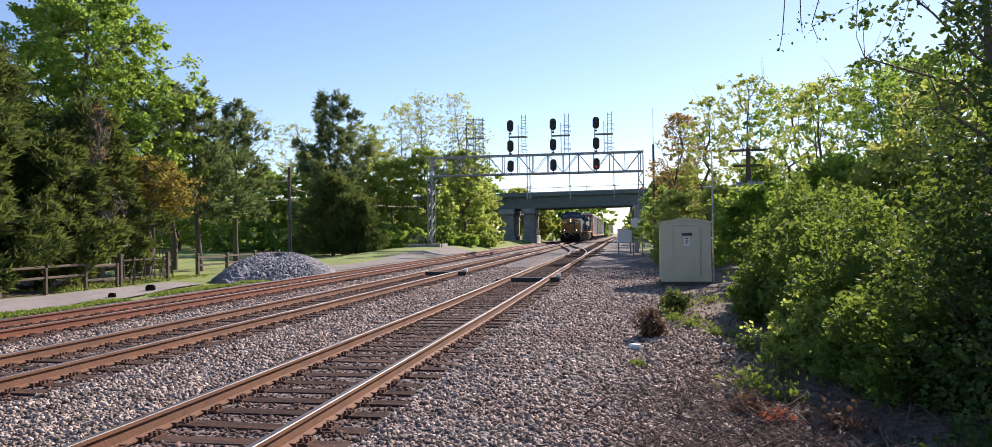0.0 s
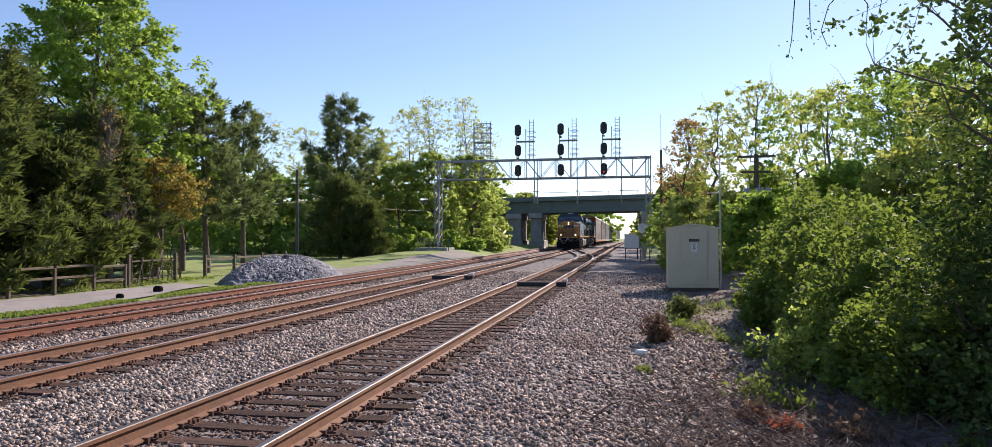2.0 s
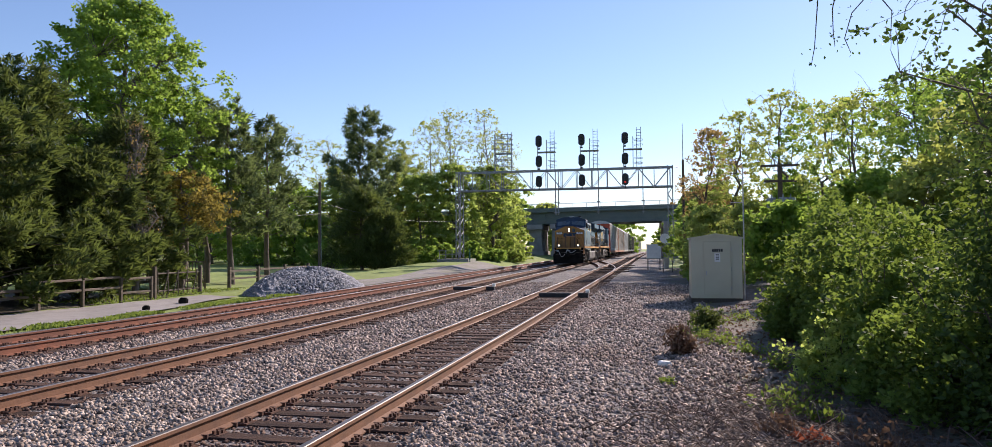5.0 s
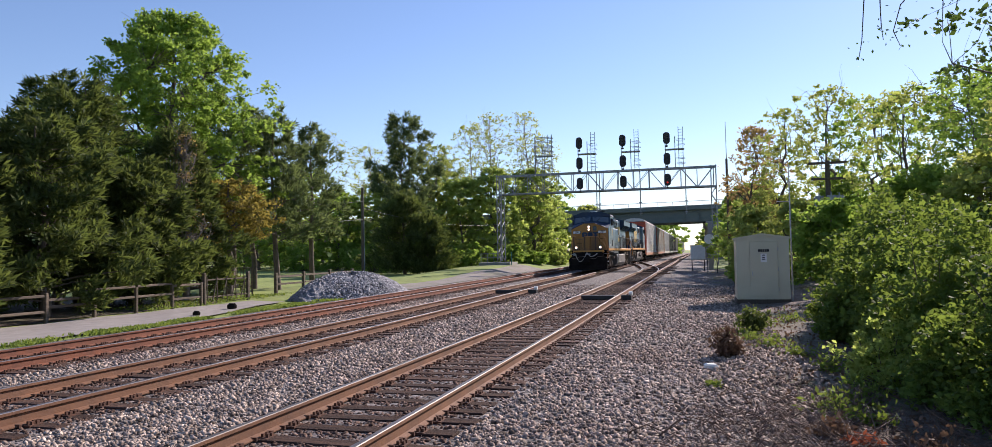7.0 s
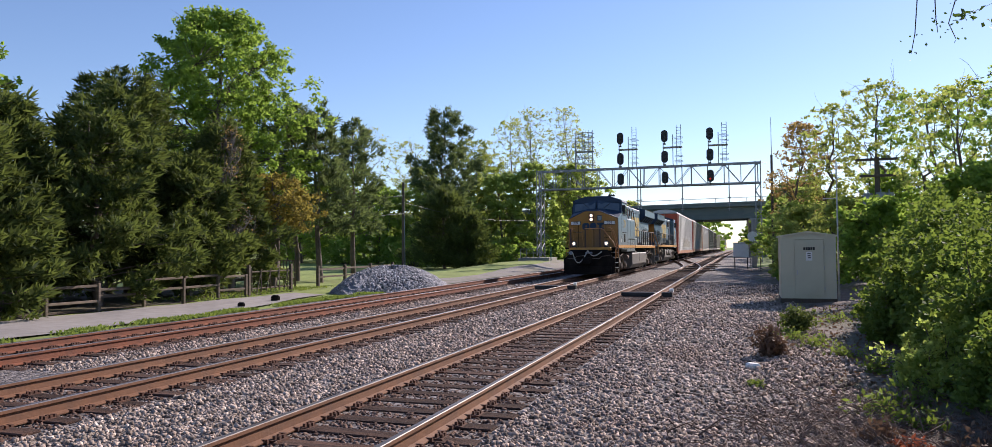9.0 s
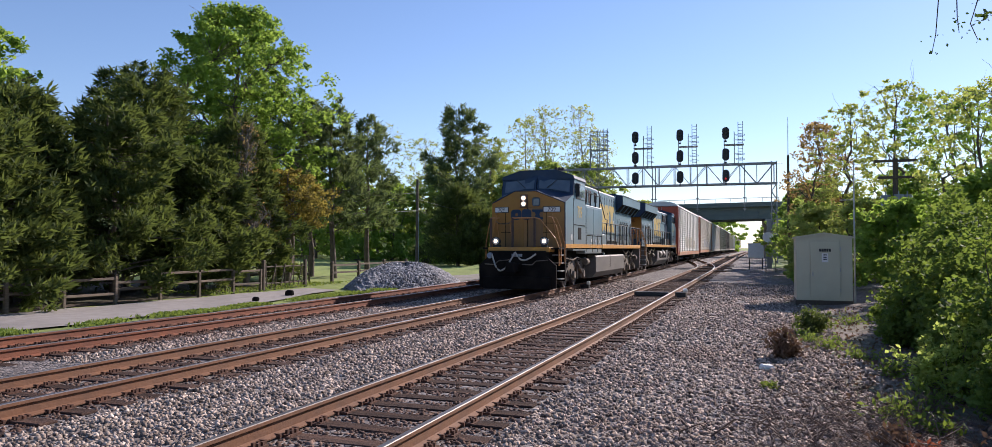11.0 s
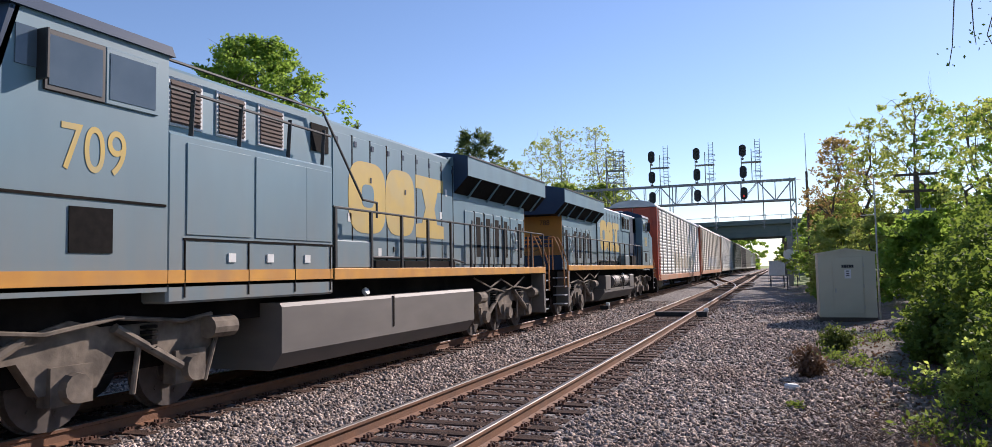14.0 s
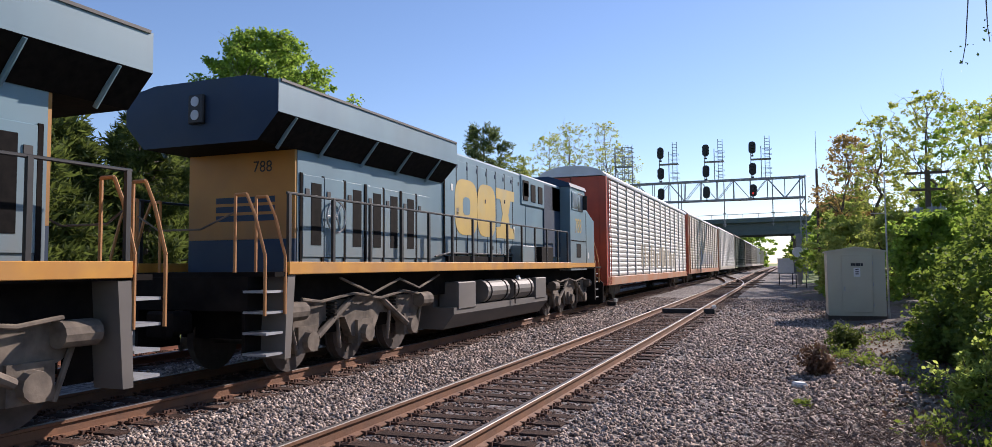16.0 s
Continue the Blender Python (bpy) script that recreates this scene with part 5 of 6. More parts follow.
    # cab
    bm = prism(bmesh.new(), [(1.3, 1.5), (3.45, 1.5), (3.45, 4.45), (1.52, 4.42), (1.3, 3.72)], -1.5, 1.5)
    cab = part("cab", bm, LBODY, t)
    bm = prism(bmesh.new(), [(-1.54, 4.38), (1.54, 4.38), (1.48, 4.52), (0.75, 4.76), (-0.75, 4.76), (-1.48, 4.52)], 1.36, 3.52, "y")
    part("cab_roof", bm, LDARK, cab)
    bm = bmesh.new()
    for s in (-1, 1):
        vs = [bm.verts.new(c) for c in ((s * 0.02, 1.22, 3.95), (s * 0.5, 1.22, 3.93), (s * 1.5, 1.27, 3.72), (s * 1.5, 1.46, 4.42), (s * 0.75, 1.40, 4.72), (s * 0.02, 1.40, 4.72))]
        bm.faces.new(vs)
    r = bmesh.ops.extrude_face_region(bm, geom=bm.faces[:])
    bmesh.ops.translate(bm, verts=[e for e in r["geom"] if isinstance(e, bmesh.types.BMVert)], vec=(0, 0.1, 0))
    bmesh.ops.recalc_face_normals(bm, faces=bm.faces)
    part("cab_front", bm, LDARK, cab)
    for s in (-1, 1):
        bm = bmesh.new()
        vs = [bm.verts.new(c) for c in ((s * 0.10, 1.205, 4.00), (s * 0.52, 1.205, 3.98), (s * 1.36, 1.245, 3.83), (s * 1.36, 1.385, 4.30), (s * 0.10, 1.33, 4.40))]
        bm.faces.new(vs)
        r = bmesh.ops.extrude_face_region(bm, geom=bm.faces[:])
        bmesh.ops.translate(bm, verts=[e for e in r["geom"] if isinstance(e, bmesh.types.BMVert)], vec=(0, 0.012, 0))
        bmesh.ops.recalc_face_normals(bm, faces=bm.faces)
        ws = part("windshield", bm, GLASS, cab)
        part("wiper", rd((s * 0.45, 1.19, 4.02), (s * 0.85, 1.29, 4.35), 0.014), BLACK, ws)
        for y0, y1 in ((1.85, 2.48), (2.58, 3.22)):
            fr = part("window_frame", bx(s * 1.495, y0 - 0.05, 3.60, s * 1.525, y1 + 0.05, 4.24, bevel=0.01), BLACK if y0 < 2 else LBODY, cab)
            part("pane", bx(s * 1.515, y0, 3.66, s * 1.532, y1, 4.18), GLASS, fr)
        part("rear_pane", bx(s * 1.495, 1.50, 3.80, s * 1.515, 1.72, 4.20), GLASS, cab)
        part("mirror", bx(s * 1.5, 1.72, 3.68, s * 1.66, 1.76, 4.2, bevel=0.01), BLACK, cab)
        part("stripe", bx(s * 1.49, 1.303, 1.60, s * 1.513, 3.447, 1.76), LSTRIPE, cab)
        part("panel_seam", bx(s * 1.495, 1.35, 2.52, s * 1.512, 3.42, 2.55), LUNDER, cab)
        part("dark_grille", bx(s * 1.495, 2.12, 1.95, s * 1.513, 2.66, 2.44), GRILLE, cab)
        part("placard", bx(s * 1.495, 0.95, 1.92, s * 1.508, 1.12, 2.14), WHITE, cab)
        writing("number", number, 0.72, pose(s * 1.504, 2.42, 3.04, 90, 0, 90 * s) @ Matrix.Diagonal((0.80, 1, 1, 1)), LLOGO, cab, "pale gold road number")
        part("door_outline", bx(s * 1.495, 1.33, 1.62, s * 1.508, 1.36, 3.6), LUNDER, cab)
    # equipment blister behind the cab
    part("cab_rear_hood", bx(-1.12, 3.453, 1.62, 0.9, 7.0, 3.457), LBODY, t)
    part("recess_panel", bx(-1.16, 3.5, 1.95, -1.122, 5.3, 4.30, bevel=0.01), LDARK, t, "dark blue recessed panel behind the cab")
    for y in (5.5, 6.2, 6.9):
        part("hood_vent", bx(-1.18, y, 3.62, -1.122, y + 0.42, 4.16, bevel=0.01), GRILLE, t)
    part("battery_box", bx(-1.48, 5.4, 1.63, -1.122, 6.6, 2.25, bevel=0.02), GRILLE, t)
    for s in (1,):
        bl = part("equipment_blister", bx(s * 0.9, 3.453, 1.35, s * 1.5, 7.0, 3.46, bevel=0.03), LBODY, t)
        part("stripe", bx(s * 1.49, 3.46, 1.60, s * 1.512, 6.98, 1.76), LSTRIPE, bl)
        part("seam", bx(s * 1.495, 3.7, 2.13, s * 1.51, 7.0, 2.16), LUNDER, bl)
        for y in (3.75, 5.05, 6.25):
            part("access_panel", bx(s * 1.497, y, 2.2, s * 1.514, y + (1.2 if y < 6 else 0.7), 3.36, bevel=0.006), LBODY, bl)
        for y in (3.72, 4.9, 5.95, 6.9):
            part("panel_line", bx(s * 1.497, y, 1.42, s * 1.512, y + 0.02, 2.13), LUNDER, bl)
        for y in (4.5, 5.3, 6.2):
            part("latch", bx(s * 1.5, y, 1.86, s * 1.518, y + 0.14, 1.98), WHITE, bl)
    up = part("upper_hood", bx(-1.16, 3.45, 3.46, 1.16, 7.5, 4.40, bevel=0.05), LBODY, t)
    for s in (-1, 1):
        for y in (3.75, 4.62, 5.5) if s > 0 else ():
            fr = part("louvre_frame", bx(s * 1.155, y, 3.62, s * 1.18, y + 0.62, 4.26, bevel=0.008), STEEL, up)
            part("louvre_back", bx(s * 1.175, y + 0.05, 3.66, s * 1.186, y + 0.57, 4.22), LOUVRE, fr)
            bm = bmesh.new()
            for q in range(9):
                box(bm, s * 1.186, y + 0.05, 3.68 + q * 0.06, s * 1.20, y + 0.57, 3.705 + q * 0.06)
            part("slats", bm, LOUVRE, fr)
        part("vent", bx(s * 1.155, 6.85, 3.75, s * 1.18, 7.35, 4.22), GRILLE, up)
        if s < 0:
            continue
        bm = pipe(bmesh.new(), [(s * 1.46, 3.5, 4.02), (s * 1.46, 7.0, 3.98)], 0.022)
        pipe(bm, [(s * 1.3, 3.5, 4.42), (s * 1.3, 7.0, 4.42), (s * 1.46, 8.0, 3.0), (s * 1.46, 8.5, 2.98), (s * 1.46, 8.5, 2.7)], 0.022)
        for y in (3.9, 4.8, 5.9, 6.8) if s > 0 else ():
            rod(bm, (s * 1.42, y, 3.46), (s * 1.46, y, 4.05), 0.03)
        part("roof_handrail", bm, RAILING, up)
    # long hood
    hood = part("long_hood", bx(-1.12, 7.0, 1.62, 1.12, 12.6, 4.40, bevel=0.06), LBODY, t)
    for s in (-1, 1):
        for k in range(8):
            y = 7.55 + k * 0.64
            part("hood_door", bx(s * 1.118, y, 1.95, s * 1.134, y + 0.61, 4.2, bevel=0.005), LBODY, hood)
            part("door_gap", bx(s * 1.118, y + 0.607, 1.9, s * 1.1375, y + 0.643, 4.22), LUNDER, hood)
        for y, z in ((8.4, 2.05), (9.7, 2.1), (11.0, 2.05), (8.8, 3.4), (10.2, 3.3)):
            part("latch", bx(s * 1.13, y, z, s * 1.15, y + 0.05, z + 0.1), BLACK, hood)
        for y, z in ((8.02, 2.62), (11.9, 2.9), (12.2, 3.45), (9.1, 2.0)):
            part("placard", bx(s * 1.133, y, z, s * 1.14, y + 0.12, z + 0.16), WHITE, hood)
        bm = pipe(bmesh.new(), [(s * 1.16, 7.5, 1.9), (s * 1.16, 8.2, 1.98), (s * 1.16, 12.5, 1.98), (s * 1.16, 13.2, 1.9)], 0.024)
        part("conduit", bm, RAILING, hood)
        for k in range(9):
            part("hinge", bx(s * 1.13, 7.62 + k * 0.62, 4.02, s * 1.146, 7.70 + k * 0.62, 4.12), LDARK, hood)
        part("sand_box", bx(s * 1.122, 7.1, 1.77, s * 1.48, 8.3, 2.25, bevel=0.02), LBODY, hood)
        # plain gold shapes where the side emblem is
        def flat(name, outline, x0, x1, material, label=""):
            o = outline if s > 0 else [(20.15 - u, v) for u, v in outline]
            return part(name, prism(bmesh.new(), o, s * x0, s * x1), material, hood, label)

        def oval(cy, cz, ry, rz):
            return [(cy + ry * math.copysign(abs(math.cos(a)) ** 0.6, math.cos(a)), cz + rz * math.copysign(abs(math.sin(a)) ** 0.6, math.sin(a))) for a in np.linspace(0, 2 * math.pi, 28, endpoint=False)]

        flat("emblem_shape", oval(8.72, 3.11, 0.68, 0.68), 1.132, 1.140, LLOGO, "faded gold emblem shape")
        flat("emblem_slot", oval(8.72, 3.14, 0.22, 0.22), 1.139, 1.1435, LBODY)
        flat("emblem_shape", oval(10.02, 3.11, 0.62, 0.68), 1.132, 1.140, LLOGO, "faded gold emblem shape")
        flat("emblem_shape", [(10.7, 2.43), (12.1, 2.43), (12.1, 2.72), (11.75, 2.75), (11.62, 3.1), (11.8, 3.5), (12.1, 3.5), (12.1, 3.79), (10.7, 3.79), (10.7, 3.5), (11.0, 3.5), (11.18, 3.1), (11.0, 2.75), (10.7, 2.72)], 1.132, 1.140, LLOGO, "faded gold emblem shape")
        part("walkway_duct", bx(s * 1.12, 8.4, 1.70, s * 1.2, 12.6, 1.92), LUNDER, hood)
    # radiator section with wide overhanging wings
    rad = part("radiator_hood", bx(-1.10, 12.6, 1.62, 1.10, 18.05, 3.62), LBODY, t)
    bm = prism(bmesh.new(), [(-1.5, 3.98), (-1.5, 4.46), (-0.9, 4.58), (0.9, 4.58), (1.5, 4.46), (1.5, 3.98), (1.12, 3.58), (-1.12, 3.58)], 12.75, 19.05, "y")
    for f in bm.faces:
        n = f.normal
        f.material_index = 1 if n.z < -0.3 else (2 if abs(n.y) > 0.9 or n.z > 0.3 else 0)
    wing = part("radiator_wing", bm, [LBODY, GRILLE, LDARK], rad, "overhanging radiator wing with dark grilles beneath")
    for s in (-1, 1):
        bm = prism(bmesh.new(), [(12.45, 4.40), (12.75, 4.46), (12.75, 3.58), (12.62, 3.58)], s * 1.0, s * 1.12)
        part("wing_fairing", bm, LBODY, rad)
        for y in (13.6, 14.9, 16.2, 17.5, 18.6):
            part("wing_rib", rd((s * 1.48, y, 3.97), (s * 1.12, y, 3.52), 0.03), LBODY, wing)
        part("wing_edge", bx(s * 1.49, 12.8, 4.44, s * 1.52, 19.0, 4.48), BLACK, wing)
        for k, y in enumerate((13.4, 14.05, 14.75, 15.4, 16.1, 16.75, 17.35)):
            dr = part("filter_door", bx(s * 1.098, y, 1.85, s * 1.122, y + 0.58, 3.2, bevel=0.008), LBODY, rad)
            if k not in (0, 5):
                part("filter_mesh", bx(s * 1.121, y + 0.08, 2.05, s * 1.128, y + 0.36, 3.08), GRILLE, dr, "dark filter mesh")
            part("latch", bx(s * 1.121, y + 0.42, 2.85, s * 1.135, y + 0.52, 2.97), BLACK, dr)
            part("post", bx(s * 1.098, y + 0.585, 1.75, s * 1.118, y + 0.645, 3.22), LUNDER, rad)
        bw = part("brake_wheel", rd((s * 1.15, 17.05, 2.55), (s * 1.17, 17.05, 2.55), 0.05), STEEL, rad)
        bm = bmesh.new()
        for k in range(14):
            a, b = 2 * math.pi * k / 14, 2 * math.pi * (k + 1) / 14
            rod(bm, (s * 1.17, 17.05 + 0.28 * math.cos(a), 2.55 + 0.28 * math.sin(a)), (s * 1.17, 17.05 + 0.28 * math.cos(b), 2.55 + 0.28 * math.sin(b)), 0.016, n=5)
        for k in range(3):
            a = 2 * math.pi * k / 3
            rod(bm, (s * 1.17, 17.05, 2.55), (s * 1.17, 17.05 + 0.28 * math.cos(a), 2.55 + 0.28 * math.sin(a)), 0.014, n=5)
        part("rim", bm, STEEL, bw)
    rear = part("rear_face", bx(-1.09, 18.053, 2.15, 1.09, 18.10, 3.60), LYEL, rad, "faded yellow rear end")
    part("rear_base", bx(-1.09, 18.053, 1.62, 1.09, 18.10, 2.146), LDARK, rad)
    for k in range(3):
        part("emblem_bar", bx(-0.7, 18.101, 2.45 + 0.15 * k, 0.5, 18.107, 2.55 + 0.15 * k), LDARK, rear)
    writing("number", number, 0.26, pose(-0.45, 18.104, 3.33, 90, 0, 180), BLACK, rear)
    rl = part("rear_lamp_box", bx(-0.15, 19.053, 3.9, 0.15, 19.13, 4.35, bevel=0.02), BLACK, rad)
    for z in (4.24, 4.03):
        part("lamp", rd((0, 19.13, z), (0, 19.14, z), 0.08, n=12), STEEL, rl)
    for y in (8.3, 10.6):
        part("exhaust" if y > 9 else "roof_vent", bx(-0.4, y, 4.40, 0.4, y + 1.1, 4.55, bevel=0.04), LUNDER, hood)
    part("roof_aerial", bx(-0.3, 2.2, 4.755, 0.3, 2.8, 4.85, bevel=0.04), WHITE, cab)
    bm = bmesh.new()
    for k in range(3):
        rod(bm, (0.75 + 0.12 * k, 1.9, 4.8), (0.75 + 0.12 * k, 1.45 + 0.05 * k, 4.8), 0.05, 0.07)
    part("horn", bm, BLACK, cab)
    # walkway railings
    for s in (-1, 1):
        rl = part("side_railing", pipe(bmesh.new(), [(s * 1.47, 7.05 if s > 0 else 3.7, 2.80), (s * 1.47, 18.8, 2.80)], 0.022), RAILING, t)
        for y in np.linspace(7.1 if s > 0 else 3.75, 18.75, 11 if s > 0 else 14):
            part("stanchion", bx(s * 1.45, y - 0.03, 1.62, s * 1.50, y + 0.03, 2.80), RAILING, rl)
    # front porch, pilot, steps, couplers
    an = part("anticlimber", bx(-1.2, -1.15, 1.45, 1.2, -0.45, 1.63, bevel=0.02), LSTRIPE, t, "yellow front porch edge")
    bm = prism(bmesh.new(), [(-1.48, 0.14), (-1.1, 0.08), (1.1, 0.08), (1.48, 0.14), (1.50, 0.95), (1.1, 1.3), (1.1, 1.5), (-1.1, 1.5), (-1.1, 1.3), (-1.50, 0.95)], -1.32, -1.22, "y")
    part("snow_plow", bm, LUNDER, t, "black snow plow pilot")
    part("pilot_core", bx(-1.15, -1.22, 0.5, 1.15, -0.6, 1.45), LUNDER, t)
    part("plow_lip", bx(-1.3, -1.42, 0.08, 1.3, -1.325, 0.55, bevel=0.03), LUNDER, t)
    for y0, sg in ((-1.3, -1), (19.25, 1)):
        bm = bx(-0.17, min(y0, y0 + sg * 0.55), 0.72, 0.17, max(y0, y0 + sg * 0.55), 1.05, bevel=0.05)
        box(bm, -0.25, y0 + sg * 0.55 - 0.1, 0.68, 0.12, y0 + sg * 0.55 + 0.1, 1.08, bevel=0.04)
        part("coupler", bm, LUNDER, t)
    for ends in (((-0.95, 1.35), (-0.05, 1.45), 0.62), ((-0.05, 1.45), (0.75, 1.38), 0.26)):
        (xa, za), (xb, zb), sag = ends
        pts = [(xa + (xb - xa) * q, -1.40 - 0.12 * math.sin(math.pi * q), za + (zb - za) * q - sag * 4 * q * (1 - q) * (1.3 - 0.6 * q)) for q in np.linspace(0, 1, 15)]
        hose = Wood()
        hose.limb(pts, 0.032, 0.032, 8)
        tagged(raw("air_hose", hose.v, hose.f, HOSE, t, True), "pale air hose looped on the pilot")
    for xq in (-0.75, 0.7):
        part("uncoupling_lever", pipe(bmesh.new(), [(xq - 0.5, -1.36, 1.0), (xq - 0.1, -1.4, 0.98), (xq + 0.05, -1.4, 1.12), (xq + 0.5, -1.36, 1.16)], 0.018), LTRUCK, t)
    part("plow_plate", bx(-0.2, -1.36, 1.28, 0.2, -1.325, 1.38), GREYBOX, t)
    part("marker_lamp", rd((-1.05, -1.4, 1.32), (-1.05, -1.28, 1.32), 0.11, n=14), GREYBOX, t, "round blue grey lamp on the pilot")
    for s in (-1, 1):
        dl = part("ditch_light", rd((s * 0.95, -1.0, 1.86), (s * 0.95, -0.72, 1.86), 0.17, 0.12, 14), BLACK, t)
        part("lamp", rd((s * 0.95, -1.02, 1.86), (s * 0.95, -1.0, 1.86), 0.075, n=16), HEADLAMP, dl, "lit ditch light")
        part("lens_ring", rd((s * 0.95, -1.012, 1.86), (s * 0.95, -1.0, 1.86), 0.135, n=16), STEEL, dl)
        part("stand", bx(s * 0.95 - 0.12, -0.98, 1.63, s * 0.95 + 0.12, -0.72, 1.72), BLACK, dl)
        # front corner steps
        st = part("step_well", bx(s * 1.0, -0.55, 0.42, s * 1.06, 0.25, 1.55), LUNDER, t)
        part("step_side", prism(bmesh.new(), [(-0.02, 1.62), (0.22, 1.62), (0.12, 0.35), (-0.02, 0.35)], s * 1.06, s * 1.5), LUNDER, st)
        for z in (0.42, 0.72, 1.02, 1.32):
            part("tread", bx(s * 1.06, -0.5, z, s * 1.48, -0.02, z + 0.035), STEEL, st)
        for q in (0.0, -0.55):
            pts = [(s * 1.49, q - 0.05, 1.0), (s * 1.49, q - 0.05, 1.75), (s * 1.35, q - 0.15, 2.35), (s * 1.2, q - 0.25, 2.75), (s * 1.05, q - 0.3, 2.76)]
            part("step_handrail", pipe(bmesh.new(), pts, 0.022), RAILY, st, "orange step handrail")
        # rear steps and end rails
        rs_ = part("step_well", bx(s * 1.0, 18.35, 0.42, s * 1.06, 19.2, 1.55), LUNDER, t)
        part("step_side", prism(bmesh.new(), [(18.62, 1.62), (18.80, 1.62), (18.86, 0.35), (18.72, 0.35)], s * 1.06, s * 1.5), LTANK, rs_)
        for z in (0.42, 0.72, 1.02, 1.32):
            part("tread", bx(s * 1.06, 18.88, z, s * 1.48, 19.25, z + 0.035), STEEL, rs_)
        for q in (18.85, 19.3):
            pts = [(s * 1.49, q, 1.0), (s * 1.49, q, 1.85), (s * 1.30, q, 2.45), (s * 1.15, q, 2.75), (s * 0.95, q, 2.75), (s * 0.95, q, 1.62)]
            part("step_handrail", pipe(bmesh.new(), pts, 0.024), RAILY, rs_, "orange step handrail")
    for xa, xb in ((-1.15, -0.95), (-0.28, 0.62)):
        part("front_rail", pipe(bmesh.new(), [(xa, -1.05, 2.72), (xb, -1.05, 2.72)], 0.028), RAILY, t, "orange front handrail")
    for xa in (-1.12, -0.26, 0.6):
        part("rail_post", bx(xa - 0.04, -1.08, 1.62, xa + 0.04, -1.03, 2.72), LOUVRE, t, "rusty front rail post")
    chain = Wood()
    chain.limb([(-0.95 + 0.67 * q / 8, -1.05, 2.62 - 0.5 * (q / 8) * (1 - q / 8)) for q in range(9)], 0.014, 0.014, 6)
    raw("gate_chain", chain.v, chain.f, LTRUCK, t, True)
    part("front_rail", pipe(bmesh.new(), [(0.62, -1.05, 2.72), (0.78, -1.0, 2.68), (1.30, -0.7, 1.95), (1.42, -0.62, 1.6), (1.42, -0.62, 0.95)], 0.024), RAILY, t, "orange front handrail")
    part("chain_rail", pipe(bmesh.new(), [(-0.95, 19.3, 2.5), (-0.4, 19.4, 2.25), (0.4, 19.4, 2.25), (0.95, 19.3, 2.5)], 0.015), LTRUCK, t)
    # fuel tank
    bm = prism(bmesh.new(), [(-1.46, 1.26), (-1.5, 1.2), (-1.5, 0.52), (-1.3, 0.26), (1.3, 0.26), (1.5, 0.52), (1.5, 1.2), (1.46, 1.26)], 5.65, 13.0, "y")
    if not tanks:
        ft = part("fuel_tank", bm, LTANK, t, "dusty grey brown fuel tank")
    else:
        bm.free()
        bm = prism(bmesh.new(), [(-1.42, 0.75), (-1.42, 0.6), (-1.15, 0.26), (1.15, 0.26), (1.42, 0.6), (1.42, 0.75)], 5.9, 12.8, "y")
        box(bm, -0.9, 5.9, 0.75, 0.9, 12.8, 1.3)
        ft = part("fuel_tank", bm, LTANK, t, "dusty fuel tank below two air reservoirs")
        for s in (-1, 1):
            for y0 in (7.3, 9.3):
                rsv = part("air_reservoir", rd((s * 1.18, y0, 1.05), (s * 1.18, y0 + 1.55, 1.05), 0.29, n=16), LTANK, ft, "pale cylindrical air reservoir")
                for q in (0.2, 1.3):
                    part("strap", rd((s * 1.18, y0 + q, 1.05), (s * 1.18, y0 + q + 0.05, 1.05), 0.305, n=16), LUNDER, rsv)
            for y0 in (6.1, 11.6):
                part("side_box", bx(s * 0.95, y0, 0.7, s * 1.45, y0 + 1.0, 1.32, bevel=0.02), LTANK, ft)
    for s in (-1, 1):
        part("tank_rib", bx(s * 1.49, 9.0, 0.66, s * 1.512, 9.05, 1.24), LUNDER, ft)
        part("gauge", rd((s * 1.3, 8.3, 1.33), (s * 1.36, 8.3, 1.36), 0.07, n=14), WHITE, ft)
        bm = pipe(bmesh.new(), [(s * 1.35, 13.4, 1.5), (s * 1.38, 14.4, 1.25), (s * 1.38, 15.2, 1.45), (s * 1.38, 16.2, 1.2), (s * 1.35, 17.2, 1.5)], 0.025)
        part("safety_chain", bm, LTRUCK, t)
    loco_truck(t, 2.45)
    loco_truck(t, 16.15)
    sets = [wheelset(t, y) for y in (0.73, 2.45, 4.17, 14.43, 16.15, 17.87)]
    return t, sets


loco_1, sets_1 = locomotive("709", "blue grey diesel locomotive with a yellow nose and lit headlights")
loco_2, sets_2 = locomotive("788", "blue grey diesel locomotive coupled backwards with a yellow end", True)


RACK_W, RACK_L, RACK_H = 1.5, 26.3, 5.32


def rack_panel(n=20):
    """One pressed side panel, 1.95 m long, with horizontal corrugations."""
    v, f = [], []
    h = 4.12 / n
    for k in range(n):
        z = k * h
        for x, q in ((0, 0), (0.028, 0.2), (0.028, 0.65), (0, 0.85)):
            v += [(x, 0.0, z + h * q), (x, 1.93, z + h * q)]
    v += [(0, 0.0, n * h), (0, 1.93, n * h)]
    f = [(2 * k, 2 * k + 1, 2 * k + 3, 2 * k + 2) for k in range(4 * n)]
    return v, f


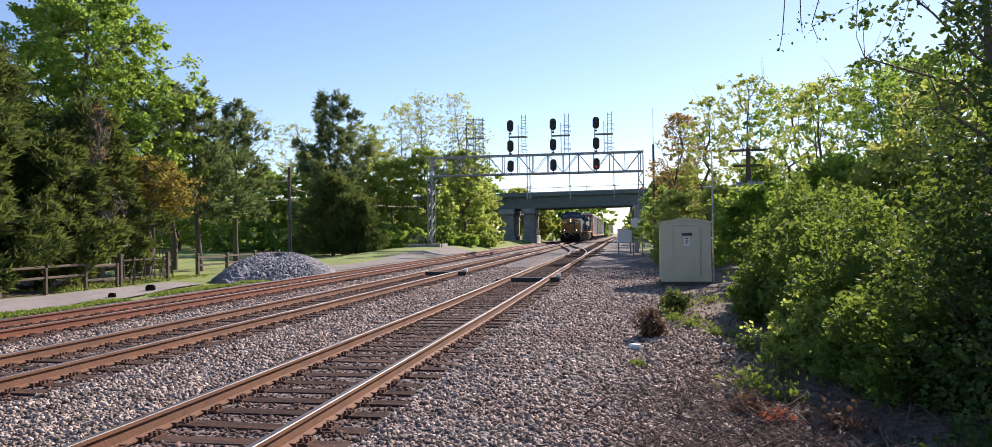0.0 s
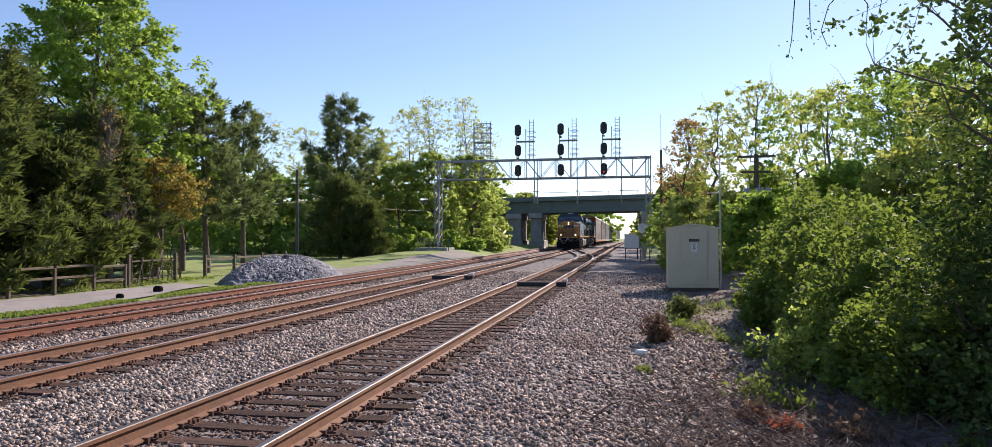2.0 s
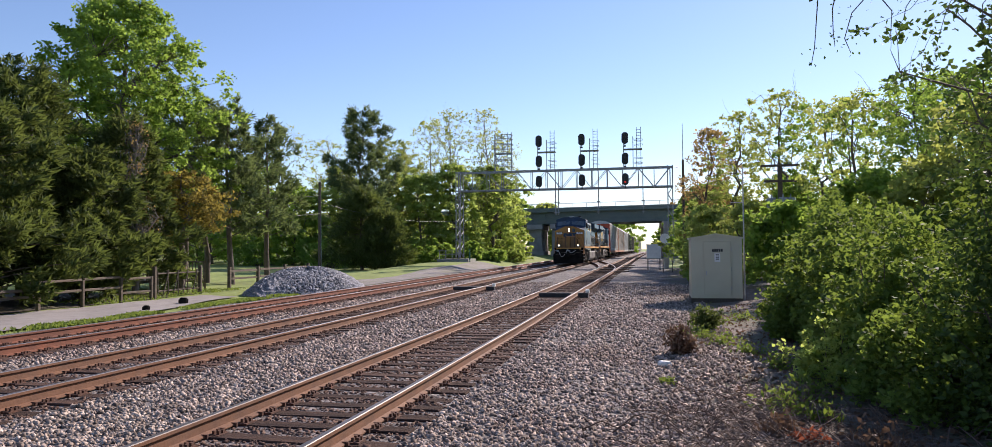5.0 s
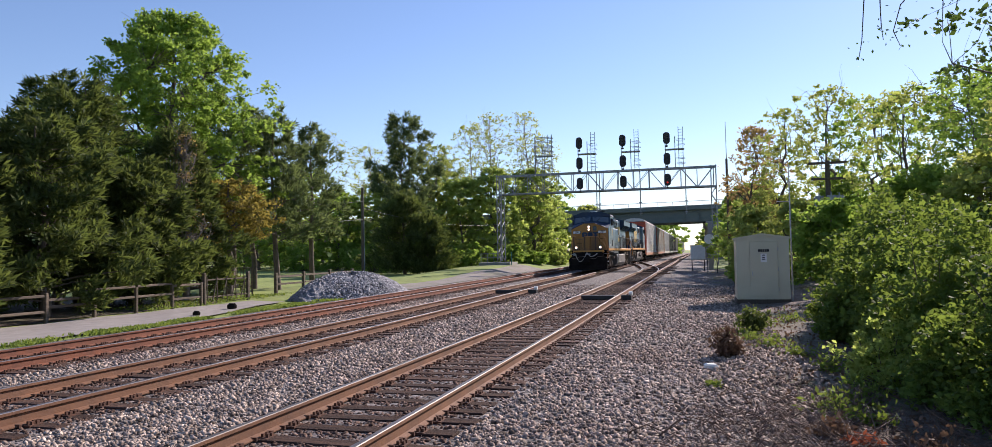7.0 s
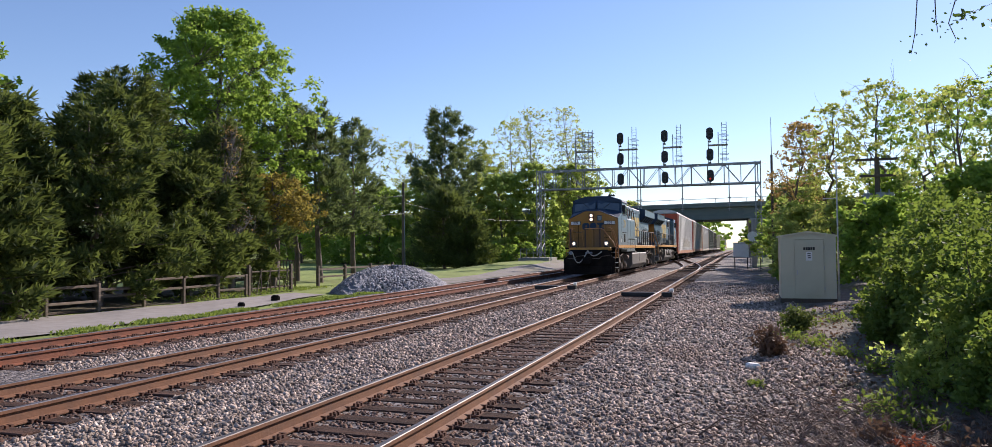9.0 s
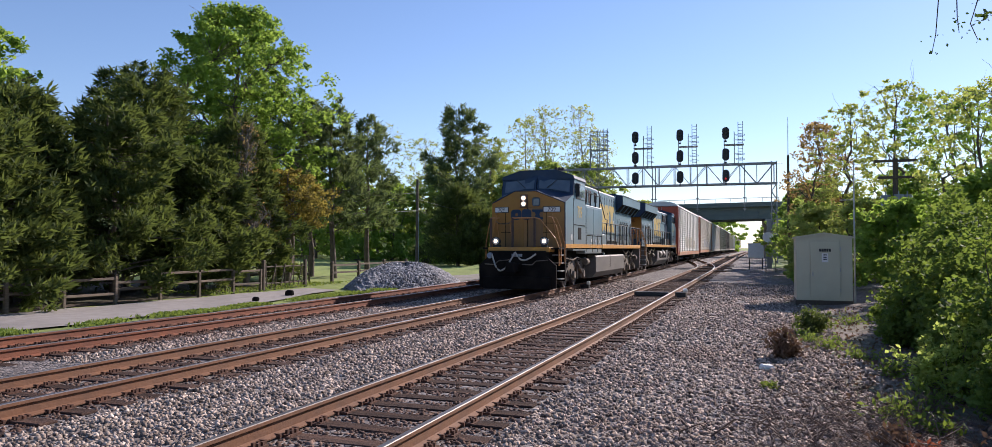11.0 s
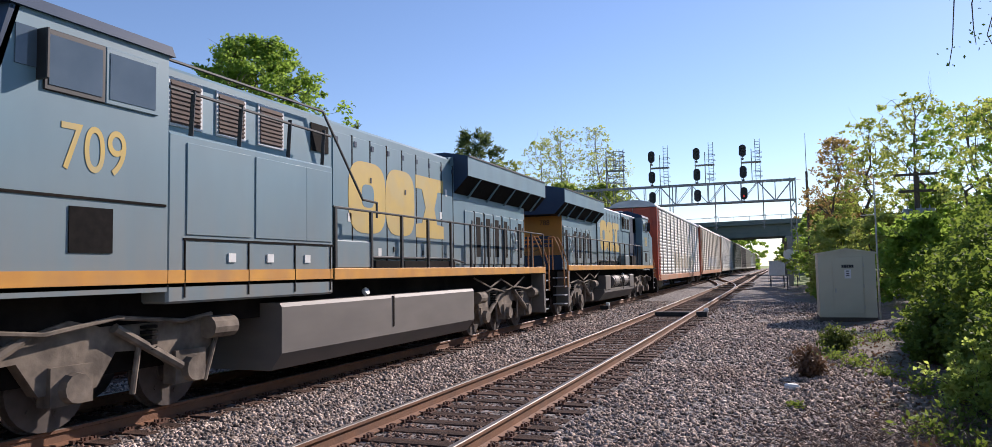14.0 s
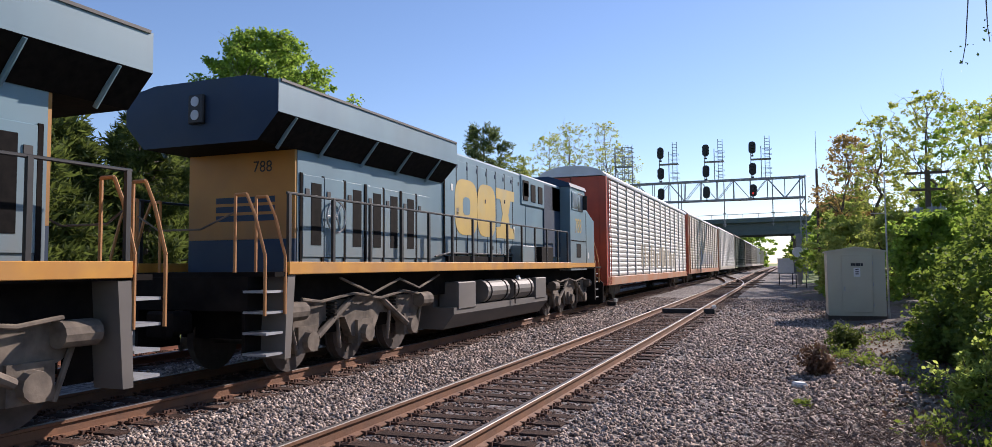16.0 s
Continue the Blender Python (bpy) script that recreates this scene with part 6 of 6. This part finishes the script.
def autorack(label, side, ends, sill, roof, graffiti=None, detail=True):
    """A covered car carrier: corrugated side panels between posts, arched roof, end doors, ladders, trucks."""
    t = thing("autorack_car", label, "railway car", group="car carriers in the train")
    pv, pf = rack_panel(20 if detail else 10)
    pm = bpy.data.meshes.new("side_panel")
    pm.from_pydata(pv, [], pf)
    pm.materials.append(side)
    pb = bx(0, -0.05, 0, 0.06, 0.05, 4.16)
    pom = mesh_of(pb, "post", side)
    part("core", bx(-1.40, 0.25, 1.05, 1.40, RACK_L - 0.25, 5.25), side, t)
    for s in (-1, 1):
        for k in range(13):
            o = new("side_panel", pm)
            o.parent = t
            y = 0.55 + k * 1.97
            o.matrix_basis = pose(1.42, y, 1.12) if s > 0 else pose(-1.42, y + 1.93, 1.12, 0, 0, 180)
            o = new("post", pom)
            o.parent = t
            o.matrix_basis = pose(1.43, y - 0.02, 1.10) if s > 0 else pose(-1.43, y - 0.02, 1.10, 0, 0, 180)
        part("side_sill", bx(s * 1.38, 0.2, 0.74, s * 1.5, RACK_L - 0.2, 1.10, bevel=0.015), sill, t)
        part("top_rail", bx(s * 1.36, 0.1, 5.26, s * 1.5, RACK_L - 0.1, 5.40, bevel=0.02), roof, t)
        for y in (0.12, RACK_L - 0.12):
            part("corner_post", bx(s * 1.2, y - 0.12, 0.76, s * 1.5, y + 0.12, 5.30, bevel=0.02), ends, t)
        for y in (0.32, RACK_L - 0.66):
            bm = bmesh.new()
            for q in (0, 0.34):
                rod(bm, (s * 1.54, y + q, 0.8), (s * 1.54, y + q, 5.2), 0.02, n=5)
            for z in np.arange(0.95, 5.1, 0.36):
                rod(bm, (s * 1.54, y, z), (s * 1.54, y + 0.34, z), 0.016, n=5)
            part("ladder", bm, ends, t)
        if graffiti:
            bm = bmesh.new()
            rg = np.random.default_rng(int(graffiti[0] * 100))
            for k in range(13):
                y = 8 + k * 0.95
                box(bm, s * 1.452, y, 1.35 + rg.uniform(0, 0.2), s * 1.456, y + rg.uniform(0.3, 0.7), 2.2 + rg.uniform(0, 0.5))
            part("faded_paint", bm, mat("faded_graffiti", graffiti, None, scale=3, rough=0.7), t, "faded block-shaped paint marks")["kind"] = "stuff"
    arc = [(1.5 * math.sin(a), 5.38 + 0.42 * (math.cos(a) - math.cos(1.35)) / (1 - math.cos(1.35))) for a in np.linspace(-1.35, 1.35, 11)]
    arc = [(u / math.sin(1.35), v) for u, v in arc]
    part("roof", prism(bmesh.new(), [(1.46, 5.34)] + [(u * 0.98, v) for u, v in arc[::-1]] + [(-1.46, 5.34)], 0.05, RACK_L - 0.05, "y"), roof, t)
    for y in (0.02, RACK_L - 0.08):
        for s in (-1, 1):
            part("end_door", bx(s * 0.02, y, 1.1, s * 1.25, y + 0.06, 5.30, bevel=0.01), ends, t)
    part("underframe", bx(-0.5, -0.1, 0.70, 0.5, RACK_L + 0.1, 1.05), LUNDER, t)
    sets = []
    for yc in (3.2, RACK_L - 3.2):
        for s in (-1, 1):
            out = [(-1.2, 0.55), (-1.05, 0.72), (-0.4, 0.78), (0.4, 0.78), (1.05, 0.72), (1.2, 0.55), (1.05, 0.36), (0.5, 0.30), (-0.5, 0.30), (-1.05, 0.36)]
            part("truck_frame", prism(bmesh.new(), [(yc + u, v) for u, v in out], s * 0.95, s * 1.1), LTRUCK, t)
        for k in (-0.88, 0.88):
            sets.append(wheelset(t, yc + k, 0.42))
    for y0, sg in ((0, -1), (RACK_L, 1)):
        part("coupler", bx(-0.15, min(y0, y0 + sg * 0.45), 0.75, 0.15, max(y0, y0 + sg * 0.45), 1.0, bevel=0.04), LUNDER, t)
    return t, sets


R_WHITE = mat("rack_galvanised", (0.66, 0.65, 0.61), (0.54, 0.53, 0.50), scale=1.0, rough=0.5, metal=0.15, c=(0.38, 0.33, 0.27), cscale=0.5, cmix=0.5, stretch=(1, 1, 0.3))
R_TAN = mat("rack_tan", (0.50, 0.46, 0.37), (0.42, 0.38, 0.31), scale=1.0, rough=0.55, c=(0.33, 0.27, 0.2), cscale=0.5, cmix=0.5, stretch=(1, 1, 0.3))
R_RED = mat("rack_red", (0.47, 0.075, 0.030), (0.38, 0.062, 0.028), scale=2, rough=0.55, c=(0.2, 0.06, 0.04), cscale=0.8)
R_ORANGE = mat("rack_sill", (0.50, 0.19, 0.075), (0.42, 0.20, 0.10), scale=2, rough=0.6, c=(0.40, 0.32, 0.24), cscale=0.6, cmix=0.8)
R_ROOF = mat("rack_roof", (0.55, 0.56, 0.57), (0.46, 0.47, 0.48), scale=1.5, rough=0.4, metal=0.2)
R_GREEN = mat("rack_green", (0.055, 0.075, 0.05), (0.04, 0.055, 0.038), scale=2, rough=0.5, c=(0.09, 0.09, 0.06), cscale=0.5)
R_DARK = mat("rack_brown", (0.045, 0.038, 0.034), (0.065, 0.05, 0.042), scale=2, rough=0.55)
KINDS = (("white corrugated car carrier with red ends and orange sill", R_WHITE, R_RED, R_ORANGE, R_ROOF, (0.42, 0.36, 0.25)), ("cream corrugated car carrier with orange ends and faded paint", R_TAN, R_ORANGE, R_ORANGE, R_ROOF, (0.30, 0.33, 0.38)), ("pale corrugated car carrier with faded paint", R_WHITE, R_TAN, R_TAN, R_ROOF, None), ("dark green car carrier", R_GREEN, R_GREEN, R_GREEN, R_GREEN, None), ("dark brown car carrier with a pale roof", R_DARK, R_TAN, R_DARK, R_ROOF, None), ("tan corrugated car carrier", R_TAN, R_TAN, R_TAN, R_ROOF, None))
racks = []
for k in range(10):
    lab, *ms = KINDS[(0, 1, 2, 3, 4, 5, 2, 5, 5, 2)[k]]
    racks.append((*autorack(lab, *ms, detail=k < 3), 42.4 + k * 27.25))


# ---- weeds, litter and loose stones ----
def tuft(name, label, category, x, y, r, h, leaf, n, size, seed, flat=False):
    """A low plant: narrow blades or leaves rising from one root."""
    rs = np.random.default_rng(seed)
    t = thing(name, label, category, pose(x, y, float(land(x, y)) - 0.03))
    w, pts = Wood(), []
    for k in range(26):
        a, q = rs.uniform(0, 2 * math.pi), rs.uniform(0.1, 1)
        e = (math.cos(a) * r * q, math.sin(a) * r * q, h * rs.uniform(0.5, 1) * (1.1 - 0.5 * q))
        pts += w.bent((rs.normal(0, 0.03), rs.normal(0, 0.03), 0), e, 0.007, 0.002, rs, 0.06, 4, 4)[1:]
    raw("branchwork", w.v, w.f, TWIG, t)["kind"] = "stuff"
    pts = np.array(pts)
    p = pts[rs.integers(0, len(pts), n)] + rs.normal(size=(n, 3)) * r * 0.14
    p[:, 2] = np.abs(p[:, 2])
    v, f = leaves(p, size, rs, 0, 2.2)
    quads("foliage", v, f, leaf, t)
    return t


L_DEAD = leaf_mat("dead_leaf", (0.13, 0.075, 0.05), (0.22, 0.14, 0.09), (0.2, 0.12, 0.07), 0.25)
L_RED = leaf_mat("red_leaf", (0.22, 0.05, 0.035), (0.26, 0.11, 0.05), (0.35, 0.1, 0.05), 0.35)
tuft("weed", "clump of dull green weed beside the shelter", "weed", 1.2, 18.2, 0.42, 0.72, L_CEDAR, 1500, 0.05, 1)
tuft("dead_weed", "clump of dry brown weed in the gravel", "weed", 0.42, 14.0, 0.34, 0.55, L_DEAD, 1200, 0.045, 2)
for i, (x, y, r, h, lf) in enumerate(((1.35, 15.8, 0.6, 0.25, L_GRASS), (1.7, 14.4, 0.5, 0.22, L_GRASS), (1.0, 16.6, 0.5, 0.18, L_GRASS), (1.9, 12.6, 0.5, 0.25, L_BUSH), (1.45, 9.5, 0.45, 0.3, L_GRASS), (1.75, 8.9, 0.45, 0.28, L_BUSH), (1.3, 8.3, 0.3, 0.2, L_DEAD), (1.95, 10.2, 0.5, 0.35, L_BUSH), (0.9, 17.5, 0.45, 0.16, L_GRASS), (1.5, 19.8, 0.6, 0.18, L_GRASS), (2.3, 21.0, 0.7, 0.25, L_GRASS), (1.1, 6.2, 0.25, 0.15, L_GRASS), (0.15, 11.0, 0.15, 0.12, L_GRASS), (2.1, 7.6, 0.4, 0.35, L_DEAD), (1.5, 7.9, 0.22, 0.14, L_RED))):
    tuft("ground_weed", "low patch of young green weeds in the litter", "weed", x, y, r, h, lf, 190, 0.04, 300 + i)
rs = np.random.default_rng(9)
w = Wood()
for k in range(1100):
    x, y = rs.normal(1.2, 0.75), rs.normal(7.4, 1.5)
    z = float(land(x, y)) + 0.01
    a, q = rs.uniform(0, math.pi), rs.uniform(0.15, 0.75)
    d = np.array([math.cos(a) * q, math.sin(a) * q, rs.uniform(-0.02, 0.22)])
    w.bent((x, y, z), np.array([x, y, z]) + d, rs.uniform(0.004, 0.012), 0.002, rs, 0.08, 3, 4)
tagged(raw("brush_litter", w.v, w.f, TWIG), "scattered heap of dry brown sticks on the verge", "sticks", kind="stuff")
n = 9000
x, y = rs.uniform(0.3, 6.5, n), rs.uniform(3.5, 26, n)
keep = rs.uniform(size=n) < np.clip((x - 0.3) / 1.2, 0.05, 1) * np.clip(1.3 - y / 26, 0.2, 1)
p = np.stack([x, y, land(x, y) + 0.012], -1)[keep]
v, f = leaves(p, 0.055, rs, 1.0, 1.3)
tagged(quads("leaf_litter", v, f, L_DEAD), "fallen dry brown leaves on the verge", "leaf litter", kind="stuff")
st = part("pale_stone", bx(-0.11, -0.08, -0.02, 0.11, 0.08, 0.09, bevel=0.03), WHITE)
st.matrix_world = pose(0.13, 12.75, float(land(0.13, 12.75)), 4, 6, 20)
tagged(st, "single pale stone lying in the gravel", "stone")
# grass along the lane, on the lawn edge and at the fence
n = 26000
x, y = rs.uniform(-16.3, -15.1, n), rs.uniform(2, 34, n)
sel = (np.sin(y * 0.8) + np.sin(y * 2.1 + x) + rs.normal(0, 0.6, n)) > 0.1
x, y = x[sel], y[sel]
x2, y2 = rs.uniform(-23, -20.3, 1600), rs.uniform(24, 34, 1600)
x, y = np.r_[x, x2], np.r_[y, y2]
p = np.stack([x, y, land(x, y) + 0.03], -1)
v, f = leaves(p, 0.055, rs, -1.0, 2.4)
tagged(quads("verge_grass", v, f, L_GRASS), "tufts of fresh green grass along the lane", "grass", kind="stuff")
for x, y, s in ((-17.6, 24.9, 0.17), (-16.9, 21.9, 0.12)):
    b = part("dark_rock", bx(-s, -s * 0.8, -0.03, s, s * 0.8, s * 1.3, bevel=s * 0.4), LUNDER)
    b.matrix_world = pose(x, y, float(land(x, y)), 5, 3, 30)
    tagged(b, "dark rock at the edge of the lane", "rock")


def stones(name, x, y, z, size, rs, material, label):
    """Broken stones, each an uneven six-faced lump."""
    n = len(x)
    cube = np.array([(sx, sy, sz) for sz in (-1, 1) for sy in (-1, 1) for sx in (-1, 1)], float)
    face = np.array([(0, 2, 3, 1), (4, 5, 7, 6), (0, 1, 5, 4), (2, 6, 7, 3), (0, 4, 6, 2), (1, 3, 7, 5)])
    c = cube[None] * rs.uniform(0.45, 1.1, (n, 8, 3)) * (size * rs.uniform(0.6, 1.25, n))[:, None, None] * rs.uniform(0.65, 1.2, (n, 1, 3))
    q = rs.normal(size=(n, 4))
    q /= np.linalg.norm(q, axis=1)[:, None]
    a, b, cc, d = q.T
    R = np.stack([1 - 2 * (cc**2 + d**2), 2 * (b * cc - a * d), 2 * (b * d + a * cc), 2 * (b * cc + a * d), 1 - 2 * (b**2 + d**2), 2 * (cc * d - a * b), 2 * (b * d - a * cc), 2 * (cc * d + a * b), 1 - 2 * (b**2 + cc**2)], -1).reshape(n, 3, 3)
    v = np.einsum("nij,nkj->nki", R, c) + np.stack([x, y, z], -1)[:, None]
    f = (face[None] + 8 * np.arange(n)[:, None, None]).reshape(-1, 4)
    return tagged(quads(name, v.reshape(-1, 3), f, material), label, "ballast stones", kind="stuff")


def clear_of_track(x, y, rs):
    ok = np.ones(len(x), bool)
    for xc in TRACKS:
        on_tie = (np.abs(x - xc) < 1.34) & (np.abs((y + 8 + 0.265) % 0.53 - 0.265) < 0.125)
        ok &= ~(on_tie & (rs.uniform(size=len(x)) > 0.025))
        for s in (-1, 1):
            ok &= np.abs(x - xc - s * GAUGE / 2) > 0.10
    return ok


rs = np.random.default_rng(12)
XS, YS = [], []
for (y0, y1, count) in ((3.6, 9.0, 27000), (9.0, 15.0, 27000), (15.0, 26.0, 24000), (26.0, 40.0, 9000)):
    xa = -13.9 if y0 > 8 else -9.8
    XS.append(rs.uniform(xa, 1.7, count)), YS.append(rs.uniform(y0, y1, count))
x, y = np.concatenate(XS), np.concatenate(YS)
ok = clear_of_track(x, y, rs) & (rs.uniform(size=len(x)) < np.clip(1.4 - x * 0.6, 0, 1))
x, y = x[ok], y[ok]
crib = np.min([np.abs(x - xc) for xc in TRACKS], axis=0)
inner = crib < 1.32
stones("crib_stones", x[inner], y[inner], land(x[inner], y[inner]) - 0.012 + rs.uniform(-0.012, 0.01, inner.sum()), 0.025 + 0.0006 * np.clip(y[inner] - 6, 0, 20), rs, BROWNSTONE, "rust-stained stones between the ties")
x, y = x[~inner], y[~inner]
stones("loose_stones", x, y, land(x, y) + rs.uniform(-0.012, 0.012, len(x)), 0.023 + 0.0009 * np.clip(y - 6, 0, 20), rs, STONE, "loose grey crushed stones of the ballast")
a, r = rs.uniform(0, 2 * math.pi, 6000), rs.uniform(0, 1.03, 6000) ** 0.5
px_, py_ = pc[0] + 2.35 * r * np.cos(a), pc[1] + 3.9 * r * np.sin(a)
stones("heaped_stones", px_, py_, land(px_, py_) + 1.0 * np.clip(1 - r**2.5, 0, 1) * (1 + 0.12 * np.sin(2 * a + 0.6)) - 0.01, np.full(6000, 0.06), rs, GREYSTONE, "loose grey stones heaped beside the track")


# ---- what moves ----
TRAIN_X = TRACKS[1]
NOSE = ((0.0, 114.8), (3.0, 89.8), (5.5, 69.9), (8.5, 47.1), (11.0, 27.2), (13.5, 7.38), (16.0, -12.6))


def nose_at(t):
    """Where the leading nose stands along the line."""
    return float(np.interp(t, [a for a, _ in NOSE], [b for _, b in NOSE]))


def motions():
    """The train rolls toward the viewer; its wheels turn with it."""
    times = [a for a, _ in NOSE]

    def at(y):
        return pose(TRAIN_X, y, float(grade(y + 8)))

    walk(loco_1, [(t, at(nose_at(t))) for t in times])
    walk(loco_2, [(t, pose(TRAIN_X, nose_at(t) + 40.4, float(grade(nose_at(t) + 30)), 0, 0, 180)) for t in times])
    for car, sets, gap in racks:
        walk(car, [(t, at(nose_at(t) + gap)) for t in times])
    steps = np.arange(0, 481, 2) / 30
    for sets, sign, r in ((sets_1, 1, 0.5), (sets_2, -1, 0.5), (racks[0][1], 1, 0.42), (racks[1][1], 1, 0.42)):
        for w in sets:
            y = w.location.y
            walk(w, [(float(t), pose(0, y, r, math.degrees(sign * (114.8 - nose_at(t)) / r))) for t in steps])


motions()
